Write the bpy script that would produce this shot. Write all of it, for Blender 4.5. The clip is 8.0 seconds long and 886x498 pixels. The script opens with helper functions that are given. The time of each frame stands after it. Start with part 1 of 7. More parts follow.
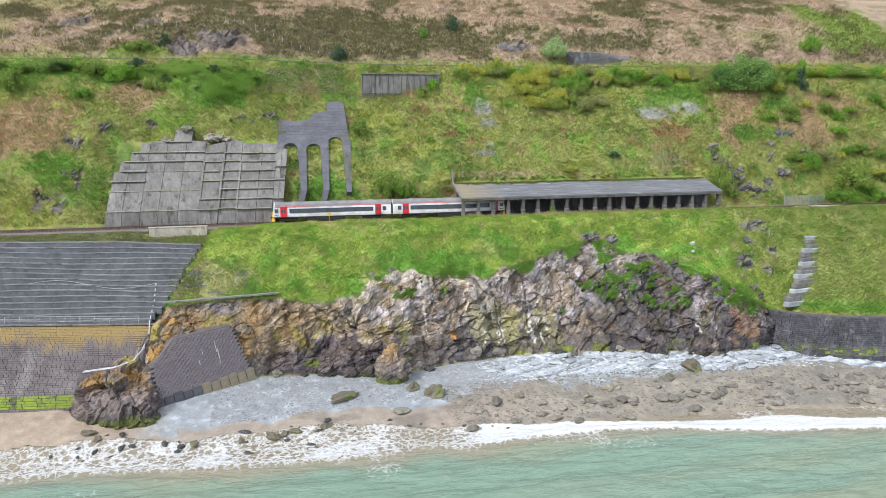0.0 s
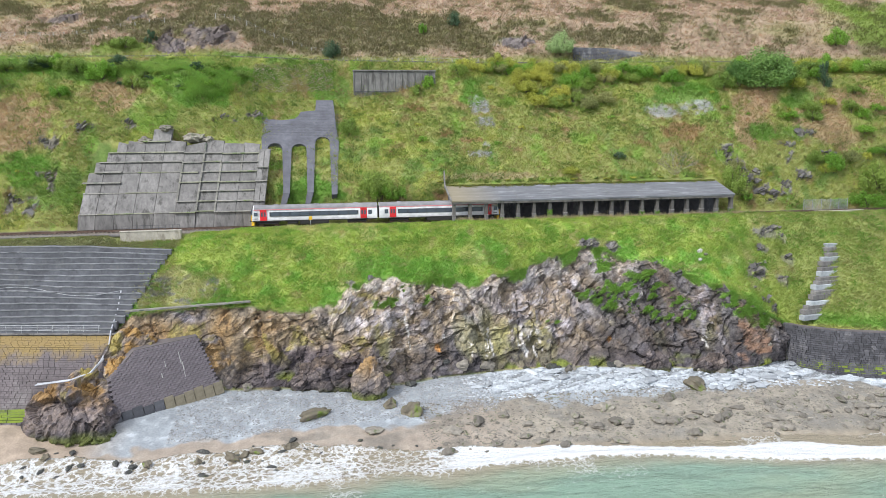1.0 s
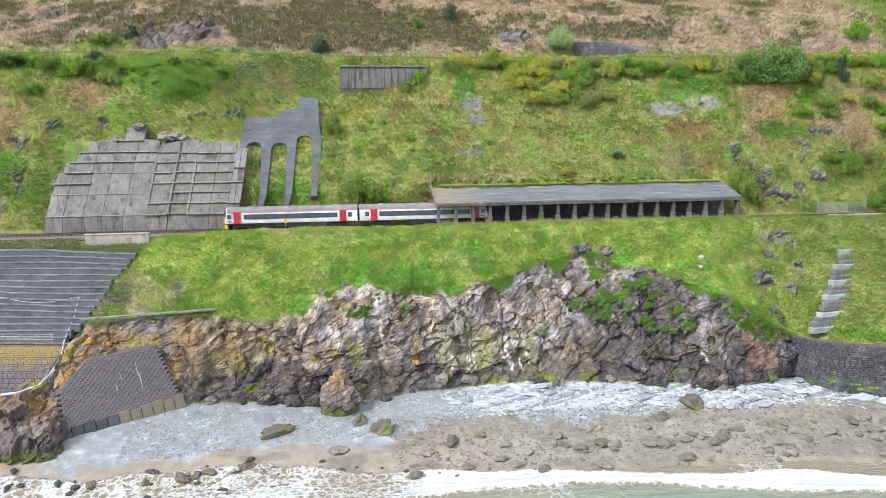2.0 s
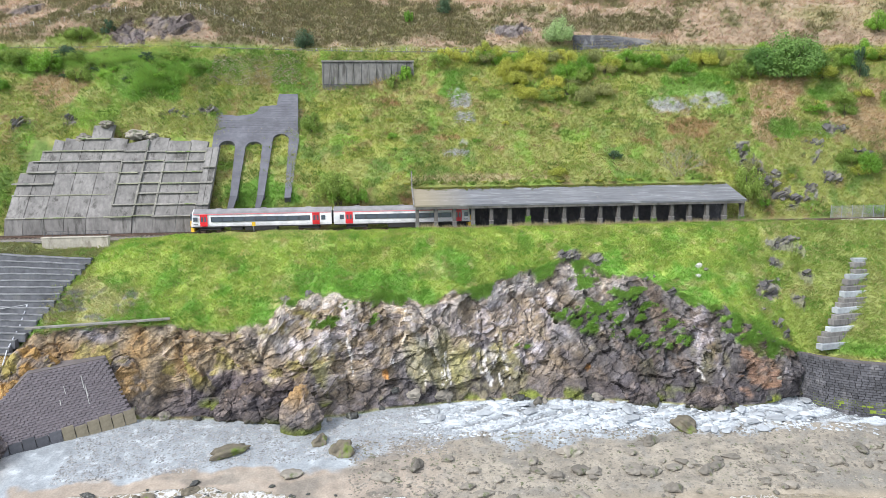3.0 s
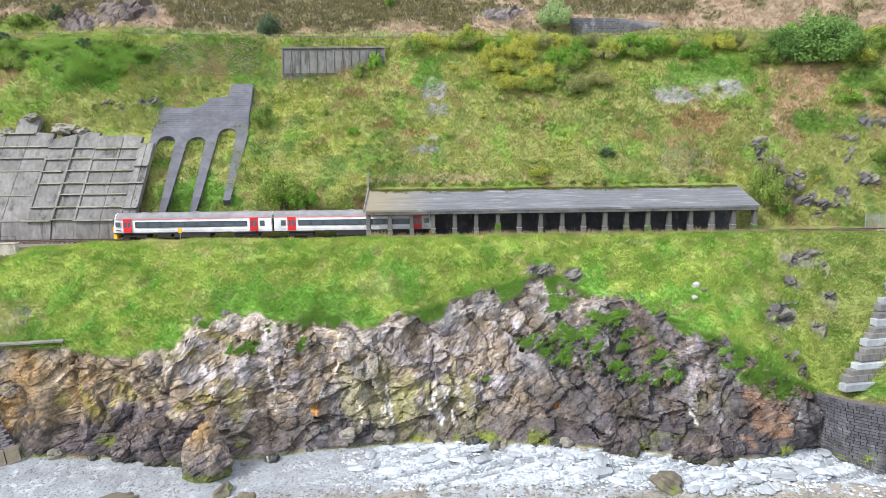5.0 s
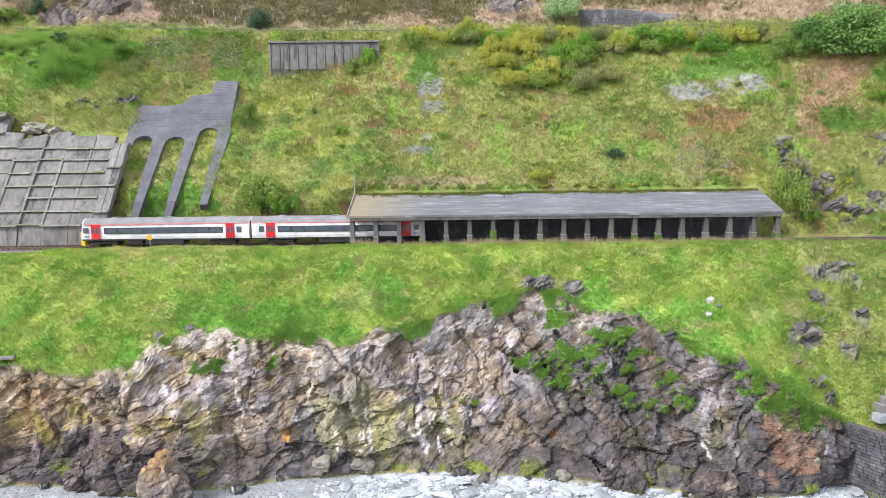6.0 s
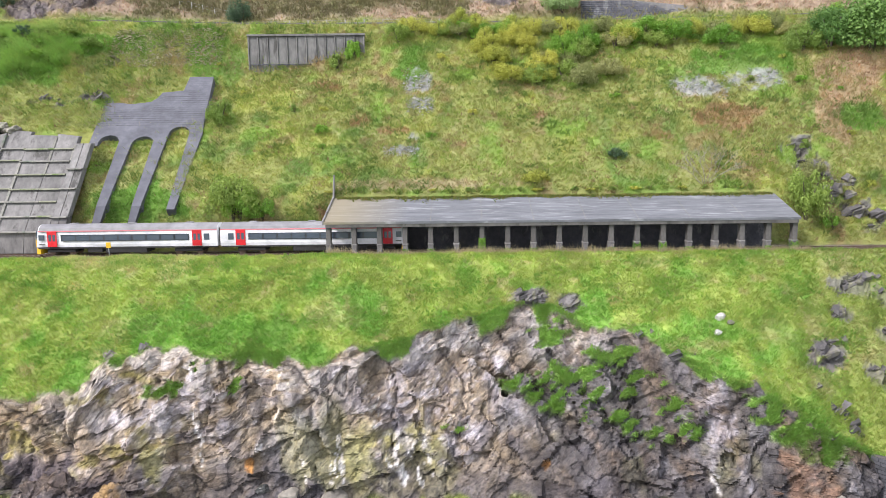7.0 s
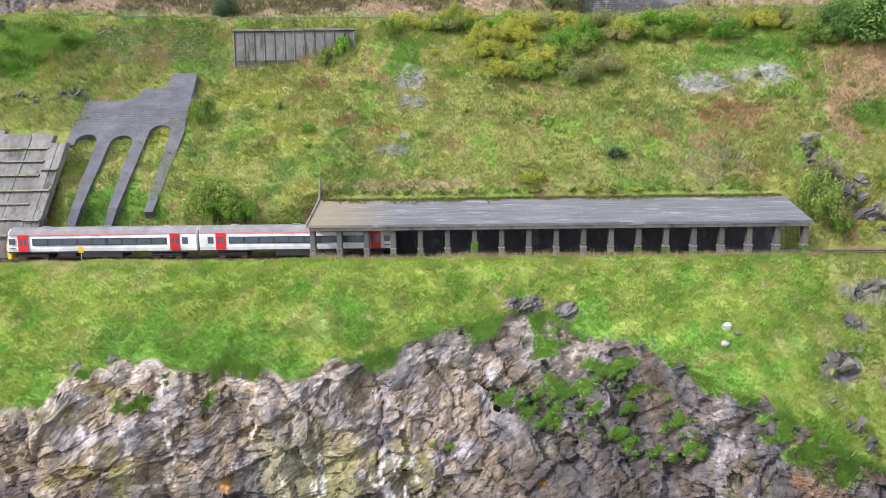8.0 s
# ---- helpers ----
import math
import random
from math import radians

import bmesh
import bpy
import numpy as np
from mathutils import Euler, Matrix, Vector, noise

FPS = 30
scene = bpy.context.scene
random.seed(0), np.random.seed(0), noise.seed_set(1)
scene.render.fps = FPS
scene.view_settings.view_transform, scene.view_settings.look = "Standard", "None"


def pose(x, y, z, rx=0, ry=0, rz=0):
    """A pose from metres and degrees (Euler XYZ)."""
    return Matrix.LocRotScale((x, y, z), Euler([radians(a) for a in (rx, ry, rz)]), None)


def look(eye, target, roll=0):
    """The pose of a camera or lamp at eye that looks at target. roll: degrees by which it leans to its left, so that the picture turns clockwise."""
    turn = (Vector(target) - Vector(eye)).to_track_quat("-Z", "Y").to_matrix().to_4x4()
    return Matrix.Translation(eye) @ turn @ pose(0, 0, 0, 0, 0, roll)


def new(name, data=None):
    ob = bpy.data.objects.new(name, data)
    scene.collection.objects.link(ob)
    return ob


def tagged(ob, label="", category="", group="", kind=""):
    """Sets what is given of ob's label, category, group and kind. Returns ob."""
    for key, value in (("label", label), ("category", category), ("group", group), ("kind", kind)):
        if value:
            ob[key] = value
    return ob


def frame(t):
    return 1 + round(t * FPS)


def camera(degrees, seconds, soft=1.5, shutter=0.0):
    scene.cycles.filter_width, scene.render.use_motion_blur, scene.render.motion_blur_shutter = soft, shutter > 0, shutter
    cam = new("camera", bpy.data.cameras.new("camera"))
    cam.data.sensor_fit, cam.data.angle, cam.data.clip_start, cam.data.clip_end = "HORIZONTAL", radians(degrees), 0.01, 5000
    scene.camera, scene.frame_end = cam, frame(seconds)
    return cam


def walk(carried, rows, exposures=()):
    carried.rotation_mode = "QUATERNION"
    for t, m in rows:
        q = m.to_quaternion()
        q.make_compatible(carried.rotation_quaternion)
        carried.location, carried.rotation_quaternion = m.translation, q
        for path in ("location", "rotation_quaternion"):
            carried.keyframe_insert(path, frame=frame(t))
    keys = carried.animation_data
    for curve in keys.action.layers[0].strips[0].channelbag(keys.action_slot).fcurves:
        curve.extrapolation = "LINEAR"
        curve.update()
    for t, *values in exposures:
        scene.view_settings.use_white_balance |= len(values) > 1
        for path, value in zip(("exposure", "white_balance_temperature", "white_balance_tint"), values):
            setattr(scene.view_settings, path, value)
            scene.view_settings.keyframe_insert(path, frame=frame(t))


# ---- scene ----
cam = camera(62.1, 8.0, soft=0.8)
METRES, EYE, TILT, LEAN, TURN = 75.0, 41.79, -9.0, 0.6, -10.76
ROWS = [
    (0.0, 0.0, 0.0, 0.0, 0.0, 0.0, 0.0),
    (0.5, 0.0498, 0.0543, 0.0046, 1.25, 0.1, -0.15),
    (1.0, 0.0977, 0.109, 0.0097, 2.35, 0.17, -0.3),
    (1.5, 0.1412, 0.1601, 0.0141, 3.3, 0.22, -0.42),
    (3.0, 0.2742, 0.3273, 0.0309, 6.24, 0.3, -0.86),
    (3.5, 0.3148, 0.3845, 0.0364, 7.12, 0.33, -1.01),
    (4.0, 0.353, 0.4428, 0.0422, 8.0, 0.32, -1.16),
    (4.5, 0.3864, 0.5033, 0.0481, 8.87, 0.32, -1.3),
    (6.0, 0.4471, 0.6817, 0.0699, 11.53, 0.4, -1.65),
    (6.5, 0.4568, 0.7371, 0.077, 12.12, 0.44, -1.71),
    (7.0, 0.462, 0.79, 0.0843, 12.17, 0.46, -1.69),
    (7.5, 0.4646, 0.8302, 0.0897, 12.26, 0.48, -1.69),
    (8.0, 0.4668, 0.8511, 0.0915, 12.38, 0.49, -1.69),
]
walk(cam, [(t, pose(-29.58, -135.45, EYE, TILT, LEAN, TURN) @ pose(METRES * x, METRES * y, METRES * z, 90 + pitch, roll, yaw)) for t, x, y, z, yaw, pitch, roll in ROWS],
     exposures=((0.0, 0.64, 6200, 10), (1.5, 0.72, 6200, 10), (3.5, 0.93, 6200, 10), (5.5, 0.96, 6250, 12), (7.0, 0.97, 6300, 15), (8.0, 0.86, 6300, 15)))

# ---- overcast daylight ----
world = bpy.data.worlds.new("overcast_sky")
scene.world = world
world.use_nodes = True
wn, wl = world.node_tree.nodes, world.node_tree.links
wn.clear()
sky = wn.new("ShaderNodeTexSky")
sky.sky_type, sky.sun_disc = "NISHITA", False
sky.sun_elevation, sky.sun_rotation = radians(52), radians(230)
sky.air_density, sky.dust_density, sky.ozone_density = 1.0, 3.0, 1.0
veil = wn.new("ShaderNodeMix")
veil.data_type = "RGBA"
veil.inputs["Factor"].default_value = 0.7
veil.inputs["B"].default_value = (7.5, 7.8, 8.5, 1)
wl.new(sky.outputs["Color"], veil.inputs["A"])
bg = wn.new("ShaderNodeBackground")
bg.inputs["Strength"].default_value = 0.1
wl.new(veil.outputs["Result"], bg.inputs["Color"])
out = wn.new("ShaderNodeOutputWorld")
wl.new(bg.outputs["Background"], out.inputs["Surface"])
sun = new("sun", bpy.data.lights.new("sun", "SUN"))
sun.data.energy, sun.data.angle, sun.data.color = 2.0, radians(11), (1.0, 0.97, 0.93)
sun.matrix_world = look((-115, -80, 150), (0, 0, 25))

# ---- materials ----
def bare(name):
    m = bpy.data.materials.new(name)
    m.use_nodes = True
    nt = m.node_tree
    return m, nt, nt.nodes["Principled BSDF"]


def node(nt, kind, **values):
    n = nt.nodes.new(kind)
    for key, value in values.items():
        n.inputs[key].default_value = value
    return n


def grain(nt, scale, detail=6.0, rough=0.6, stretch=(1, 1, 1), turn=(0, 0, 0)):
    """Noise in world-size object space."""
    tc = nt.nodes.new("ShaderNodeTexCoord")
    mp = node(nt, "ShaderNodeMapping", Scale=stretch, Rotation=turn)
    nt.links.new(tc.outputs["Object"], mp.inputs["Vector"])
    nz = node(nt, "ShaderNodeTexNoise", Scale=scale, Detail=detail, Roughness=rough)
    nt.links.new(mp.outputs["Vector"], nz.inputs["Vector"])
    return nz.outputs["Fac"]


def ramp(nt, fac, *stops):
    r = nt.nodes.new("ShaderNodeValToRGB")
    while len(r.color_ramp.elements) < len(stops):
        r.color_ramp.elements.new(0.5)
    for e, (p, c) in zip(r.color_ramp.elements, stops):
        e.position, e.color = p, (*c, 1) if len(c) == 3 else c
    nt.links.new(fac, r.inputs["Fac"])
    return r.outputs["Color"]


def blend(nt, fac, a, b, mode="MIX"):
    m = nt.nodes.new("ShaderNodeMix")
    m.data_type, m.blend_type = "RGBA", mode
    for socket, v in ((m.inputs["Factor"], fac), (m.inputs["A"], a), (m.inputs["B"], b)):
        if isinstance(v, (int, float)):
            socket.default_value = v
        elif isinstance(v, tuple):
            socket.default_value = (*v, 1)
        else:
            nt.links.new(v, socket)
    return m.outputs["Result"]


def bumped(nt, bsdf, height, strength, distance):
    b = node(nt, "ShaderNodeBump", Strength=strength, Distance=distance)
    nt.links.new(height, b.inputs["Height"])
    nt.links.new(b.outputs["Normal"], bsdf.inputs["Normal"])


def surface(name, dark, light, scale, rough=0.85, metal=0.0, coarse=0.25, bump=0.4, depth=0.02, stain=None, stretch=(1, 1, 1), random_tone=0.0):
    """A worn surface: two scales of tone, optional stains, fine relief, tone per piece."""
    m, nt, b = bare(name)
    fine = grain(nt, scale, stretch=stretch)
    wide = grain(nt, scale * coarse, 4.0, stretch=stretch)
    colour = blend(nt, fine, dark, light)
    tone = ramp(nt, wide, (0.3, (0.72, 0.72, 0.72)), (0.7, (1.2, 1.2, 1.2)))
    colour = blend(nt, 1.0, colour, tone, "MULTIPLY")
    if stain:
        spot = ramp(nt, grain(nt, scale * coarse * 1.7, 5.0, 0.7, stretch=(stretch[0], stretch[1], stretch[2] * 0.4)), (0.55, (0, 0, 0)), (0.66, (1, 1, 1)))
        colour = blend(nt, spot, colour, stain)
    if random_tone:
        info = nt.nodes.new("ShaderNodeObjectInfo")
        geo = nt.nodes.new("ShaderNodeNewGeometry")
        both = node(nt, "ShaderNodeMath")
        both.operation = "ADD"
        nt.links.new(info.outputs["Random"], both.inputs[0])
        nt.links.new(geo.outputs["Random Per Island"], both.inputs[1])
        part_ = node(nt, "ShaderNodeMath")
        part_.operation = "FRACT"
        nt.links.new(both.outputs["Value"], part_.inputs[0])
        lo, hi = 1 - random_tone, 1 + random_tone
        colour = blend(nt, 1.0, colour, ramp(nt, part_.outputs["Value"], (0, (lo, lo, lo)), (1, (hi, hi, hi))), "MULTIPLY")
    nt.links.new(colour, b.inputs["Base Color"])
    b.inputs["Roughness"].default_value, b.inputs["Metallic"].default_value = rough, metal
    bumped(nt, b, fine, bump, depth)
    return m


def tinted(name, fine_scale, contrast, bump, depth, rough=0.9, stretch=(1, 1, 1), turn=(0, 0, 0), spec=0.2, gain=1.0):
    """Takes its base colour from the mesh's own tint attribute, broken up by fine grain."""
    m, nt, b = bare(name)
    at = nt.nodes.new("ShaderNodeAttribute")
    at.attribute_name = "tint"
    fine = grain(nt, fine_scale, 7.0, 0.65, stretch, turn)
    tone = ramp(nt, fine, (0.28, (gain * (1 - contrast),) * 3), (0.72, (gain * (1 + contrast),) * 3))
    nt.links.new(blend(nt, 1.0, at.outputs["Color"], tone, "MULTIPLY"), b.inputs["Base Color"])
    b.inputs["Roughness"].default_value, b.inputs["Specular IOR Level"].default_value = rough, spec
    bumped(nt, b, fine, bump, depth)
    return m


def seen_through(m, colour, share):
    """Thin growth: part of the light passes through it."""
    nt = m.node_tree
    thin = nt.nodes.new("ShaderNodeBsdfTranslucent")
    nt.links.new(colour, thin.inputs["Color"])
    both = node(nt, "ShaderNodeMixShader", Fac=share)
    nt.links.new(nt.nodes["Principled BSDF"].outputs["BSDF"], both.inputs[1])
    nt.links.new(thin.outputs["BSDF"], both.inputs[2])
    nt.links.new(both.outputs["Shader"], nt.nodes["Material Output"].inputs["Surface"])
    return m


def leafy(name, dark, light, gloss=0.5):
    """Leaves: tone by leaf, a little light coming through."""
    m, nt, b = bare(name)
    geo = nt.nodes.new("ShaderNodeNewGeometry")
    info = nt.nodes.new("ShaderNodeObjectInfo")
    dark = tuple(0.45 * a + 0.55 * c for a, c in zip(light, dark))
    colour = blend(nt, geo.outputs["Random Per Island"], dark, light)
    colour = blend(nt, 1.0, colour, ramp(nt, info.outputs["Random"], (0, (0.8, 0.85, 0.8)), (1, (1.2, 1.12, 1.1))), "MULTIPLY")
    nt.links.new(colour, b.inputs["Base Color"])
    b.inputs["Roughness"].default_value, b.inputs["Specular IOR Level"].default_value = gloss, 0.25
    return seen_through(m, colour, 0.42)


TURF = tinted("turf", 1.9, 0.2, 0.8, 0.2, gain=0.88)


def fractured(name):
    """Cliff rock: its own tint, grain at two scales, brown and grey weathering, beds and cracks in the relief."""
    m, nt, b = bare(name)
    at = nt.nodes.new("ShaderNodeAttribute")
    at.attribute_name = "tint"
    fine = grain(nt, 2.6, 10.0, 0.72)
    coarse = grain(nt, 0.7, 6.0, 0.65, (1.0, 1.0, 0.7), (0.1, 0.5, 0.2))
    wob = grain(nt, 0.25, 3.0)
    tc = nt.nodes.new("ShaderNodeTexCoord")
    stir = node(nt, "ShaderNodeTexNoise", Scale=0.3, Detail=3.0)
    nt.links.new(tc.outputs["Object"], stir.inputs["Vector"])
    lump = node(nt, "ShaderNodeTexVoronoi", Scale=0.22)
    nt.links.new(blend(nt, 1.0, tc.outputs["Object"], blend(nt, 1.0, stir.outputs["Color"], (4.0, 4.0, 4.0), "MULTIPLY"), "ADD"), lump.inputs["Vector"])
    share = node(nt, "ShaderNodeSeparateColor")
    nt.links.new(lump.outputs["Color"], share.inputs["Color"])
    dip = node(nt, "ShaderNodeMapRange", **{"To Min": 0.1, "To Max": 1.35})
    nt.links.new(share.outputs["Red"], dip.inputs["Value"])
    tip = node(nt, "ShaderNodeVectorRotate", Axis=(0.1, 1.0, 0.15))
    nt.links.new(tc.outputs["Object"], tip.inputs["Vector"])
    nt.links.new(dip.outputs["Result"], tip.inputs["Angle"])
    mp = node(nt, "ShaderNodeMapping", Scale=(0.36, 0.7, 2.2))
    nt.links.new(tip.outputs["Vector"], mp.inputs["Vector"])
    bed = node(nt, "ShaderNodeTexNoise", Scale=0.8, Detail=8.0, Roughness=0.7, Distortion=1.3)
    nt.links.new(mp.outputs["Vector"], bed.inputs["Vector"])
    tone = ramp(nt, fine, (0.3, (0.5, 0.49, 0.49)), (0.5, (1.03, 1.03, 1.03)), (0.7, (1.6, 1.57, 1.53)))
    colour = blend(nt, 1.0, at.outputs["Color"], tone, "MULTIPLY")
    colour = blend(nt, 1.0, colour, ramp(nt, bed.outputs["Fac"], (0.34, (0.76, 0.75, 0.75)), (0.5, (1.03, 1.03, 1.03)), (0.68, (1.3, 1.28, 1.26))), "MULTIPLY")
    hue = ramp(nt, coarse, (0.3, (0.84, 0.86, 0.95)), (0.5, (1.0, 1.0, 1.02)), (0.72, (1.1, 1.03, 0.92)))
    colour = blend(nt, 1.0, colour, hue, "MULTIPLY")
    # broken slabs, each with its own tone, thin dark cracks between them
    warped = blend(nt, 0.45, mp.outputs["Vector"], bed.outputs["Color"], "ADD")
    slab = node(nt, "ShaderNodeTexVoronoi", Scale=0.6)
    nt.links.new(warped, slab.inputs["Vector"])
    rim = node(nt, "ShaderNodeTexVoronoi", Scale=0.6)
    rim.feature = "DISTANCE_TO_EDGE"
    nt.links.new(warped, rim.inputs["Vector"])
    grey = node(nt, "ShaderNodeSeparateColor")
    nt.links.new(slab.outputs["Color"], grey.inputs["Color"])
    colour = blend(nt, 1.0, colour, ramp(nt, grey.outputs["Red"], (0, (0.78, 0.76, 0.77)), (0.5, (1.0, 1.0, 1.0)), (1, (1.18, 1.16, 1.13))), "MULTIPLY")
    colour = blend(nt, 1.0, colour, ramp(nt, rim.outputs["Distance"], (0.0, (0.72, 0.71, 0.7)), (0.03, (1.0, 1.0, 1.0))), "MULTIPLY")
    nt.links.new(colour, b.inputs["Base Color"])
    b.inputs["Roughness"].default_value, b.inputs["Specular IOR Level"].default_value = 0.8, 0.3
    height = blend(nt, 0.45, bed.outputs["Fac"], fine)
    bumped(nt, b, height, 1.0, 0.3)
    return m


ROCK = fractured("cliff_rock")
SHORE = tinted("shore", 4.0, 0.22, 0.5, 0.06, 0.6, spec=0.4)
BLADE = tinted("grass_blades", 0.6, 0.12, 0.0, 0.01)
seen_through(BLADE, BLADE.node_tree.nodes["Principled BSDF"].inputs["Base Color"].links[0].from_socket, 0.35)
DARK_CONCRETE = surface("stained_concrete", (0.075, 0.07, 0.065), (0.165, 0.155, 0.14), 1.8, stain=(0.05, 0.05, 0.04), random_tone=0.15)
CONCRETE = surface("weathered_concrete", (0.115, 0.109, 0.104), (0.285, 0.27, 0.252), 1.9, stain=(0.085, 0.08, 0.072), random_tone=0.17, stretch=(1, 1, 0.45))
LEDGE_CONCRETE = surface("worn_ledge_concrete", (0.15, 0.142, 0.12), (0.33, 0.315, 0.275), 1.6, stain=(0.1, 0.125, 0.09), random_tone=0.15)
MOSSY_CONCRETE = surface("mossy_concrete", (0.14, 0.15, 0.08), (0.34, 0.33, 0.26), 1.3, stain=(0.1, 0.16, 0.035), random_tone=0.15)
PALE_CONCRETE = surface("pale_concrete", (0.38, 0.35, 0.29), (0.52, 0.48, 0.4), 1.8, stain=(0.27, 0.24, 0.19))
ROOF_SLAB = surface("shelter_roof_concrete", (0.1, 0.104, 0.112), (0.215, 0.22, 0.232), 2.6, stretch=(0.22, 2.4, 1.0), stain=(0.3, 0.305, 0.31), bump=0.6)
# roof slab: grey, with ochre lichen towards its west end
_m, _nt, _b2 = ROOF_SLAB, ROOF_SLAB.node_tree, ROOF_SLAB.node_tree.nodes["Principled BSDF"]
_old = _b2.inputs["Base Color"].links[0].from_socket
_tc = _nt.nodes.new("ShaderNodeTexCoord")
_sep = _nt.nodes.new("ShaderNodeSeparateXYZ")
_nt.links.new(_tc.outputs["Object"], _sep.inputs["Vector"])
_mr = node(_nt, "ShaderNodeMapRange", **{"From Min": 1.0, "From Max": 9.0, "To Min": 0.6, "To Max": 0.0})
_nt.links.new(_sep.outputs["X"], _mr.inputs["Value"])
_nt.links.new(blend(_nt, _mr.outputs["Result"], _old, (0.32, 0.26, 0.14)), _b2.inputs["Base Color"])
SLATE = surface("dark_slate_masonry", (0.065, 0.066, 0.074), (0.13, 0.13, 0.142), 2.0, random_tone=0.18, stain=(0.2, 0.2, 0.2))
BLUE_BRICK = surface("blue_grey_facing", (0.1, 0.1, 0.115), (0.165, 0.165, 0.185), 1.2, random_tone=0.06, bump=0.2)
SEAWALL = surface("sea_wall_block", (0.115, 0.098, 0.1), (0.2, 0.172, 0.172), 0.7, random_tone=0.1, stain=(0.25, 0.23, 0.22), stretch=(1, 1, 0.3))
LIP = surface("pale_worn_edge", (0.13, 0.132, 0.137), (0.33, 0.335, 0.34), 0.9, stain=(0.09, 0.09, 0.095))
TERRACE = surface("dark_terrace_stone", (0.065, 0.067, 0.075), (0.17, 0.174, 0.188), 1.4, stain=(0.15, 0.15, 0.15), bump=0.8, depth=0.06)
WALL_JOINT = surface("sea_wall_joint", (0.1, 0.087, 0.085), (0.16, 0.142, 0.138), 1.5)
APRON = surface("apron_block", (0.15, 0.128, 0.136), (0.27, 0.232, 0.243), 0.8, random_tone=0.1, stain=(0.36, 0.34, 0.33))
EAST_STONE = surface("dark_rubble_masonry", (0.045, 0.045, 0.052), (0.115, 0.113, 0.122), 1.1, random_tone=0.3, stain=(0.15, 0.145, 0.15), bump=0.9, depth=0.08)
SCREE = surface("scree_stone", (0.2, 0.2, 0.2), (0.38, 0.38, 0.37), 1.5, random_tone=0.3)
SLATY = surface("slaty_rock", (0.045, 0.042, 0.043), (0.17, 0.158, 0.153), 1.5, random_tone=0.4, stain=(0.2, 0.19, 0.12), bump=0.9, depth=0.08)
TOE_STONE = surface("worn_toe_slab", (0.16, 0.14, 0.09), (0.36, 0.31, 0.22), 1.2, stain=(0.1, 0.1, 0.05), random_tone=0.15)
MOSSY = surface("mossy_boulder_rock", (0.07, 0.062, 0.045), (0.25, 0.215, 0.15), 1.3, stain=(0.13, 0.19, 0.02), depth=0.12, bump=0.9)
# ochre lichen on the upper part of the old sea wall
_nt, _b2 = SEAWALL.node_tree, SEAWALL.node_tree.nodes["Principled BSDF"]
_old = _b2.inputs["Base Color"].links[0].from_socket
_tc = _nt.nodes.new("ShaderNodeTexCoord")
_sep = _nt.nodes.new("ShaderNodeSeparateXYZ")
_nt.links.new(_tc.outputs["Object"], _sep.inputs["Vector"])
_mr = node(_nt, "ShaderNodeMapRange", **{"From Min": 7.5, "From Max": 11.0, "To Min": 0.0, "To Max": 0.5})
_nt.links.new(_sep.outputs["Z"], _mr.inputs["Value"])
_ad = node(_nt, "ShaderNodeMath")
_ad.operation = "ADD"
_nt.links.new(_mr.outputs["Result"], _ad.inputs[0])
_nt.links.new(grain(_nt, 0.45, 6.0, 0.7, (1, 1, 0.35)), _ad.inputs[1])
_nt.links.new(blend(_nt, ramp(_nt, _ad.outputs["Value"], (0.62, (0, 0, 0)), (0.9, (1, 1, 1))), _old, (0.3, 0.215, 0.085)), _b2.inputs["Base Color"])
MORTAR = surface("old_mortar", (0.16, 0.15, 0.145), (0.3, 0.285, 0.27), 3.0)
ALGAE = surface("green_algae", (0.12, 0.19, 0.012), (0.27, 0.34, 0.015), 0.8, rough=0.6, stain=(0.05, 0.05, 0.03))
PITCHING = surface("olive_pitching_stone", (0.24, 0.21, 0.12), (0.36, 0.32, 0.2), 2.0, random_tone=0.2)
BOULDER = surface("boulder_rock", (0.14, 0.125, 0.1), (0.33, 0.3, 0.25), 1.6, stain=(0.1, 0.12, 0.05), random_tone=0.35, depth=0.08)
PALE_SLAB = surface("pale_slab_rock", (0.33, 0.352, 0.37), (0.56, 0.59, 0.61), 1.5, random_tone=0.25, rough=0.6)
WHITE_ROCK = surface("white_rock", (0.36, 0.34, 0.31), (0.66, 0.63, 0.6), 2.4)
WET_ROCK = surface("wet_dark_rock", (0.03, 0.032, 0.03), (0.09, 0.09, 0.08), 2.0, rough=0.35, stain=(0.06, 0.075, 0.03))
IVY = leafy("ivy_leaves", (0.075, 0.19, 0.02), (0.18, 0.36, 0.05))
TAR = surface("asphalt", (0.06, 0.06, 0.06), (0.11, 0.11, 0.11), 3.0)
BALLAST = surface("track_ballast", (0.12, 0.1, 0.085), (0.27, 0.24, 0.2), 9.0, bump=1.0, depth=0.06)
TIMBER = surface("weathered_timber", (0.14, 0.11, 0.08), (0.3, 0.26, 0.2), 4.0)
POST = surface("pale_post", (0.35, 0.33, 0.29), (0.55, 0.53, 0.48), 5.0)
RUST = surface("rail_steel", (0.1, 0.065, 0.05), (0.19, 0.13, 0.1), 5.0, rough=0.6, metal=0.4)
GALV = surface("galvanised_steel", (0.34, 0.35, 0.36), (0.5, 0.51, 0.52), 6.0, rough=0.5, metal=0.5)
PIPE = surface("pale_pipe_plastic", (0.45, 0.46, 0.5), (0.62, 0.63, 0.66), 3.0, rough=0.5, bump=0.05)
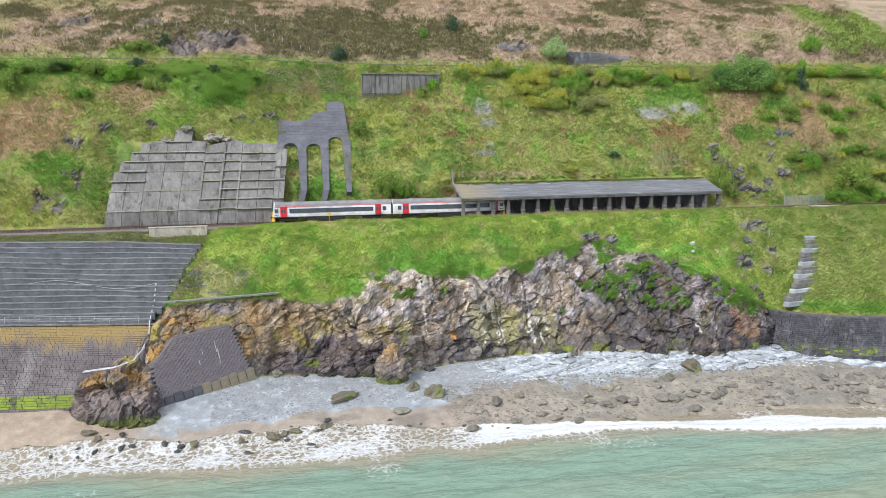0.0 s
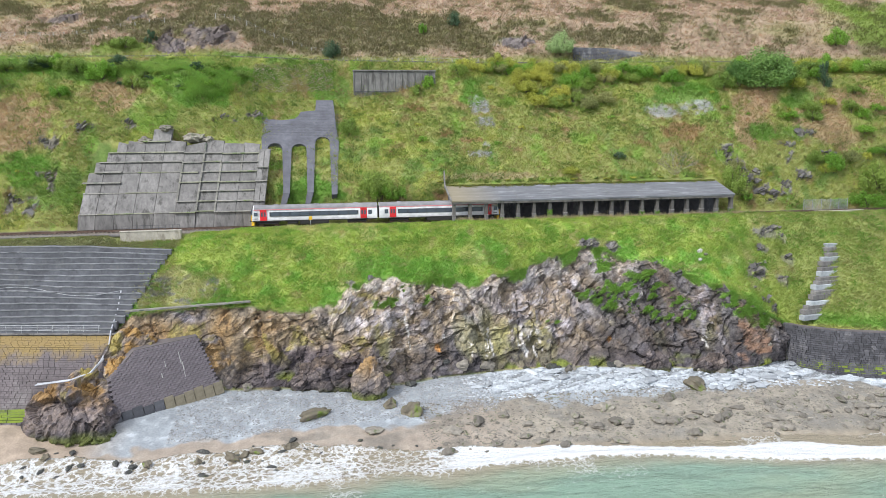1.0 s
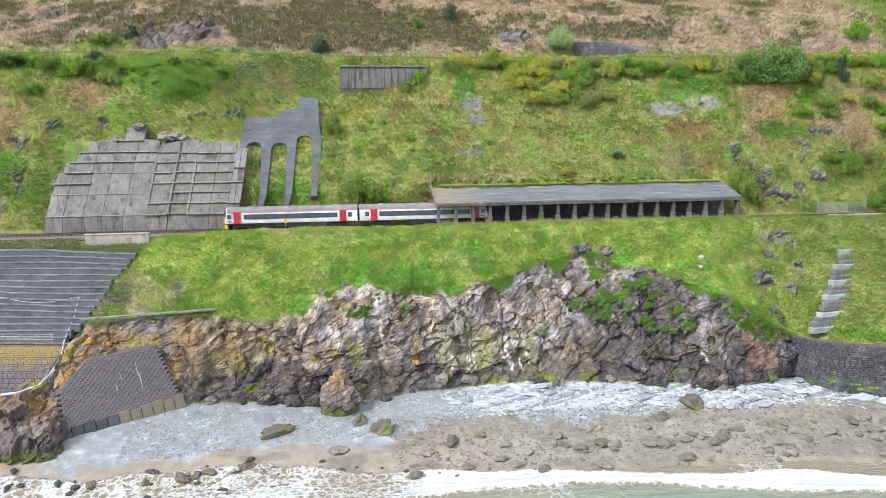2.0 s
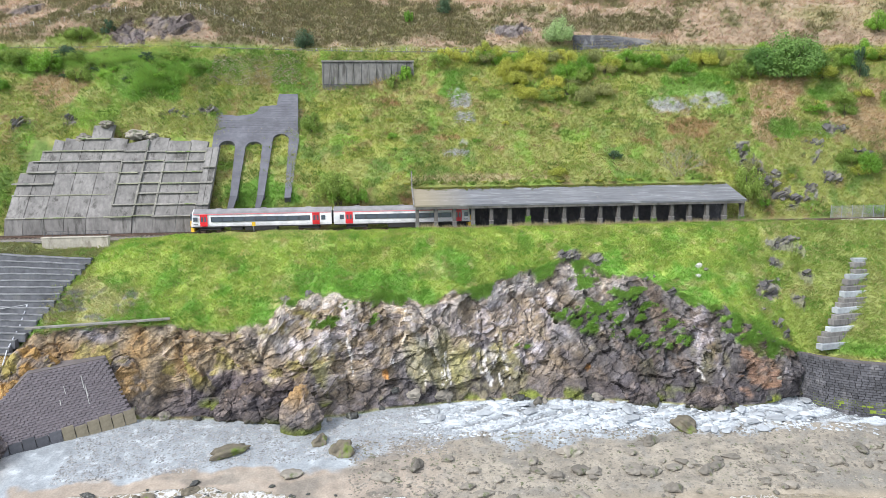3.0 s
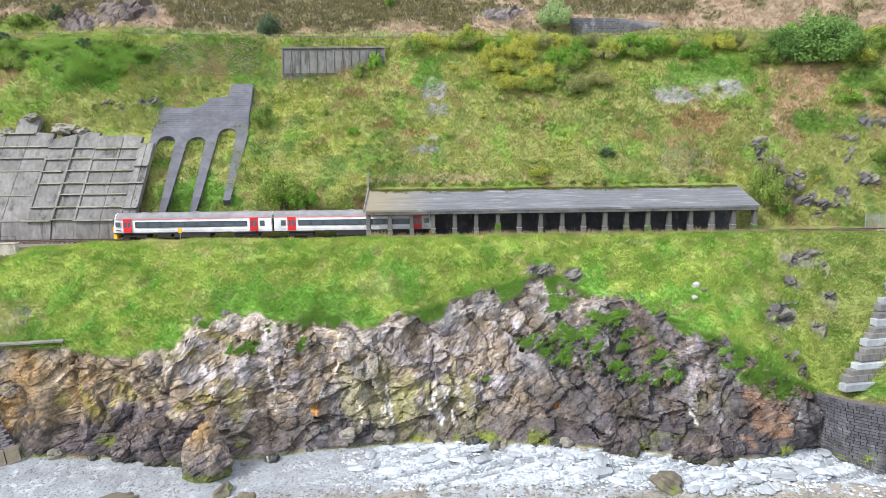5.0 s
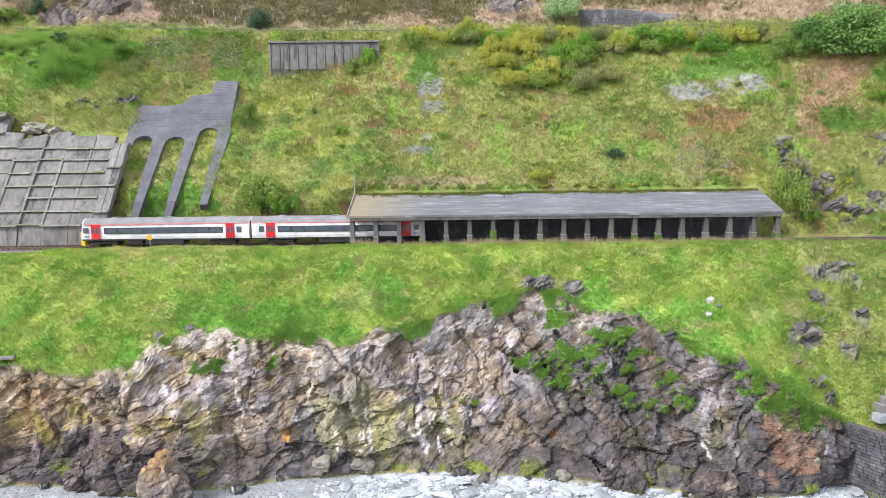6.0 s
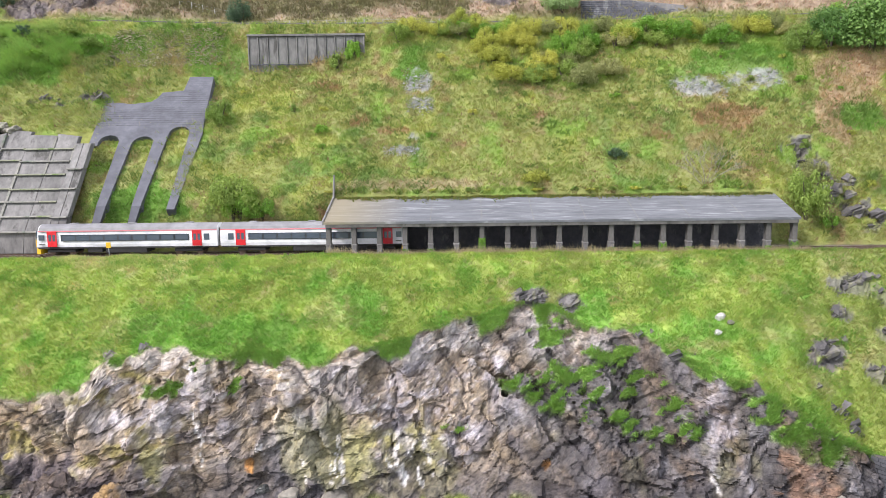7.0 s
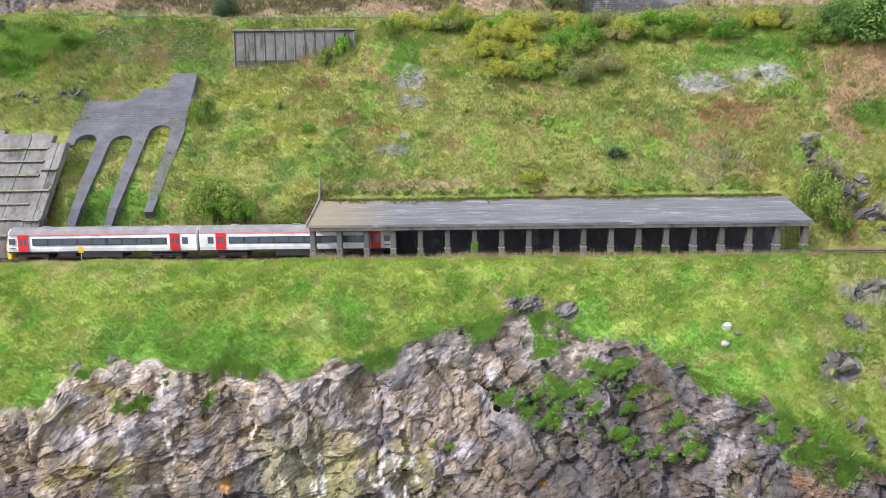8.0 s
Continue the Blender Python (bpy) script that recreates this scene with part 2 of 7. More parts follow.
WHITE_PAINT = surface("white_carriage_paint", (0.74, 0.74, 0.75), (0.82, 0.82, 0.82), 1.0, rough=0.35, coarse=0.5, bump=0.03)
GREY_PAINT = surface("grey_roof_paint", (0.2, 0.195, 0.2), (0.29, 0.28, 0.285), 0.9, rough=0.55, coarse=0.5, bump=0.05)
RED_PAINT = surface("red_door_paint", (0.6, 0.012, 0.02), (0.72, 0.025, 0.035), 1.0, rough=0.35, bump=0.03)
PINK_PAINT = surface("red_cantrail_paint", (0.6, 0.14, 0.17), (0.72, 0.25, 0.27), 1.0, rough=0.4, bump=0.03)
BLACK_PAINT = surface("underframe_black", (0.012, 0.012, 0.013), (0.04, 0.037, 0.033), 4.0, rough=0.7)
YELLOW_PAINT = surface("warning_yellow_paint", (0.7, 0.42, 0.02), (0.8, 0.5, 0.03), 1.5, rough=0.45, bump=0.03)
BAND = surface("window_band_black", (0.018, 0.02, 0.026), (0.03, 0.033, 0.04), 1.0, rough=0.3, bump=0.02)
GLASS, _nt, _b = bare("carriage_glass")
_b.inputs["Base Color"].default_value = (0.06, 0.075, 0.1, 1)
_b.inputs["Roughness"].default_value, _b.inputs["Specular IOR Level"].default_value = 0.06, 0.9
BRANCH = surface("pale_bare_branches", (0.26, 0.23, 0.18), (0.42, 0.38, 0.31), 6.0)
BARK = surface("shrub_bark", (0.07, 0.055, 0.04), (0.15, 0.12, 0.09), 8.0)
LEAF_GREEN = leafy("hawthorn_leaves", (0.0975, 0.169, 0.0325), (0.312, 0.429, 0.0975))
LEAF_BRIGHT = leafy("spring_leaves", (0.0959, 0.213, 0.0213), (0.267, 0.469, 0.0693))
LEAF_DARK = leafy("evergreen_leaves", (0.0325, 0.0715, 0.039), (0.111, 0.182, 0.0975))
LEAF_YELLOW = leafy("gorse_leaves", (0.247, 0.286, 0.052), (0.559, 0.572, 0.117))
LEAF_TREE = leafy("tree_leaves", (0.0585, 0.143, 0.039), (0.221, 0.37, 0.0975))
LEAF_SAGE = leafy("sage_leaves", (0.195, 0.299, 0.117), (0.442, 0.585, 0.273))
LEAF_BROWN = leafy("scrub_twigs", (0.195, 0.215, 0.078), (0.403, 0.416, 0.169))

# sea water with foam where its mesh says so
WATER, nt, b = bare("sea_water")
at = nt.nodes.new("ShaderNodeAttribute")
at.attribute_name = "tint"
fo = nt.nodes.new("ShaderNodeAttribute")
fo.attribute_name = "foam"
lace_noise = grain(nt, 1.3, 9.0, 0.75)
_tc = nt.nodes.new("ShaderNodeTexCoord")
_stir = node(nt, "ShaderNodeTexNoise", Scale=0.7, Detail=5.0, Roughness=0.65)
nt.links.new(_tc.outputs["Object"], _stir.inputs["Vector"])
_warp = blend(nt, 1.0, _tc.outputs["Object"], blend(nt, 1.0, _stir.outputs["Color"], (3.2, 3.2, 3.2), "MULTIPLY"), "ADD")
_web = node(nt, "ShaderNodeTexVoronoi", Scale=0.85)
_web.feature = "DISTANCE_TO_EDGE"
nt.links.new(_warp, _web.inputs["Vector"])
lace = blend(nt, 0.42, lace_noise, ramp(nt, _web.outputs["Distance"], (0.0, (1, 1, 1)), (0.16, (0.45, 0.45, 0.45)), (0.45, (0.05, 0.05, 0.05))))
edge = node(nt, "ShaderNodeMath")
edge.operation = "ADD"
nt.links.new(fo.outputs["Fac"], edge.inputs[0])
nt.links.new(lace, edge.inputs[1])
foam = ramp(nt, edge.outputs["Value"], (0.7, (0, 0, 0)), (1.05, (1, 1, 1)))
nt.links.new(blend(nt, foam, at.outputs["Color"], (0.85, 0.86, 0.86)), b.inputs["Base Color"])
nt.links.new(ramp(nt, foam, (0, (0.12, 0.12, 0.12)), (1, (0.8, 0.8, 0.8))), b.inputs["Roughness"])
bumped(nt, b, grain(nt, 0.55, 7.0, 0.7, (0.45, 1.5, 1), (0, 0, 0.15)), 1.0, 1.1)

# ---- noise in numpy ----
def hashed(i, j, k, seed):
    h = (i.astype(np.int64) * 374761393 + j.astype(np.int64) * 668265263 + k.astype(np.int64) * 2147483647 + seed * 974634777) & 0xFFFFFFFF
    h = ((h ^ (h >> 13)) * 1274126177) & 0xFFFFFFFF
    h = ((h ^ (h >> 16)) * 2246822519) & 0xFFFFFFFF
    return ((h ^ (h >> 15)) & 0xFFFFFF) / float(0xFFFFFF)


def vnoise(x, y, z, seed=0):
    """Value noise in 0..1."""
    i, j, k = np.floor(x), np.floor(y), np.floor(z)
    u, v, w = x - i, y - j, z - k
    u, v, w = u * u * (3 - 2 * u), v * v * (3 - 2 * v), w * w * (3 - 2 * w)
    total = 0
    for a in (0, 1):
        for b in (0, 1):
            for c in (0, 1):
                total = total + hashed(i + a, j + b, k + c, seed) * (u if a else 1 - u) * (v if b else 1 - v) * (w if c else 1 - w)
    return total


def fbm(x, y, z, size, octaves=4, seed=0, gain=0.5):
    """Fractal noise in about -1..1 with features of the given size in metres."""
    total, amp, norm, f = 0, 1.0, 0.0, 1.0 / size
    for o in range(octaves):
        total = total + amp * (2 * vnoise(x * f + 17.3 * o, y * f + 5.1 * o, z * f + 9.7 * o, seed + o) - 1)
        norm += amp
        amp *= gain
        f *= 2.03
    return total / norm * 1.5


def cells(x, y, z, seed=0):
    """Worley cells: gap to the next cell, a random value per cell, and a tilted facet per cell."""
    i, j, k = np.floor(x), np.floor(y), np.floor(z)
    d1, d2, val, tilt = np.full(x.shape, 9.0), np.full(x.shape, 9.0), np.zeros(x.shape), np.zeros(x.shape)
    for a in (-1, 0, 1):
        for b in (-1, 0, 1):
            for c in (-1, 0, 1):
                p, q, r = i + a, j + b, k + c
                h1, h2, h3 = hashed(p, q, r, seed), hashed(p, q, r, seed + 1), hashed(p, q, r, seed + 2)
                ex, ey, ez = x - p - h1, y - q - h2, z - r - h3
                d = np.sqrt(ex * ex + ey * ey + ez * ez)
                near = d < d1
                d2 = np.where(near, d1, np.minimum(d2, d))
                h4 = hashed(p, q, r, seed + 3)
                val = np.where(near, h4, val)
                tilt = np.where(near, ex * (2 * ((h1 * 7.31 + h4) % 1) - 1) + ez * (2 * ((h2 * 5.17 + h4) % 1) - 1), tilt)
                d1 = np.where(near, d, d1)
    return d2 - d1, val, tilt


def smooth(a, lo, hi):
    t = np.clip((a - lo) / (hi - lo), 0, 1)
    return t * t * (3 - 2 * t)


def blob(x, z, cx, cz, rx, rz, ragged=0.35, seed=3):
    """A patch with a ragged rim: 1 inside, 0 outside."""
    out_ = np.zeros(x.shape)
    k = (np.abs(x - cx) < rx * 1.9) & (np.abs(z - cz) < rz * 1.9)
    if k.any():
        u, v = x[k], z[k]
        r = np.sqrt(((u - cx) / rx) ** 2 + ((v - cz) / rz) ** 2) + ragged * fbm(u, v, v * 0 + seed, min(rx, rz) * 0.8, 3, seed)
        out_[k] = 1 - smooth(r, 0.8, 1.1)
    return out_


def mixc(base, colour, mask):
    return base + (np.array(colour) - base) * mask[..., None]


# ---- the lie of the land: lines that run along the coast, as (x, y, z) stations ----
WATERLINE = ((-140, -38, -0.5), (-68, -39.5, -0.5), (-48, -40, -0.5), (-20, -41.5, -0.5), (5, -43, -0.5), (40, -45, -0.5), (60, -47, -0.5), (140, -48, -0.5))
BEACH = ((-140, -32, 1.4), (-60, -33.5, 1.5), (-50, -33, 1.5), (-20, -29, 1.8), (0, -28, 1.9), (30, -28.5, 1.9), (50, -30, 1.8), (60, -33, 1.5), (140, -37, 1.4))
FOOT = ((-140, -24.5, 3.2), (-62, -24.5, 3.2), (-54, -27, 3.2), (-50, -25.5, 3.6), (-45, -22.5, 3.6), (-39, -19.3, 3.7), (-22, -18.6, 2.9), (-12, -19.0, 2.8), (-4.5, -17.0, 3.0),
        (7.5, -16.0, 3.2), (17, -17.3, 3.4), (27.5, -19.6, 3.6), (34, -20.7, 3.3), (41, -22.6, 3.1), (47, -21.7, 3.2), (53, -18, 3.0), (56, -20, 2.6), (68, -26, 2.0), (85, -30, 2.0), (140, -32, 2.0))
TOP = ((-140, -19.4, 12.4), (-54, -19.4, 12.4), (-51, -18.4, 15.4), (-42, -17.4, 16.0), (-34.3, -16.4, 15.6), (-29.3, -17.1, 14.6), (-25.6, -17.3, 14.6), (-20.6, -16.9, 16.0), (-19.1, -15.8, 18.0), (-15.2, -14.6, 19.2),
       (-12, -14.25, 18.9), (-10.1, -14.5, 18.0), (-7.8, -14.2, 17.8), (-5.9, -12.7, 19.7), (-3.6, -13.1, 18.6), (0.1, -13.8, 16.7), (3.1, -13.1, 17.8), (8.7, -12, 18.8), (12.4, -10.5, 20.1),
       (18.9, -8.1, 21.2), (22, -7.2, 22.2), (24.5, -7.6, 21.6), (27.8, -9.4, 20.1), (33.6, -11.7, 19.2), (38.9, -16.4, 16.5), (42.3, -17.6, 15.9), (48.2, -18.3, 12.4), (53, -17.2, 9.3), (57, -19.4, 9.2), (68, -25.4, 9.2), (85, -29.4, 9.2), (140, -31.4, 9.2))
CREST = ((-140, -7.0, 23.6), (-54, -7.0, 23.6), (-47, -6.8, 24.2), (-40, -7, 25.2), (-28, -7.2, 25.5), (-10, -6.5, 25.5), (7, -6.2, 25.4), (26, -5, 25.5), (45, -5, 25.6), (60, -4.5, 25.4), (72, -3.4, 25.5), (140, -3.4, 25.5))
TRACKSIDE = ((-140, -2.4, 25.2), (-58, -2.6, 25.3), (-57, -2.6, 24.1), (-46, -2.6, 24.1), (-44.5, -2.5, 25.4), (-36, -2.4, 26.2), (56, -2.4, 26.3), (68, -2.4, 26.0), (140, -2.4, 26.0))
LEDGE = ((-140, -0.9, 25.35), (140, -0.9, 25.35))
TOE = ((-140, 6.0, 25.4), (-3, 6.0, 25.4), (-1, 7.4, 25.4), (54, 7.4, 25.4), (56, 6.0, 25.4), (140, 6.0, 25.4))
SLOPE_A = ((-140, 9, 33), (-67, 9.5, 34), (-63.5, 11.5, 36.2), (-60, 13.4, 39.2), (-45, 13.8, 40.4), (-36, 13.5, 39.0), (-33.6, 11.0, 35), (-31.5, 8.3, 32.1), (-20, 8.6, 31.9), (-10, 8, 31), (-1, 7.8, 31.9), (53.5, 7.8, 31.6), (57, 8.5, 31), (75, 9, 30), (140, 9, 30))
SLOPE_B = ((-140, 18, 44), (-65, 17, 46.2), (-50, 18.2, 49), (-40, 17.1, 45), (-32, 17.0, 40.1), (-20, 18.0, 40.8), (-10, 16, 39.6), (-2, 18, 41), (10, 17.5, 41.5), (24, 18, 42), (47, 15, 40.5), (60, 15, 41), (72, 15, 42), (140, 15, 42))
SLOPE_C = ((-140, 25, 52), (-65, 25, 54), (-45, 22.4, 54.5), (-40, 22.8, 51.5), (-34.5, 24.8, 48.6), (-26, 26.4, 48.0), (-21, 26.8, 48.0), (-16.5, 27.3, 47.4), (-9, 27.4, 47.4), (-4, 27.6, 48.4), (1.5, 27.8, 50.2), (9, 24.5, 48.5), (24, 25.5, 48), (47, 22, 47.5), (60, 22, 49.5), (72, 22, 50), (85, 22, 53), (140, 22, 53))
VERGE = ((-140, 32, 57.3), (-63, 30, 57.4), (-45, 31, 57.7), (-18, 33.2, 57.0), (1, 33.2, 56.7), (30, 35, 56.8), (60, 34, 57), (140, 34, 57))
ROADSIDE = ((-140, 37, 57.5), (-63, 35, 57.6), (-45, 35.5, 58), (-18, 38, 57.2), (1, 38, 57), (30, 40, 57), (60, 39, 57.2), (140, 39, 57.2))
UPPER = ((-140, 51, 68), (-80, 51, 68), (-60, 44, 67.2), (-47, 44, 67.2), (-20, 50, 66.2), (0, 51.7, 66.3), (45, 51, 68.5), (83, 47, 68), (140, 47, 68))
HIGH = ((-140, 75, 80), (0, 75, 79), (140, 75, 82))

XS = np.concatenate([np.linspace(-1500, -140, 12)[:-1], np.arange(-140, -84, 1.0), np.arange(-84, 86, 0.21), np.arange(86, 140, 1.0), np.linspace(140, 1500, 12)])


def line(stations):
    s = np.array(stations, float)
    y, z = np.interp(XS, s[:, 0], s[:, 1]), np.interp(XS, s[:, 0], s[:, 2])
    return np.stack([XS, y, z], 1)


def level(y, z):
    return np.stack([XS, XS * 0 + y, XS * 0 + z], 1)


CURVES = [level(-1500, -40), level(-110, -6), line(WATERLINE), line(BEACH), line(FOOT), line(TOP), line(CREST), line(TRACKSIDE), line(LEDGE), line(TOE),
          line(SLOPE_A), line(SLOPE_B), line(SLOPE_C), line(VERGE), line(ROADSIDE), line(UPPER), line(HIGH), level(170, 128), level(600, 215), level(1500, 260)]
STEPS = [3, 14, 50, 44, 112, 56, 16, 6, 6, 26, 34, 34, 34, 8, 50, 40, 12, 4, 3]
# towards the west the walls and the beach rise a little
for c in (3, 4, 5, 6):
    CURVES[c][:, 2] += np.clip(0.05 * (-50 - XS), 0, 2.2)
# the edge of the turf on the cliff wanders
wander = fbm(XS, XS * 0, XS * 0, 5.0, 4, 41) + 0.6 * fbm(XS, XS * 0, XS * 0, 1.5, 3, 42)
inside = smooth(XS, -30, -24) * (1 - smooth(XS, 50, 54))
CURVES[5][:, 2] += wander * 0.45 * inside
CURVES[5][:, 1] += wander * 0.25 * inside

rows, first = [], [0]
for c, n in enumerate(STEPS):
    for s in range(n):
        rows.append(CURVES[c] + (CURVES[c + 1] - CURVES[c]) * (s / n))
    first.append(len(rows))
rows.append(CURVES[-1])
LAND = np.array(rows)
R_WATER, R_BEACH, R_FOOT, R_TOP, R_CREST, R_BRINK, R_TRACK, R_TOE, R_A, R_B, R_C, R_VERGE, R_ROAD, R_UPPER, R_HIGH = first[2:17]
# round off the bends of the profile
for _ in range(5):
    soft_land = LAND.copy()
    soft_land[1:-1] = (LAND[:-2] + 2 * LAND[1:-1] + LAND[2:]) / 4
    keep = np.zeros(len(LAND))
    for r in (R_FOOT, R_TRACK, R_TOE, R_VERGE, R_ROAD):
        keep = np.maximum(keep, np.exp(-((np.arange(len(LAND)) - r) / 1.5) ** 2))
    LAND[:, :, 1:] += (soft_land - LAND)[:, :, 1:] * (1 - keep)[:, None, None]


def normals(grid):
    du, dv = np.gradient(grid, axis=0), np.gradient(grid, axis=1)
    n = np.cross(dv, du)
    return n / np.maximum(np.linalg.norm(n, axis=2, keepdims=True), 1e-9)


X, Y, Z = LAND[..., 0].copy(), LAND[..., 1].copy(), LAND[..., 2].copy()
RI = np.broadcast_to(np.arange(len(LAND))[:, None].astype(float), X.shape)
NORMAL = normals(LAND)
near_x = smooth(X, -100, -84) * (1 - smooth(X, 86, 110))
rise = np.clip((RI - R_FOOT) / (R_TOP - R_FOOT), 0, 1)

# where bare rock shows
brow = R_TOP - 19 * np.clip(fbm(X, Y * 0, Z * 0, 3.0, 4, 45) - 0.02, 0, 0.7) * smooth(X, -33, -28) - 3 * fbm(X, Y, Z, 0.9, 3, 46)
cliff = smooth(RI, R_FOOT - 1, R_FOOT + 3) * (1 - smooth(RI, brow - 1.5, brow + 1.5)) * smooth(X, -54, -52) * (1 - smooth(X, 53.5, 55))
ledge = np.zeros(X.shape)
for cx, cz, rx, rz in ((28.0, 14.8, 4.6, 1.7), (25.0, 13.2, 3.4, 1.2), (28.5, 11.9, 3.6, 0.9), (32.7, 10.6, 2.0, 0.9), (34.5, 13.2, 2.6, 0.9), (30.5, 17.2, 3.0, 0.8), (24.0, 18.6, 2.2, 1.0), (20.6, 14.3, 1.5, 1.0), (-13.7, 15.1, 2.1, 0.75), (-10.2, 16.6, 0.8, 1.4), (-7.2, 15.6, 0.5, 1.6),
                       (46.6, 12.6, 3.0, 2.9), (43.4, 14.2, 2.2, 1.6), (48.6, 10.4, 1.6, 1.4), (24.2, 20.6, 1.4, 0.8), (33.4, 15.4, 2.0, 0.6), (14.2, 10.4, 1.2, 0.35), (36.4, 11.4, 1.0, 0.7)):
    ledge = np.maximum(ledge, blob(X, Z, cx, cz, rx, rz, 0.5, 7))
outcrop = np.zeros(X.shape)
for cx, cz, rx, rz in ((56.2, 23.0, 2.4, 1.0), (58.6, 22.2, 0.9, 1.2), (54.2, 20.6, 1.2, 0.8), (57.8, 18.6, 1.0, 1.3), (51.6, 17.2, 2.4, 1.4), (55.4, 15.6, 1.0, 1.0), (22.6, 22.2, 2.0, 0.9), (26.4, 21.8, 1.2, 0.9), (-19, 18.4, 0.7, 0.4)):
    outcrop = np.maximum(outcrop, blob(X, Z, cx, cz, rx, rz, 0.55, 11) * (RI > R_TOP - 6) * (RI < R_CREST + 4))
hillrock = np.zeros(X.shape)
for cx, cz, rx, rz in ((60.5, 33, 2.6, 2.0), (65, 29.5, 3.6, 2.2), (71, 36, 2.0, 1.0), (76, 41, 2.5, 1.0), (58.5, 36, 2.0, 2.0), (74, 32, 2, 1.5), (-71, 34, 2.5, 1.6), (-76, 30, 3, 2.0), (-66, 43.5, 2.6, 0.9), (-58, 43.8, 1.4, 0.8), (-41, 44.5, 1.6, 0.7), (-36, 45.4, 2, 0.7), (-71, 41, 3, 1.2)):
    hillrock = np.maximum(hillrock, blob(X, Z, cx, cz, rx, rz, 0.9, 13) * (RI > R_TOE) * (RI < R_VERGE))
hillrock = hillrock * smooth(fbm(X, Y, Z, 1.3, 3, 14), -0.15, 0.15)
crag = np.zeros(X.shape)
for cx, cz, rx, rz in ((-47, 62.5, 8.5, 3.0), (-80, 68.5, 4.0, 1.4), (-62, 67.6, 3.0, 1.0), (-54, 60.5, 4, 1.6), (22, 62.0, 5, 1.5)):
    crag = np.maximum(crag, blob(X, Z, cx, cz, rx, rz, 0.5, 17) * (RI > R_ROAD))
ledge = ledge * smooth(fbm(0.35 * (X + 0.9 * Z), Y, Z - 0.9 * X, 0.8, 3, 44) + 0.35 * smooth(X, 41, 43), 0.0, 0.18)
rock = np.clip(np.maximum.reduce([cliff * (1 - ledge), outcrop, hillrock, crag]), 0, 1)

# relief: folded, steeply dipping beds on the cliff, soft lumps in the turf
def crags(x, y, z):
    """Angular rock: tilted facets at three sizes along steeply dipping beds. Returns the relief in metres and the tone values."""
    wav = fbm(x, y, z, 5.0, 3, 22)
    bend = 0.15 + 1.0 * cells(x / 6.5 + 0.5 * wav, y / 6.0, z / 6.5 + 0.4 * wav, 25)[1]
    ca, sa = np.cos(bend), np.sin(bend)
    u, w = ca * x + sa * z, -sa * x + ca * z
    warp = fbm(x, y, z, 8.0, 3, 21)
    g1, v1, t1 = cells(u / 6.5 + 0.2 * warp, y / 5.0, w / 3.6 + 0.15 * warp, 31)
    g2, v2, t2 = cells(u / 2.6 + 0.12 * warp, y / 2.0, w / 1.3, 35)
    g3, v3, t3 = cells(u / 1.15, y / 0.9, w / 0.55, 39)
    beds = fbm(u * 0.2, y * 0.6, w, 0.7, 3, 55)
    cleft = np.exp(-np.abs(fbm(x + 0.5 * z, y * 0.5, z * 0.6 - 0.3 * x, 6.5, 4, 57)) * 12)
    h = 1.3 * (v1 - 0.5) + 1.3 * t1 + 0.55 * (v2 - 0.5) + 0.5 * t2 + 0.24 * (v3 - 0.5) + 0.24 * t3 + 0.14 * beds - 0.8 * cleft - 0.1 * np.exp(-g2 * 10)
    # mask of the gaps between facets, used to paint shade into them
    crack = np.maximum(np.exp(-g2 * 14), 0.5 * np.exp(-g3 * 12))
    return h, v1, v2, v3, beds, cleft, crack


U_H, val_big, val, val_small, beds, cleft, crack = crags(X, Y, Z)
warp = fbm(X, Y, Z, 8.0, 3, 21)
broad = fbm(X, Y * 0.5, Z * 0.3, 10.0, 3, 51)
lift = np.sin(np.pi * np.clip(rise, 0, 1)) ** 0.5
calm = 1 - 0.8 * blob(X, Z, -42.5, 8.5, 7.5, 6.5, 0.1, 5)
relief = calm * rock * (0.3 + 0.7 * np.maximum(lift, 0.6 * (1 - cliff))) * (1.3 * broad * cliff + 0.9 * cliff * fbm(X + 0.35 * Z, Y * 0, Z * 0.16, 3.4, 3, 52) + 0.8 * U_H)
green = (1 - rock) * smooth(RI, R_TOP, R_TOP + 3)
flat = np.exp(-(((RI - R_TRACK - 2) / 5) ** 2)) + smooth(RI, R_VERGE - 1, R_VERGE) * (1 - smooth(RI, R_ROAD, R_ROAD + 1))
lumps = green * (1 - np.clip(flat, 0, 1)) * (0.22 * fbm(X, Y, Z, 4.0, 3, 61) + 0.11 * fbm(X, Y, Z, 1.1, 2, 65))
upland = smooth(RI, R_ROAD + 3, R_ROAD + 12)
lumps = lumps + upland * (1.1 * fbm(X, Y, Z, 14.0, 3, 67) + 0.35 * np.maximum(fbm(X, Y, Z, 2.2, 2, 69), 0))
shingle = smooth(RI, R_WATER + 4, R_WATER + 12) * (1 - smooth(RI, R_FOOT - 1, R_FOOT + 1))
plates = cells(X / 1.3 + 0.3 * warp, Y / 0.5 + 0.6 * X, Z * 0, 71)
strata = fbm((0.94 * X + 0.34 * Y) * 0.12, (0.94 * Y - 0.34 * X) * 1.3, Z * 0, 0.8, 3, 77)
slabby = smooth(X + 9 * fbm(X, Y, Z * 0, 6.0, 3, 78), -4, 6) * smooth(RI, R_BEACH + 4, R_BEACH + 16) * shingle
sandy = shingle * (0.16 * fbm(X, Y, Z, 6.0, 3, 73) + 0.05 * fbm(X, Y, Z, 0.8, 2, 75)) + slabby * (0.26 * (plates[1] - 0.5) + 0.22 * strata)
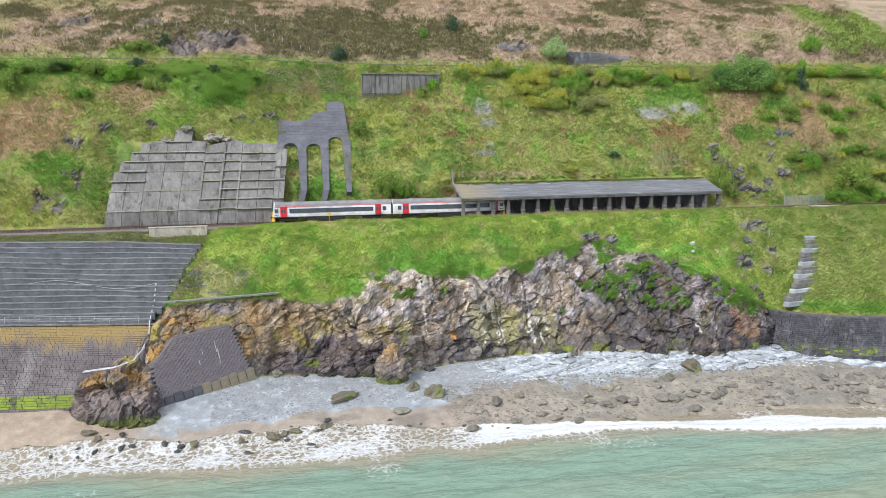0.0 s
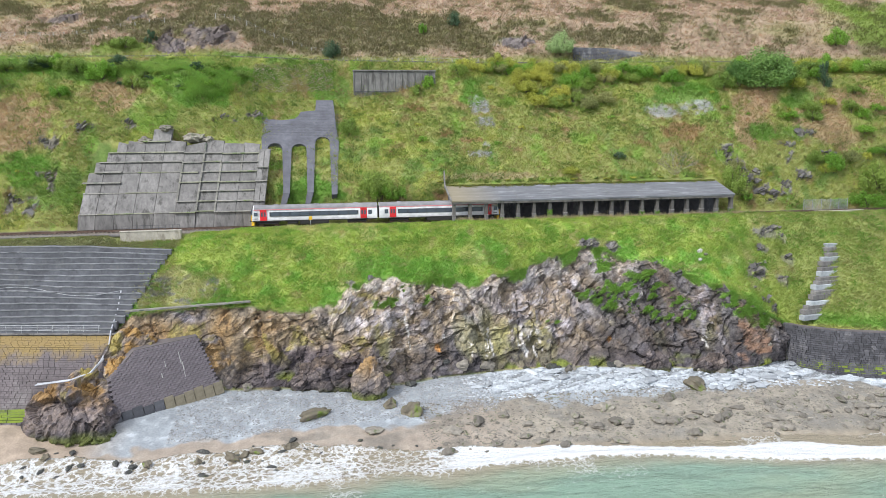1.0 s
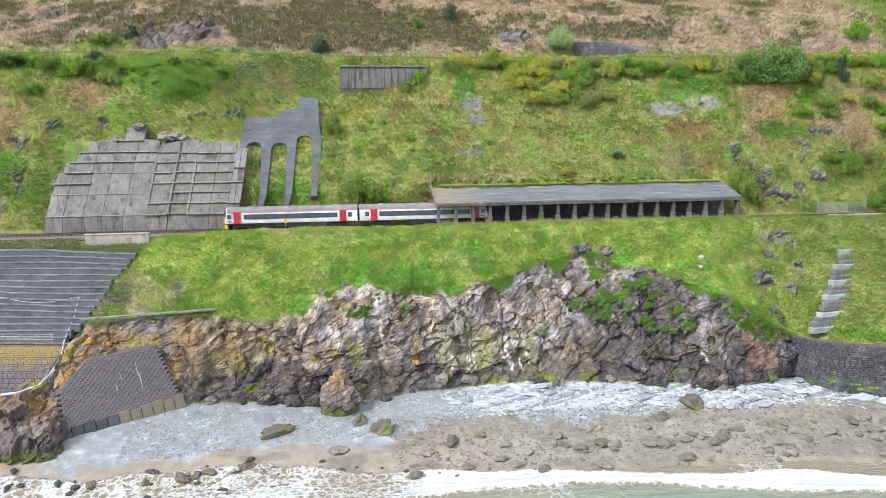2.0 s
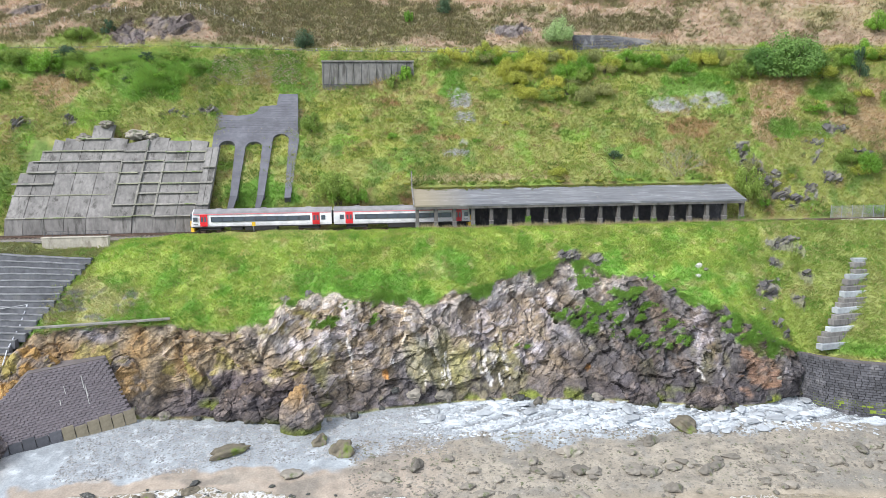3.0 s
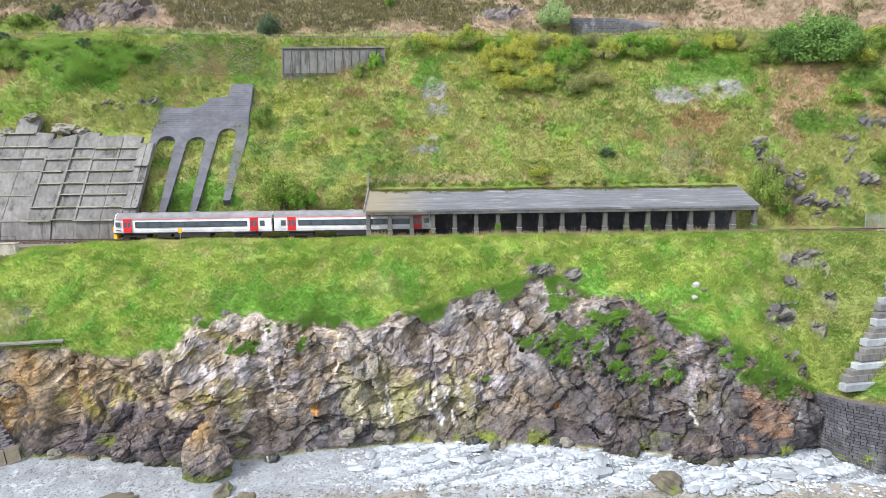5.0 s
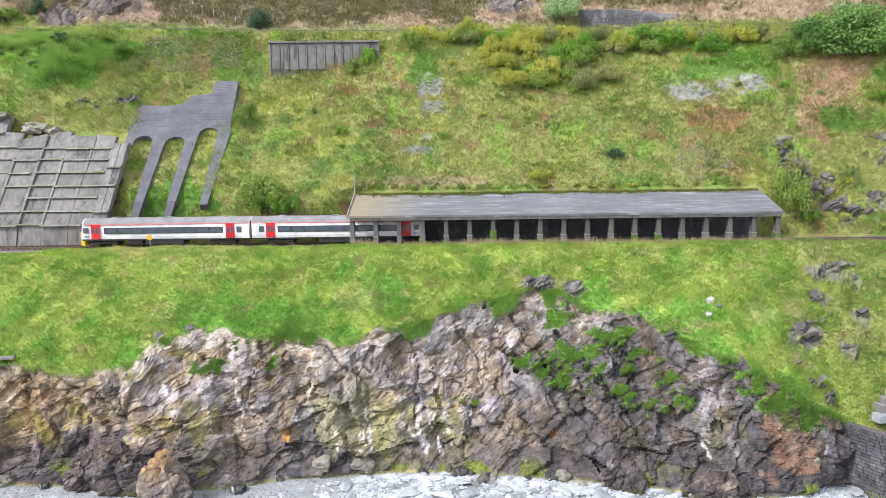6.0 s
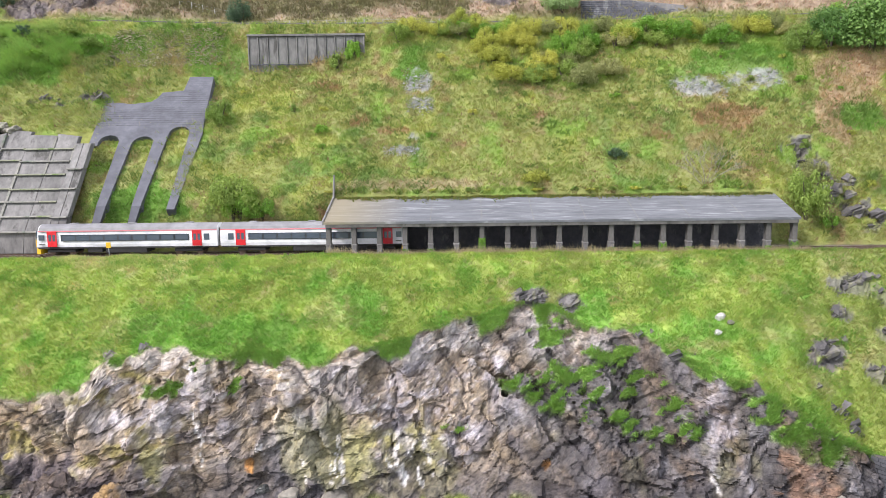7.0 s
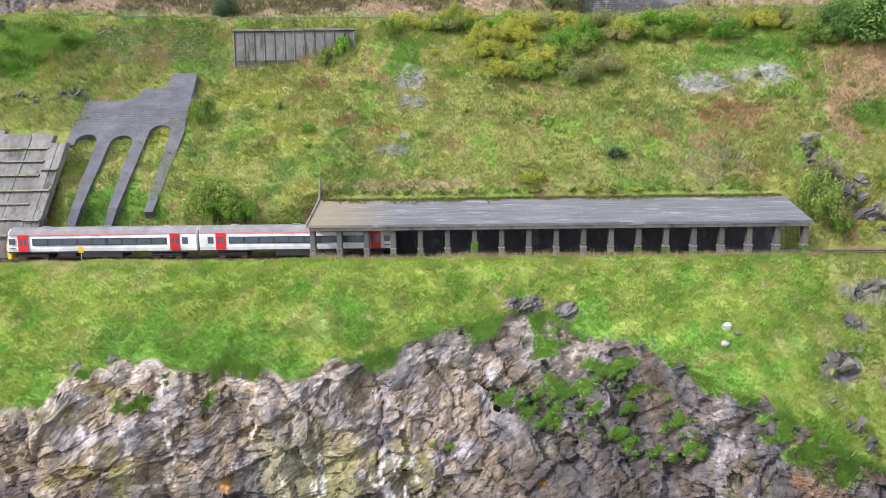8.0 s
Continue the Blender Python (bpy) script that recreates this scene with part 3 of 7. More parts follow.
LAND += NORMAL * ((relief + lumps + sandy) * near_x)[..., None]

# ---- base colours of the land ----
X, Y, Z = LAND[..., 0], LAND[..., 1], LAND[..., 2]
n_wide, n_mid, n_fine = fbm(X, Y, Z, 12.0, 4, 81), fbm(X, Y, Z, 3.2, 3, 83), fbm(X, Y, Z, 0.9, 3, 85)
TINT = np.zeros(X.shape + (3,)) + np.array((0.255, 0.272, 0.085))
TINT = mixc(TINT, (0.13, 0.215, 0.05), smooth(n_mid + 0.4 * n_wide, 0.1, 0.7) * 0.85)
TINT = mixc(TINT, (0.3, 0.225, 0.11), smooth(n_mid - 0.5 * n_wide + 0.3 * n_fine, 0.35, 0.8) * 0.8)
TINT = mixc(TINT, (0.33, 0.325, 0.14), smooth(fbm(X, Y, Z, 2.0, 3, 87), 0.3, 0.8) * 0.6)
TINT = mixc(TINT, (0.31, 0.325, 0.08), smooth(fbm(X, Y, Z, 5.0, 3, 88), 0.2, 0.6) * 0.6)
TINT = mixc(TINT, (0.19, 0.3, 0.055), smooth(fbm(X, Y, Z, 4.0, 3, 90), 0.3, 0.6) * 0.7)
TINT = mixc(TINT, (0.26, 0.19, 0.1), smooth(fbm(X, Y, Z, 2.6, 3, 92), 0.5, 0.8) * 0.6)
bank = smooth(RI, R_TOP - 2, R_TOP + 2) * (1 - smooth(RI, R_TRACK - 2, R_TRACK))
TINT = mixc(TINT, (0.24, 0.3, 0.066), bank * 0.88)
TINT = mixc(TINT, (0.15, 0.275, 0.05), bank * smooth(n_mid + 0.5 * n_wide + 0.9 * (1 - (RI - R_TOP) / (R_CREST - R_TOP)), 0.35, 0.95) * (1 - smooth(X, 44, 54)) * 0.95)
TINT = mixc(TINT, (0.35, 0.335, 0.15), bank * smooth(fbm(X, Y, Z, 5.0, 4, 89) + 0.4 * smooth(X, 40, 58) + 0.25 * smooth(RI, R_CREST - 22, R_CREST), 0.35, 0.85) * 0.7)
TINT = mixc(TINT, (0.115, 0.225, 0.03), bank * smooth(fbm(X, Y, Z, 1.3, 2, 86), 0.25, 0.6) * 0.5)
TINT = mixc(TINT, (0.36, 0.29, 0.15), bank * smooth(fbm(X, Y, Z, 1.7, 3, 84), 0.5, 0.75) * 0.5)
TINT = mixc(TINT, (0.2, 0.36, 0.065), (RI > R_FOOT + 10) * (RI < R_TOP) * (X > -50) * (X < 54) * 0.9)
for cx, cz, rx, rz in ((66, 46.5, 5.0, 4.6), (70.5, 48.5, 4.0, 3.0), (63.5, 41.5, 2.6, 3.6), (-78, 45, 6.5, 5.0), (-62, 49.5, 4.5, 3.5), (-88, 40, 7, 5), (82, 43, 6, 5), (90, 48, 8, 3)):
    TINT = mixc(TINT, (0.335, 0.235, 0.145), blob(X, Z, cx, cz, rx, rz, 0.6, 19) * (RI > R_TOE) * (RI < R_VERGE) * 0.8)
for cx, cz, rx, rz in ((55, 49.5, 8, 2.2), (68, 41, 3.5, 2.0), (-23, 52, 2.6, 5.0), (-46, 50, 6, 3.5), (-74, 36, 5, 3.0), (-38, 53.5, 6, 2.0), (78, 47, 4, 1.5), (-26, 31, 6, 2.5), (-80, 55, 14, 1.8), (8, 50, 3, 3)):
    TINT = mixc(TINT, (0.1, 0.21, 0.03), blob(X, Z, cx, cz, rx, rz, 0.5, 23) * (RI > R_TOE) * (RI < R_VERGE) * 0.85)
screes = np.zeros(X.shape)
for cx, cz, rx, rz in ((9.2, 47.0, 2.0, 1.9), (9.6, 43.6, 1.8, 1.1), (7.5, 37.4, 2.2, 0.6), (9.0, 39.3, 0.8, 0.7), (47.5, 45.6, 3.4, 1.4), (55, 46.5, 3.6, 1.7)):
    screes = np.maximum(screes, blob(X, Z, cx, cz, rx, rz, 0.45, 29) * (RI > R_TOE) * (RI < R_VERGE))
TINT = mixc(TINT, (0.3, 0.3, 0.28), screes * smooth(n_fine + 0.5 * n_mid, -0.35, 0.15) * 0.85)
for cx, cz, rx, rz in ((-53, 54, 9, 2.6), (-47, 51.5, 7, 3.0), (-66, 53.6, 8, 1.6), (-85, 55.4, 12, 1.6), (53, 48.6, 6, 1.3), (80, 48.6, 4, 0.9), (79, 44.2, 3.2, 1.0), (75, 40.5, 3.5, 1.6), (-70, 31, 4, 2), (-22, 47.5, 1.6, 4.5), (-18.6, 50.5, 1.7, 3.4)):
    TINT = mixc(TINT, (0.165, 0.25, 0.06), blob(X, Z, cx, cz, rx, rz, 0.5, 25) * (RI > R_TOE) * (RI < R_VERGE) * 0.85)
for cx, cz, rx, rz in ((1.5, 41.5, 1.8, 0.9), (-4, 46.5, 2.2, 0.8), (6, 40, 2.4, 0.5), (-1.2, 29.2, 1.6, 1.6), (26, 42, 1.2, 0.5), (41, 39, 1.8, 0.7), (50, 41.5, 4, 1.6), (15, 38, 1.2, 0.4)):
    TINT = mixc(TINT, (0.27, 0.13, 0.09), blob(X, Z, cx, cz, rx, rz, 0.6, 27) * (RI > R_TOE) * (RI < R_VERGE) * 0.6)
TINT = mixc(TINT, (0.33, 0.27, 0.16), blob(X, Z, 9.5, 33.2, 10, 0.7, 0.4, 28) * (RI > R_TOE) * 0.8)
TINT = mixc(TINT, (0.3, 0.285, 0.13), blob(X, Z, -45.5, 18.6, 8.0, 2.6, 0.4, 33) * (RI < R_CREST) * 0.85)
TINT = mixc(TINT, (0.17, 0.17, 0.17), blob(X, Z, -45.5, 18.2, 6.0, 1.6, 0.9, 34) * smooth(n_fine + 0.4 * n_mid, -0.1, 0.25) * (RI < R_CREST) * 0.8)
# bracken and heather above the road
TINT = mixc(TINT, (0.4, 0.295, 0.215), upland * 0.92)
TINT = mixc(TINT, (0.24, 0.18, 0.11), upland * smooth(n_mid + 0.3 * n_fine, 0.1, 0.6) * 0.6)
TINT = mixc(TINT, (0.36, 0.32, 0.16), upland * smooth(fbm(X, Y, Z, 16.0, 3, 91) + 0.5 * smooth(-X, 40, 90), 0.3, 0.7) * 0.8)
heath = upland * np.maximum(smooth(fbm(X, Y, Z * 1.5, 7.0, 4, 93) + 0.5 * n_fine + 0.4 * n_mid, -0.05, 0.38), np.maximum(blob(X, Z, -12, 65, 30, 6.5, 0.5, 31), blob(X, Z, 47, 64, 15, 2.6, 0.6, 32) * 0.9))
TINT = mixc(TINT, (0.19, 0.17, 0.09), heath * 0.85)
TINT = mixc(TINT, (0.2, 0.195, 0.08), heath * smooth(n_fine + 0.5 * n_mid, 0.0, 0.7) * 0.7)
TINT = mixc(TINT, (0.2, 0.26, 0.06), np.maximum(blob(X, Z, 122, 70, 16, 8, 0.6, 37), blob(X, Z, -64, 60, 6, 1.5, 0.4, 39)) * (RI > R_ROAD))
# rock: grey-mauve beds, ochre lichen low on the west side, dark wet foot, green slime and white streaks
streak = fbm(X + 0.3 * Z, Y * 0.5, Z * 0.45, 2.4, 4, 95)
hue_wide = fbm(X, Y, Z, 7.0, 3, 103)
stone = np.zeros(X.shape + (3,)) + np.array((0.262, 0.245, 0.23))
stone = mixc(stone, (0.33, 0.3, 0.315), smooth(hue_wide, 0.0, 0.5) * 0.8)
stone = mixc(stone, (0.36, 0.33, 0.335), blob(X, Z, 15, 14.5, 7.5, 4.6, 0.35, 46) * 0.7)
stone = mixc(stone, (0.36, 0.32, 0.28), blob(X, Z, -17, 14.5, 6, 3.4, 0.4, 46) * 0.7)
stone = mixc(stone, (0.32, 0.255, 0.175), smooth(-hue_wide + 0.3 * (1 - smooth(X, -10, 8)), 0.05, 0.5) * 0.85)
stone = mixc(stone, (0.13, 0.115, 0.115), smooth(0.6 * val + 0.6 * val_big + 0.5 * n_mid, 0.72, 1.0) * 0.8)
stone = mixc(stone, (0.42, 0.385, 0.365), smooth(0.4 * val_small + 0.6 * val + n_fine * 0.4, 0.62, 0.95) * 0.6)
stone = stone * (0.74 + 0.52 * (0.45 * val + 0.3 * val_big + 0.25 * val_small) * 1.0)[..., None]
stone = mixc(stone, (0.27, 0.21, 0.12), smooth(streak + 0.5 * n_wide, 0.2, 0.65) * 0.6)
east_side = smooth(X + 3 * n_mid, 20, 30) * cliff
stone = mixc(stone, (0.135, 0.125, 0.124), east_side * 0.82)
stone = mixc(stone, (0.36, 0.345, 0.345), east_side * smooth(0.7 * val_small + 0.5 * val + 0.3 * n_fine, 0.76, 1.12) * 0.45)
stone = mixc(stone, (0.21, 0.15, 0.1), east_side * smooth(streak + 0.3 * n_mid, 0.1, 0.5) * 0.6)
stone = mixc(stone, (0.3, 0.285, 0.1), smooth(fbm(X, Y, Z * 0.5, 3.5, 3, 96), 0.25, 0.6) * (1 - smooth(Z, 9, 14)) * (0.35 + 0.4 * smooth(X, -26, -20) * (1 - smooth(X, 12, 18))))
west = 1 - smooth(X, -30, -12)
stone = mixc(stone, (0.34, 0.26, 0.16), west * smooth(n_mid + 0.5 * n_wide + 0.5, 0.0, 0.8) * smooth(Z + 1.5 * n_mid, 5.5, 9) * 0.85)
stone = mixc(stone, (0.31, 0.19, 0.07), west * smooth(n_mid - 0.4 * n_wide, 0.2, 0.7) * smooth(Z + 1.5 * n_mid, 7.5, 10) * 0.6)
stone = mixc(stone, (0.12, 0.098, 0.105), smooth(X, -37, -32) * (1 - smooth(X, -20, -13)) * (1 - smooth(Z + 3 * n_mid + 1.5 * n_fine, 7.0, 10.0)) * 0.88)
stone = mixc(stone, (0.3, 0.26, 0.075), (1 - smooth(X, -18, -8)) * smooth(fbm(X, Y, Z, 2.5, 3, 97), 0.2, 0.5) * smooth(Z, 5, 8) * 0.75)
stone = mixc(stone, (0.56, 0.51, 0.46), smooth(rise + 0.16 * n_mid + 0.25 * (val_small - 0.5), 0.8, 0.96) * smooth(X, -27, -20) * (1 - smooth(X, 27, 33)) * 0.65)
stone = mixc(stone, (0.46, 0.43, 0.45), np.maximum(blob(X, Z, 13, 13, 7, 4, 0.6, 45), np.maximum(blob(X, Z, -14, 14, 5, 3, 0.6, 45), blob(X, Z, 39.3, 13.2, 1.5, 3.6, 0.5, 45))) * smooth(n_fine + 0.7 * n_mid + 0.5 * val_small, 0.0, 0.8) * 0.55)
stone = mixc(stone, (0.42, 0.33, 0.24), cliff * smooth(RI, brow - 7 - 4 * n_fine, brow - 1) * smooth(n_mid + 0.4, 0.1, 0.6) * smooth(X, -27, -20) * (1 - smooth(X, 32, 36)) * 0.6)
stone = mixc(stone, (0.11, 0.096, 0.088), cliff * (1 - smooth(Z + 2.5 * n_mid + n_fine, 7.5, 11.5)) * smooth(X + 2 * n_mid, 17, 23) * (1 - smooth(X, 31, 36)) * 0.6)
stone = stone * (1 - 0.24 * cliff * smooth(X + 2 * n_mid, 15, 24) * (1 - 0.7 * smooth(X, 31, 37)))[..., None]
stone = mixc(stone, (0.085, 0.076, 0.08), (1 - smooth(Z + 2.6 * n_mid + 1.6 * n_wide, 5.0, 9.2 - 1.4 * smooth(X, 16, 24))) * cliff * 0.7)
# shade of clefts and cracks put into the stone colour, on top of the relief
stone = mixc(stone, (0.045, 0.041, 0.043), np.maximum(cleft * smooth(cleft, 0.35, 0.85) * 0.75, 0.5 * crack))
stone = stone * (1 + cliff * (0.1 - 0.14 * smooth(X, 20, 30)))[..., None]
stone = stone * (1 + 0.34 * cliff * fbm(X + 0.25 * Z, Y * 0, Z * 0.13, 1.0, 3, 100))[..., None]
stone = mixc(stone, (0.25, 0.24, 0.11), cliff * smooth(fbm(X + 0.2 * Z, Y * 0, Z * 0.3, 2.6, 3, 102), 0.15, 0.6) * (1 - smooth(Z, 11, 15)) * smooth(X, -6, 0) * (1 - smooth(X, 10, 16)) * 0.6)
stone = mixc(stone, (0.16, 0.2, 0.02), (1 - smooth(Z + 1.2 * n_mid, 3.6, 5.4)) * cliff * smooth(fbm(X, Y, Z, 3.0, 3, 99), 0.0, 0.4) * 0.85)
drip = smooth(fbm(X + 0.25 * beds + 0.2 * Z, Y * 0, Z * 0.05, 0.55, 2, 101) + 0.45 * n_fine + 0.2 * n_mid, 0.44, 0.62)
for cx, cz, rx, rz in ((10.2, 6.8, 1.5, 2.4), (15.3, 8.6, 0.8, 2.4), (3.0, 7.0, 0.7, 2.2), (38.1, 6.8, 1.5, 1.3), (0.4, 9.0, 0.5, 2.6), (-10.5, 11.0, 0.5, 2.4), (6, 11, 0.6, 2.4), (-2, 9, 0.5, 2.2), (-4.5, 8, 0.5, 2.0), (33.5, 6.5, 0.6, 1.2)):
    stone = mixc(stone, (0.74, 0.72, 0.68), blob(X, Z, cx, cz, rx * 1.1, rz * 1.05, 0.9, 43) * drip * cliff * 0.75)
stone = mixc(stone, (0.45, 0.22, 0.06), np.maximum(blob(X, Z, 23.2, 7.4, 0.5, 0.5, 0.5, 47), blob(X, Z, -5.5, 7.6, 0.5, 0.6, 0.5, 47)) * 0.8)
stone = mixc(stone, (0.27, 0.16, 0.1), blob(X, Z, 45.5, 7.0, 3.6, 2.6, 0.9, 47) * smooth(n_mid + 0.6 * n_fine, -0.1, 0.5) * 0.6)
stone = mixc(stone, (0.2, 0.165, 0.155), crag * 0.7)
# crag: crack shade painted in, and some facets of darker stone
stone = mixc(stone, (0.1, 0.085, 0.085), crag * np.maximum(crack, smooth(val, 0.6, 0.9)) * 0.8)
stone = mixc(stone, (0.17, 0.165, 0.15), hillrock * 0.75)
stone = mixc(stone, (0.15, 0.14, 0.145), outcrop * 0.6)
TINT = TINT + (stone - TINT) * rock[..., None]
TINT = mixc(TINT, (0.13, 0.12, 0.1), (1 - smooth(X, -54, -52)) * (RI > R_FOOT) * (RI < R_BRINK - 2))
TINT = mixc(TINT, (0.225, 0.255, 0.08), bank * smooth(X, 50, 62) * 0.75)
TINT = mixc(TINT, (0.11, 0.25, 0.03), bank * smooth(X, 54, 60) * (1 - smooth(RI, R_TOP + 2, R_TOP + 10)) * 0.8)
TINT = mixc(TINT, (0.2, 0.21, 0.09), (X < -46) * (RI >= R_CREST - 2) * (RI < R_TRACK) * 0.85)
# beach: sand below, grey shingle and pale slabs above
sand = np.zeros(X.shape + (3,)) + np.array((0.35, 0.292, 0.232))
sand = mixc(sand, (0.315, 0.28, 0.222), smooth(X, -6, 8))
sand = mixc(sand, (0.22, 0.205, 0.175), smooth(n_mid + 0.6 * n_fine, -0.1, 0.6) * (0.35 + 0.65 * smooth(X, -8, 6)))
sand = mixc(sand, (0.17, 0.155, 0.13), smooth(fbm(X, Y * 2, Z, 5.0, 3, 98), 0.2, 0.6) * 0.6)
greyline = R_BEACH + 2 + 20 * (n_wide + 0.6 * n_mid) - 10 * (1 - smooth(X, -30, -8)) + 7 * smooth(X, -4, 10) + 6 * smooth(X, 34, 48)
sand = mixc(sand, (0.31, 0.335, 0.35), smooth(RI, greyline - 3, greyline + 3))
sand = mixc(sand, (0.52, 0.555, 0.58), smooth(RI, greyline - 3, greyline + 3) * np.maximum(slabby * smooth(0.5 * plates[1] + 0.9 * strata, 0.05, 0.45), smooth(n_fine, 0.4, 0.7) * 0.5))
sand = mixc(sand, (0.17, 0.175, 0.175), smooth(RI, greyline - 3, greyline + 3) * slabby * smooth(-strata + 0.3 * n_fine, 0.25, 0.55) * 0.8)
sand = mixc(sand, (0.37, 0.295, 0.222), 1 - smooth(X, -56, -48))
sand = mixc(sand, (0.3, 0.25, 0.18), 1 - smooth(RI, R_WATER + 8, R_WATER + 20))
shore = 1 - smooth(RI, R_FOOT - 1, R_FOOT + 1)
TINT = TINT + (sand - TINT) * shore[..., None]
TINT = mixc(TINT, (0.19, 0.165, 0.135), ((RI >= R_TRACK) & (RI <= R_TOE)) * 0.85)
TINT = TINT * (1 + 0.3 * bank * (1 - rock) * (X > -46) * (1 - 0.6 * smooth(X, 42, 56)) + 0.13 * (RI > R_TOE) * (RI < R_VERGE) * (1 - rock))[..., None]
TINT = TINT * (1 + 0.22 * (1 - rock) * fbm(X, Y, Z, 1.4, 2, 94) * 0.7)[..., None]
TINT = np.clip(TINT * (1 + (0.13 + 0.07 * rock) * n_fine)[..., None], 0.01, 0.85)


def sheet(name, r0, r1, material, label, category):
    """One stretch of the land between two of its lines."""
    pts = LAND[r0:r1 + 1].reshape(-1, 3)
    n, m = r1 - r0 + 1, LAND.shape[1]
    a = (np.arange(n - 1)[:, None] * m + np.arange(m - 1)[None, :]).ravel()
    faces = np.stack([a, a + 1, a + m + 1, a + m], 1)
    me = bpy.data.meshes.new(name)
    me.from_pydata(pts.tolist(), [], faces.tolist())
    me.attributes.new("tint", "FLOAT_COLOR", "POINT").data.foreach_set("color", np.concatenate([TINT[r0:r1 + 1].reshape(-1, 3), np.ones((len(pts), 1))], 1).ravel().astype(np.float32))
    me.materials.append(material)
    me.update()
    return tagged(new(name, me), label, category, kind="structure")


sheet("beach", 0, R_FOOT, SHORE, "sand and grey shingle beach with pale rock slabs", "beach")
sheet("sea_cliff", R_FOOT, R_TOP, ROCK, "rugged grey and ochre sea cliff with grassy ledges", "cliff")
sheet("grass_bank", R_TOP, R_TRACK, TURF, "bright green grassy bank above the sea cliff", "bank")
sheet("track_bed", R_TRACK, R_TOE, BALLAST, "brown stone ballast along the railway ledge", "ballast")
sheet("hillside", R_TOE, R_VERGE, TURF, "steep rough hillside of grass, bracken and scrub", "hillside")
sheet("road", R_VERGE, R_ROAD, TAR, "narrow grey coast road cut into the hillside", "road")
sheet("upper_hillside", R_ROAD, len(LAND) - 1, TURF, "moorland slope of brown bracken and dark heather", "hillside")


def spot(x, row):
    """A place on the land at x, on the given row."""
    c = int(np.argmin(np.abs(XS - x)))
    return Vector(LAND[row, c])


def ground(x, y):
    """The land's height at x, y, from the sea side upwards."""
    c = int(np.argmin(np.abs(XS - x)))
    col = LAND[:, c]
    return float(np.interp(y, col[:, 1], col[:, 2]))


def on_hill(x, z):
    """The place on the slope behind the track at x and height z."""
    c = int(np.argmin(np.abs(XS - x)))
    col = LAND[R_TOE:R_HIGH, c]
    k = max(int(np.argmax(col[:, 2] >= z)), 1)
    f_ = min(max((z - col[k - 1, 2]) / max(col[k, 2] - col[k - 1, 2], 1e-6), 0), 1)
    p = col[k - 1] * (1 - f_) + col[k] * f_
    return Vector((x, p[1], p[2]))


def on_bank(x, z):
    """The place on the cliff or bank below the track at x and height z."""
    c = int(np.argmin(np.abs(XS - x)))
    col = LAND[R_FOOT:R_TRACK, c]
    k = int(np.argmax(col[:, 2] >= z))
    return Vector(col[k])


# ---- the sea ----
sx = np.concatenate([np.linspace(-2500, -100, 10)[:-1], np.arange(-100, 100, 0.5), np.linspace(100, 2500, 10)])
sy = np.concatenate([np.linspace(-2500, -110, 10)[:-1], np.arange(-110, -30, 0.3)])
SX, SY = np.meshgrid(sx, sy)
shore_y = np.interp(SX, [s[0] for s in WATERLINE], [s[1] for s in WATERLINE])
off = shore_y - SY
sea_n = fbm(SX, SY, SX * 0, 7.0, 3, 111)
swell = 0.2 * np.sin(off * 0.9 + 1.6 * sea_n + SX * 0.05) + 0.1 * fbm(SX * 0.6, SY * 1.4, SX * 0, 1.8, 3, 113) * 1.6
SZ = 0.05 + swell * smooth(off, -2, 8) * (1 - smooth(off, 60, 100))
SWASH = ((-140, -33), (-63, -35.2), (-55, -34.6), (-46, -36), (-39.6, -34.9), (-31, -34.6), (-25, -33.6), (-17.8, -35.6), (-8, -37.7), (8.4, -38.9), (23, -41.9), (38, -43.6), (50, -46.2), (70, -49), (140, -50))
SURF = ((-140, -43), (-60, -43), (-45, -44), (-27, -46), (-9, -44.8), (7, -43.5), (22, -44.6), (35, -47.9), (46, -50.8), (70, -54), (140, -56))
ragged = fbm(SX, SY * 0.4, SX * 0, 5.0, 4, 117)
up_beach = np.interp(SX, *np.array(SWASH).T) - SY + 0.9 * ragged
seaward = np.interp(SX, *np.array(SURF).T) - SY + 0.9 * fbm(SX, SX * 0, SX * 0, 9.0, 3, 116)
SZ += 0.26 * np.abs(fbm(SX * 0.6, SY * 1.3, SX * 0, 3.0, 3, 118)) * smooth(seaward, 0, 8)
SZ += 0.4 * np.exp(-(((seaward + 0.8) / 0.9) ** 2))
# the thin sheet that runs up the sand
sand_z = np.stack([np.interp(sy, LAND[:R_FOOT, c, 1], LAND[:R_FOOT, c, 2]) for c in np.argmin(np.abs(XS[None, :] - sx[:, None]), 1)], 1)
SZ = np.where(up_beach > 0, np.maximum(SZ, sand_z + 0.06), SZ)
right_ = smooth(SX, -14, 6)
FOAM = smooth(up_beach, -0.3, 0.6) * (1 - smooth(seaward, -1.2, 0.7)) * (0.24 + 0.1 * ragged + 0.55 * right_)
FOAM = FOAM + 0.3 * np.exp(-(((seaward + 1.4) / 1.1) ** 2)) * (0.35 + 0.65 * right_) + 0.17 * smooth(sea_n, 0.2, 0.8) * (1 - smooth(seaward, 2, 9))
SEATINT = np.zeros(SX.shape + (3,)) + np.array((0.26, 0.385, 0.29))
SEATINT = mixc(SEATINT, (0.32, 0.385, 0.27), smooth(fbm(SX * 0.4, SY, SX * 0, 9.0, 3, 119), -0.2, 0.6))
SEATINT = mixc(SEATINT, (0.36, 0.31, 0.22), 1 - smooth(seaward, -1.0, 4.0 + 2 * sea_n))
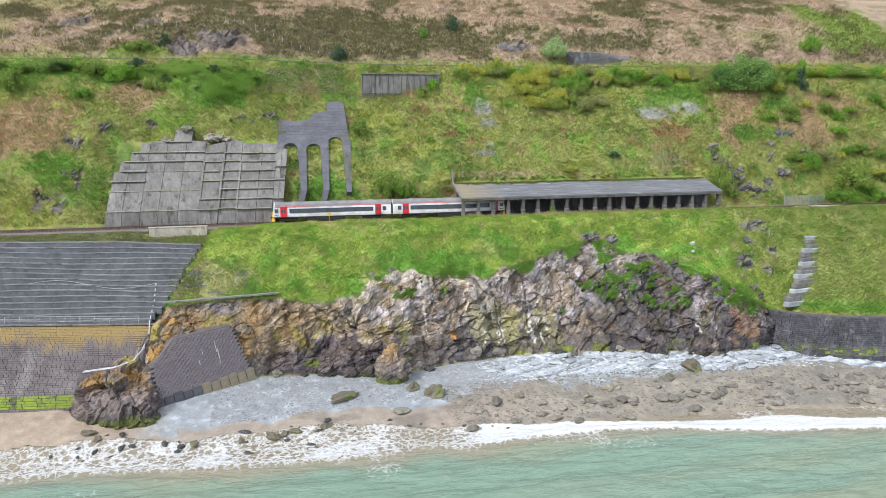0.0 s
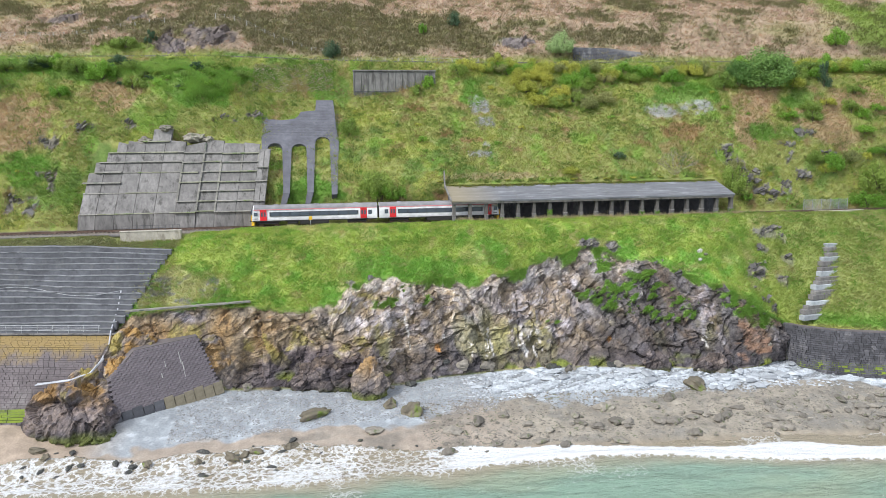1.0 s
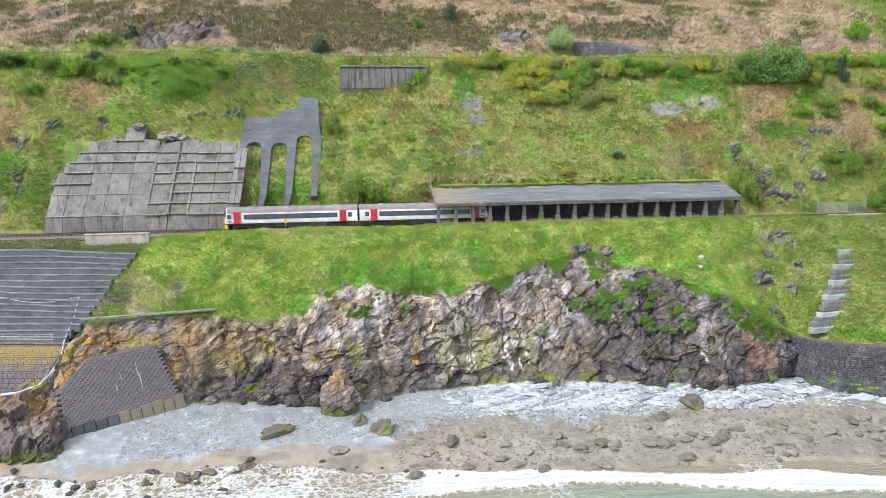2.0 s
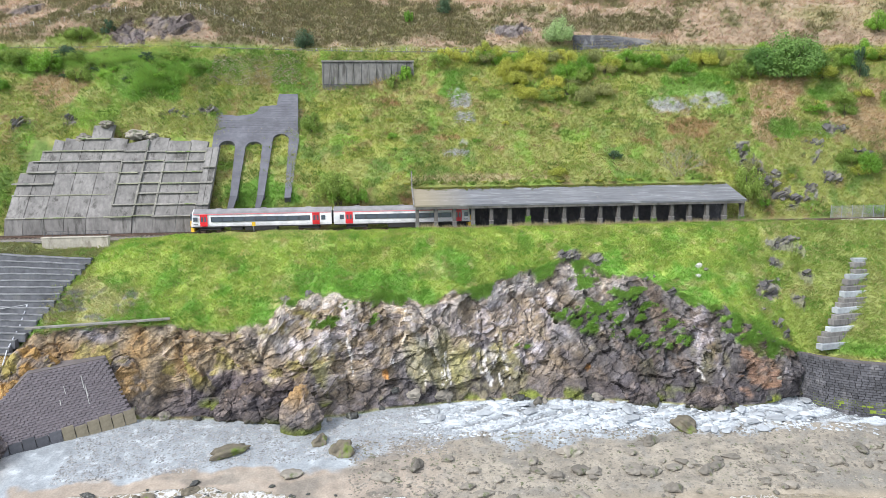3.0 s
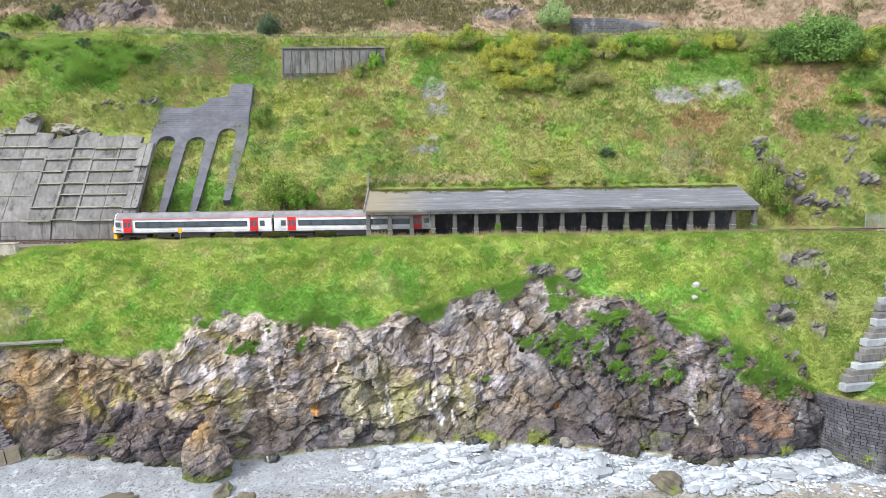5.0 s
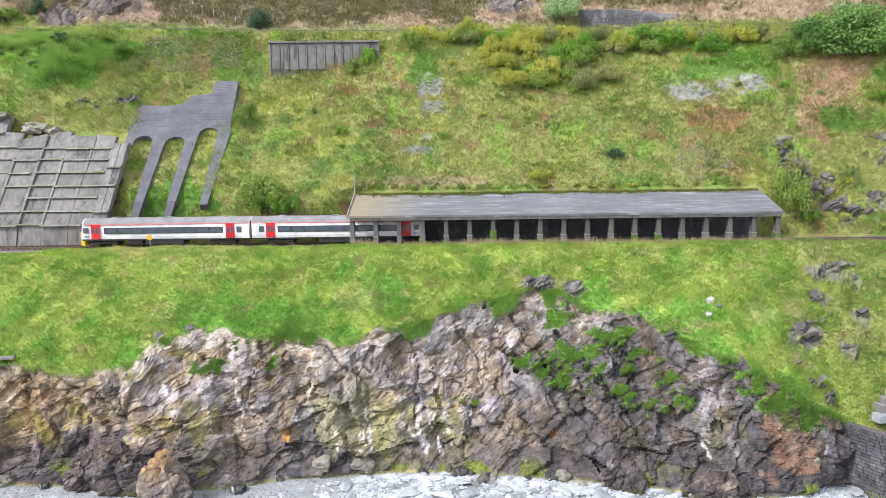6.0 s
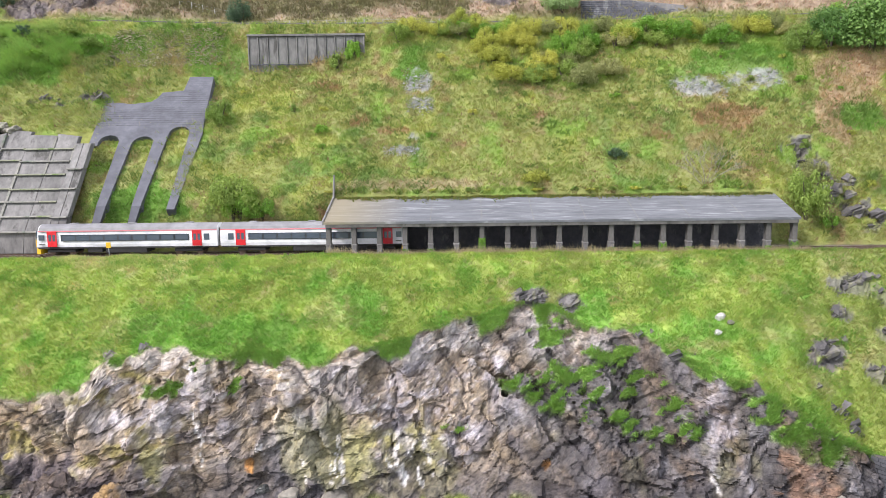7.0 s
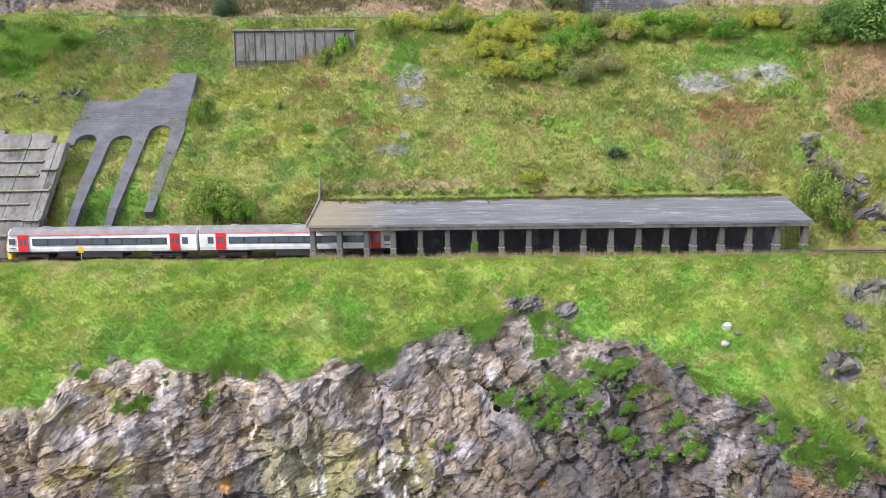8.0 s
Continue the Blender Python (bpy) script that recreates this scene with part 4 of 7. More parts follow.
me = bpy.data.meshes.new("sea")
m = len(sx)
a = (np.arange(len(sy) - 1)[:, None] * m + np.arange(m - 1)[None, :]).ravel()
pts = np.stack([SX, SY, SZ], 2).reshape(-1, 3)
me.from_pydata(pts.tolist(), [], np.stack([a, a + 1, a + m + 1, a + m], 1).tolist())
me.attributes.new("tint", "FLOAT_COLOR", "POINT").data.foreach_set("color", np.concatenate([SEATINT.reshape(-1, 3), np.ones((len(pts), 1))], 1).ravel().astype(np.float32))
me.attributes.new("foam", "FLOAT", "POINT").data.foreach_set("value", FOAM.ravel().astype(np.float32))
me.materials.append(WATER)
me.polygons.foreach_set("use_smooth", np.ones(len(me.polygons), bool))
tagged(new("sea", me), "pale green sea with white surf along the beach", "sea", kind="structure")

# ---- building helpers ----
def empty(name, at=(0, 0, 0), label="", category="", group="", kind=""):
    ob = new(name)
    ob.location = at
    ob.empty_display_size = 0.3
    return tagged(ob, label, category, group, kind)


def part(name, bm, material, parent=None, label="", smooth_shade=False):
    """One mesh object, under a thing or a part."""
    me = bpy.data.meshes.new(name)
    bm.to_mesh(me)
    bm.free()
    me.materials.append(material)
    if smooth_shade:
        me.polygons.foreach_set("use_smooth", np.ones(len(me.polygons), bool))
    ob = new(name, me)
    ob.parent = parent
    return tagged(ob, label)


def again(name, me, parent, m):
    """Another piece on a mesh that exists."""
    ob = new(name, me)
    ob.parent = parent
    ob.matrix_basis = m
    return ob


def block(bm, x0, x1, y0, y1, z0, z1, bevel=0.0, m=None):
    """A box between two corners, its edges bevelled."""
    made = bmesh.ops.create_cube(bm, size=1, matrix=Matrix.Translation(((x0 + x1) / 2, (y0 + y1) / 2, (z0 + z1) / 2)) @ Matrix.Diagonal((x1 - x0, y1 - y0, z1 - z0, 1)))
    verts = made["verts"]
    if m:
        bmesh.ops.transform(bm, matrix=m, verts=verts)
    if bevel:
        edges = list({e for v in verts for e in v.link_edges})
        bmesh.ops.bevel(bm, geom=edges, offset=bevel, segments=1, affect="EDGES")
    return bm


def boxed(*args, **kw):
    return block(bmesh.new(), *args, **kw)


def prism(profile, x0, x1, bm=None):
    """A (y, z) profile, run along x."""
    bm = bm or bmesh.new()
    a = [bm.verts.new((x0, y, z)) for y, z in profile]
    b = [bm.verts.new((x1, y, z)) for y, z in profile]
    n = len(profile)
    for i in range(n):
        bm.faces.new((a[i], a[(i + 1) % n], b[(i + 1) % n], b[i]))
    bm.faces.new(a[::-1])
    bm.faces.new(b)
    bmesh.ops.recalc_face_normals(bm, faces=bm.faces)
    return bm


def tube(points, radius, sides=6, bm=None, taper=1.0):
    """A round bar along points."""
    bm = bm or bmesh.new()
    rings = []
    for i, p in enumerate(points):
        p = Vector(p)
        q = Vector(points[min(i + 1, len(points) - 1)]) - Vector(points[max(i - 1, 0)])
        turn = q.to_track_quat("Z", "Y")
        r = radius * (1 + (taper - 1) * i / max(len(points) - 1, 1))
        rings.append([bm.verts.new(p + turn @ Vector((r * math.cos(a), r * math.sin(a), 0))) for a in [2 * math.pi * s / sides for s in range(sides)]])
    for a, b in zip(rings, rings[1:]):
        for s in range(sides):
            bm.faces.new((a[s], a[(s + 1) % sides], b[(s + 1) % sides], b[s]))
    bm.faces.new(rings[0][::-1])
    bm.faces.new(rings[-1])
    return bm


def stone_mesh(name, seed, size, material, rough=0.3, cuts=2, flat=1.0):
    """A broken, angular stone."""
    rng = random.Random(seed)
    bm = bmesh.new()
    bmesh.ops.create_icosphere(bm, subdivisions=cuts, radius=1)
    planes = [(Vector((rng.gauss(0, 1), rng.gauss(0, 1), rng.gauss(0, 1))).normalized(), rng.uniform(0.55, 0.9)) for _ in range(9)]
    for v in bm.verts:
        p = v.co.normalized()
        d = min([1.0] + [h / max(p.dot(n), 0.01) for n, h in planes if p.dot(n) > 0.05])
        d *= 1 + rough * noise.noise(p * 2.1 + Vector((seed * 3.7, 0, 0)))
        v.co = Vector((p.x * d * size[0], p.y * d * size[1], p.z * d * size[2] * flat))
    me = bpy.data.meshes.new(name)
    bm.to_mesh(me)
    bm.free()
    me.materials.append(material)
    return me

# ---- railway: two rails on sleepers ----
TRACK_Y, RAIL_Z = 3.35, 25.68
track = empty("railway_track", (0, TRACK_Y, 25.3), "single railway track of rusty rails on sleepers", "railway track")
for side in (-0.75, 0.75):
    bm = prism(((-0.07, 0.22), (0.07, 0.22), (0.07, 0.24), (0.02, 0.26), (0.02, 0.34), (0.036, 0.35), (0.036, 0.38), (-0.036, 0.38), (-0.036, 0.35), (-0.02, 0.34), (-0.02, 0.26), (-0.07, 0.24)), -140, 140)
    part("rail", bm, RUST, track).location = (0, side, 0)
bm = bmesh.new()
for i in range(400):
    block(bm, -140 + 0.7 * i, -139.75 + 0.7 * i, -1.25, 1.25, 0.06, 0.22)
tagged(part("sleepers", bm, TIMBER, track, "worn timber sleepers"), kind="stuff")

# ---- rockfall shelter over the track ----
SHELTER_L, BAYS = 52.9, 18
shelter = empty("rockfall_shelter", (0, 0, 25.2), "long concrete rockfall shelter with a sloping roof over the railway", "shelter")
dz = 25.2
part("roof_slab", prism(((-0.35, 29.62 - dz), (-0.35, 29.35 - dz), (7.2, 31.5 - dz), (7.2, 31.78 - dz)), -0.45, SHELTER_L + 0.45), ROOF_SLAB, shelter, "grey streaked concrete roof slab")
part("eave_beam", prism(((-0.3, 29.36 - dz), (-0.3, 28.98 - dz), (0.42, 28.98 - dz), (0.42, 29.55 - dz)), -0.25, SHELTER_L + 0.25), DARK_CONCRETE, shelter)
for i in range(1, 9):
    part("roof_joint", prism(((-0.36, 29.625 - dz), (-0.36, 29.62 - dz), (7.2, 31.77 - dz), (7.2, 31.79 - dz)), -0.025, 0.025), LEDGE_CONCRETE, shelter).location = (SHELTER_L * i / 9, 0, 0.006)
part("back_wall", prism(((6.3, 0.0), (7.0, 0.0), (7.0, 31.4 - dz), (6.3, 31.2 - dz)), 0, SHELTER_L), SLATE, shelter, "dark stained back wall")
bm = bmesh.new()
block(bm, -0.27, 0.27, -0.05, 0.8, 1.7, 29.0 - dz, 0.03)
# bracket that carries the beam
prism(((0.8, 29.0 - dz), (0.8, 28.3 - dz), (1.5, 29.2 - dz)), -0.2, 0.2, bm)
col_me = part("column", bm, DARK_CONCRETE, shelter, "square concrete column on a stepped base")
for i in range(1, BAYS + 1):
    again("column", col_me.data, shelter, Matrix.Translation((SHELTER_L * i / BAYS, 0, 0)))
bm = bmesh.new()
block(bm, -0.35, 0.35, -0.14, 0.92, 1.62, 1.82, 0.04)
block(bm, -0.29, 0.29, -0.1, 0.88, -0.3, 1.66, 0.03)
base_me = part("column_base", bm, CONCRETE, shelter, "stepped concrete column base")
for i in range(1, BAYS + 1):
    again("column_base", base_me.data, shelter, Matrix.Translation((SHELTER_L * i / BAYS, 0, 0)))
for i in range(BAYS + 1):
    part("roof_rib", prism(((0.4, 29.3 - dz), (0.4, 28.95 - dz), (6.4, 30.7 - dz), (6.4, 31.0 - dz)), -0.18, 0.18), CONCRETE, shelter).location = (SHELTER_L * i / BAYS, 0, 0)
# the west end wall, a thin sloping fin that runs up the hill
part("end_wall", prism(((-0.36, 29.3 - dz), (-0.36, 29.78 - dz), (7.1, 31.98 - dz), (8.0, 34.6 - dz), (8.4, 34.6 - dz), (8.4, 31.0 - dz), (7.2, 31.4 - dz)), -0.62, -0.45), CONCRETE, shelter, "thin sloping concrete end fin")


def leaf_cloud(name, seed, count, shape, leaf, material, clumps=14, core=0.25):
    """Many small leaves gathered in clumps inside an uneven crown."""
    rng = np.random.RandomState(seed)
    c = rng.normal(size=(clumps, 3))
    c /= np.linalg.norm(c, axis=1, keepdims=True)
    c *= (core + (1 - core) * rng.rand(clumps, 1) ** 0.5) * 0.9
    c[:, 2] = np.abs(c[:, 2]) * 0.95 + 0.12
    r = 0.16 + 0.2 * rng.rand(clumps)
    which = rng.randint(0, clumps, count)
    d = rng.normal(size=(count, 3))
    d /= np.linalg.norm(d, axis=1, keepdims=True)
    p = c[which] + d * (r[which] * (0.55 + 0.45 * rng.rand(count)))[:, None]
    p[:, 2] = np.maximum(p[:, 2], 0.02)
    p *= np.array(shape)
    n = d + 0.5 * rng.normal(size=(count, 3)) + np.array((0, 0, 0.35))
    n /= np.linalg.norm(n, axis=1, keepdims=True)
    t = np.cross(n, rng.normal(size=(count, 3)))
    t /= np.linalg.norm(t, axis=1, keepdims=True)
    b = np.cross(n, t)
    s = leaf * (0.6 + 0.8 * rng.rand(count))[:, None]
    quads = np.stack([p - t * s, p - b * s * 0.55, p + t * s, p + b * s * 0.55], 1).reshape(-1, 3)
    me = bpy.data.meshes.new(name)
    me.from_pydata(quads.tolist(), [], np.arange(count * 4).reshape(-1, 4).tolist())
    me.materials.append(material)
    return me


def moss_coat(name, seed, count, top, leaf):
    """Small leaves that cling to the front and sides of a column base."""
    r_ = np.random.RandomState(seed)
    side_ = r_.rand(count)
    px_ = np.where(side_ < 0.6, r_.rand(count) * 0.72 - 0.36, np.where(side_ < 0.8, -0.36, 0.36))
    py_ = np.where(side_ < 0.6, -0.15, r_.rand(count) * 1.0 - 0.14)
    pz_ = top * (r_.rand(count) ** 0.8) * (0.75 + 0.25 * vnoise(px_ * 5 + 9, py_ * 3, py_ * 0, seed))
    p = np.stack([px_, py_, pz_], 1) + r_.normal(size=(count, 3)) * 0.03
    n = r_.normal(size=(count, 3)) * 0.5 + np.stack([np.sign(px_) * (side_ > 0.6), np.where(side_ < 0.6, -1.0, 0.0), px_ * 0 + 0.5], 1)
    n /= np.linalg.norm(n, axis=1, keepdims=True)
    t = np.cross(n, r_.normal(size=(count, 3)))
    t /= np.linalg.norm(t, axis=1, keepdims=True)
    b = np.cross(n, t)
    s = leaf * (0.6 + 0.8 * r_.rand(count))[:, None]
    me_ = bpy.data.meshes.new(name)
    me_.from_pydata(np.stack([p - t * s, p - b * s * 0.6, p + t * s, p + b * s * 0.6], 1).reshape(-1, 3).tolist(), [], np.arange(count * 4).reshape(-1, 4).tolist())
    me_.materials.append(IVY)
    return me_


ivy_me = {h: moss_coat("ivy", 900 + int(10 * h), int(520 * h), h, 0.06) for h in (0.8, 1.3, 1.75, 2.6)}
for i, h in ((3, 1.3), (4, 1.3), (5, 0.8), (6, 2.6), (7, 1.3), (8, 1.3), (9, 0.8), (10, 0.8), (11, 1.3), (12, 1.75), (13, 1.75), (14, 1.3), (16, 0.8), (17, 1.3), (18, 1.75)):
    ob = again("ivy", ivy_me[h], None, Matrix.Translation((SHELTER_L * i / BAYS, 0, 25.25)))
    tagged(ob, "bright green moss and ivy clinging to a concrete column base", "ivy", "ivy on the columns")

# ---- two-car diesel train, half inside the shelter ----
CAR = 22.15
HALF = 1.36


def carriage_profile():
    return ((-1.28, 0.0), (-HALF, 0.35), (-HALF, 1.45), (-1.30, 1.95), (-1.16, 2.28), (-0.85, 2.52), (-0.4, 2.64), (0, 2.67), (0.4, 2.64), (0.85, 2.52), (1.16, 2.28), (1.30, 1.95), (HALF, 1.45), (HALF, 0.35), (1.28, 0.0))


def carriage(x, flip):
    """Driving carriage; its cab is at the local x = 0 end."""
    base = 26.72
    car = empty("rail_carriage", (x, TRACK_Y, RAIL_Z), "white diesel rail carriage with red doors and dark window band", "train carriage", "carriages of the train")
    if flip:
        car.rotation_euler = (0, 0, math.pi)
    h = base - RAIL_Z
    bm = prism([(y, z + h) for y, z in carriage_profile()], 0.32, CAR)
    # raked and rounded cab end
    for v in bm.verts:
        if v.co.x < 1:
            v.co.y *= 0.9
            v.co.x += 0.12 * (v.co.z - h)
    part("body", bm, WHITE_PAINT, car, "white painted body shell")
    part("roof", prism([(y * 1.004, z + h + 0.01) for y, z in carriage_profile() if z > 1.9] + [(0.8, h + 2.0), (-0.8, h + 2.0)], 0.75, CAR - 0.02), GREY_PAINT, car, "grey roof")
    for s in (-1, 1):
        part("cantrail_stripe", prism([(s * 1.30, h + 1.86), (s * 1.325, h + 1.86), (s * 1.318, h + 1.97), (s * 1.29, h + 1.98)], 0.7, CAR - 0.02), PINK_PAINT, car, "red stripe below the roof")
        y0, y1 = (s * HALF, s * (HALF + 0.02)) if s > 0 else (s * (HALF + 0.02), s * HALF)
        band = part("window_band", boxed(3.4, CAR - 3.35, y0, y1, h + 0.72, h + 1.5, 0.006), BAND, car, "black window band")
        g0, g1 = sorted((s * (HALF + 0.018), s * (HALF + 0.03)))
        n = 9
        step = (CAR - 6.9) / n
        for i in range(n):
            part("window", boxed(3.5 + i * step + 0.1, 3.5 + (i + 1) * step - 0.1, g0, g1, h + 0.8, h + 1.42), GLASS, band)
        for d0 in (1.75, CAR - 3.0):
            door = part("door", boxed(d0, d0 + 1.15, *sorted((s * (HALF + 0.005), s * (HALF + 0.028))), h + 0.06, h + 1.93, 0.01), RED_PAINT, car, "red double passenger door")
            for k in (0.17, 0.66):
                part("door_window", boxed(d0 + k, d0 + k + 0.32, *sorted((s * (HALF + 0.026), s * (HALF + 0.036))), h + 0.75, h + 1.5), GLASS, door)
        part("vestibule_window", boxed(CAR - 1.6, CAR - 0.95, g0, g1, h + 0.75, h + 1.5), GLASS, car)
        part("cab_side_window", boxed(0.72, 1.35, *sorted((s * (HALF - 0.07), s * (HALF + 0.02))), h + 0.85, h + 1.5), GLASS, car)
        part("sole_bar", boxed(0.5, CAR - 0.1, *sorted((s * 1.05, s * 1.25)), h - 0.16, h + 0.02), BLACK_PAINT, car)
        part("cab_step", boxed(0.75, 1.4, *sorted((s * (HALF - 0.06), s * (HALF + 0.015))), h + 0.36, h + 0.44), BLACK_PAINT, car)
    part("windscreen", boxed(0.2, 0.46, -0.95, 0.95, h + 1.15, h + 1.95, 0.02), GLASS, car, "dark cab windscreen")
    part("warning_panel", boxed(0.18, 0.4, -1.1, 1.1, h + 0.05, h + 0.9, 0.03), YELLOW_PAINT, car, "yellow end warning panel")
    part("snow_plough", boxed(0.25, 0.75, -1.15, 1.15, 0.2, h - 0.12, 0.04), YELLOW_PAINT, car, "yellow lower valance")
    for s in (-0.85, 0.85):
        part("headlight", boxed(0.14, 0.2, s - 0.14, s + 0.14, h + 0.4, h + 0.58), PALE_CONCRETE, car)
    part("coupler", boxed(-0.1, 0.5, -0.15, 0.15, 0.75, 1.0, 0.02), BLACK_PAINT, car)
    part("engine_raft", boxed(8.6, 13.6, -1.2, 1.2, 0.32, h - 0.05, 0.05), BLACK_PAINT, car)
    part("fuel_tank", boxed(6.4, 8.2, -1.15, 1.15, 0.4, h - 0.05, 0.05), BLACK_PAINT, car)
    part("gangway", boxed(CAR - 0.02, CAR + 0.2, -0.6, 0.6, h + 0.05, h + 2.1, 0.03), BLACK_PAINT, car, "black gangway bellows")
    for vx in (4.0, 11.0, 18.0):
        part("roof_vent", boxed(vx, vx + 0.9, -0.35, 0.35, h + 2.6, h + 2.76, 0.03), GREY_PAINT, car)
    for bx in (3.2, CAR - 3.6):
        bogie = part("bogie", boxed(bx - 1.7, bx + 1.7, -1.05, 1.05, 0.42, 0.78, 0.06), BLACK_PAINT, car, "black bogie")
        for wx in (bx - 1.25, bx + 1.25):
            for s in (-0.75, 0.75):
                bm = bmesh.new()
                bmesh.ops.create_cone(bm, cap_ends=True, segments=20, radius1=0.42, radius2=0.4, depth=0.13, matrix=Matrix.Translation((wx, s, 0.42)) @ Matrix.Rotation(math.pi / 2, 4, "X"))
                part("wheel", bm, RUST, bogie)
    return car


carriage(-35.7, False)
carriage(-35.7 + 2 * CAR + 0.35, True)

# ---- panelled concrete retaining wall west of the arches ----
grid_wall = empty("panelled_retaining_wall", (-48, 6.2, 25.6), "weathered grey concrete retaining wall of stepped panels with moss", "retaining wall")
rng = random.Random(5)


def lean(z):
    """How far the face stands back at a height above the ledge."""
    return -1.35 + max(0.0, z - 2.4) * 0.6


def leaning(x0, x1, z0, z1, front, back_, material, name, top_shift=(0.0, 0.0)):
    """A slab that follows the wall's batter."""
    bm_ = boxed(x0 + 48, x1 + 48, front, back_, z0, z1, 0.03)
    for v in bm_.verts:
        if v.co.z > (z0 + z1) / 2:
            v.co.z += top_shift[0] if v.co.x < (x0 + x1) / 2 + 48 else top_shift[1]
        v.co.y += lean(v.co.z)
        v.co.x += 0.11 * (v.co.z - 9.0)
    return part(name, bm_, material, grid_wall)


# each bay: where it begins and ends, its joints, its courses, and how far its face stands out
WALL_BAYS = (((-64.2, -61.2, -58.1, -55.0, -51.6, -48.0), (0, 2.7, 6.15, 9.6, 11.45, 13.1, 15.0), 0.0),
             ((-48.0, -44.5), (0, 2.7, 4.55, 7.8, 9.5, 11.25, 12.95, 14.65), 0.16),
             ((-44.5, -41.3), (0, 2.85, 4.55, 6.25, 7.85, 9.6, 11.35, 12.85, 15.0), 0.0),
             ((-41.3, -37.7, -34.8), (0, 2.7, 4.5, 6.25, 7.75, 9.55, 11.2, 12.75, 14.4), 0.1),
             ((-34.8, -33.8, -32.8), (0, 4.4, 7.8, 10.2, 13.4), 0.3))
# the west bay narrows as it rises
WEST_EDGE = ((0, -64.2), (2.7, -63.9), (6.15, -63.9), (9.6, -63.6), (11.45, -62.2), (13.1, -61.0), (15.0, -58.6))
for b_, (joints, courses, proud_) in enumerate(WALL_BAYS):
    for j in range(len(courses) - 1):
        za, zb = courses[j], courses[j + 1]
        left_ = float(np.interp((za + zb) / 2, *np.array(WEST_EDGE).T)) if b_ == 0 else joints[0]
        for i in range(len(joints) - 1):
            xa, xb = max(joints[i], left_), joints[i + 1]
            if xb - xa < 0.4:
                continue
            jag = (rng.uniform(-0.5, 0.3), rng.uniform(-0.5, 0.3)) if j == len(courses) - 2 and b_ < 4 else (0.0, 0.0)
            leaning(xa + 0.025, xb - 0.025, za + 0.025, zb - 0.02, -proud_ - rng.uniform(0, 0.05), 0.8, CONCRETE, "panel", jag)
    for z in courses[1:-1]:
        left_ = float(np.interp(z, *np.array(WEST_EDGE).T)) if b_ == 0 else joints[0]
        thin = b_ == 0 and z < 11
        x = left_ - 0.1
        while x < joints[-1] - 0.6:
            w = min(rng.uniform(2.6, 5.5), joints[-1] - x)
            out_by = 0.1 if thin else 0.36
            leaning(x, x + w - 0.03, z - 0.09, z + 0.09, -proud_ - out_by - rng.uniform(0, 0.06), 0.3, MOSSY_CONCRETE if rng.random() < 0.45 else LEDGE_CONCRETE, "ledge")
            x += w
for x0, x1, z in ((-64.4, -58.0, 7.95), (-62.6, -58.2, 9.75)):
    leaning(x0, x1, z - 0.12, z + 0.12, -0.45, 0.3, LEDGE_CONCRETE, "ledge")
leaning(-54.0, -50.8, 15.0, 17.2, -0.1, 1.0, CONCRETE, "panel", (0.0, 0.1))
leaning(-55.6, -50.9, 14.95, 15.15, -0.45, 0.5, MOSSY_CONCRETE, "ledge")
for x, z0, z1, stand in ((-48.0, 4.55, 11.4, 0.34), (-44.5, 2.85, 14.6, 0.34), (-41.3, 2.8, 11.3, 0.26), (-37.7, 9.5, 14.2, 0.2), (-34.8, 0.0, 13.2, 0.36)):
    leaning(x - 0.17, x + 0.17, z0, z1, -stand - 0.05, 0.3, LEDGE_CONCRETE, "rib")
for i, (x, z, s) in enumerate(((-54.8, 40.6, 1.3), (-46.5, 41.2, 1.3), (-50.9, 43.0, 0.9), (-43.8, 40.8, 1.1), (-45.0, 41.3, 0.8))):
    ob = again("rock_crag", stone_mesh("rock_crag", 300 + i, (s * 1.3, s, s * 0.7), BOULDER, 0.4, 4), None, Matrix.Translation((x, 13.2, z)))
    tagged(ob, "rough grey rock topping the concrete retaining wall", "rock", "rocks on the wall top")

# ---- arched retaining wall: a slab with three tall arched openings, laid against the slope ----
arched = empty("arched_retaining_wall", (-27.5, 7.3, 31.6), "dark blue-grey arched masonry retaining wall on tall piers", "retaining wall")
arched.rotation_euler = (0, 0, radians(5))
SLOPE = Vector((0, math.cos(radians(44)), math.sin(radians(44))))
OUT = Vector((0, -SLOPE.z, SLOPE.y))


def lean_slab(outline, thick, offset=0.0):
    """A flat piece in the plane of the slope: (x, distance up the slope)."""
    bm = bmesh.new()
    f = [bm.verts.new(Vector((x, 0, 0)) + SLOPE * s + OUT * (thick + offset)) for x, s in outline]
    g = [bm.verts.new(Vector((x, 0, 0)) + SLOPE * s + OUT * offset) for x, s in outline]
    n = len(f)
    bm.faces.new(f)
    bm.faces.new(g[::-1])
    for i in range(n):
        bm.faces.new((f[i], g[i], g[(i + 1) % n], f[(i + 1) % n]))
    bmesh.ops.recalc_face_normals(bm, faces=bm.faces)
    return bm


def arch_line(x0, x1, s0, s1, rise_, n=12):
    return [(x0 + (x1 - x0) * (1 - math.cos(math.pi * i / n)) / 2, s0 + (s1 - s0) * i / n + rise_ * math.sin(math.pi * i / n)) for i in range(n + 1)]


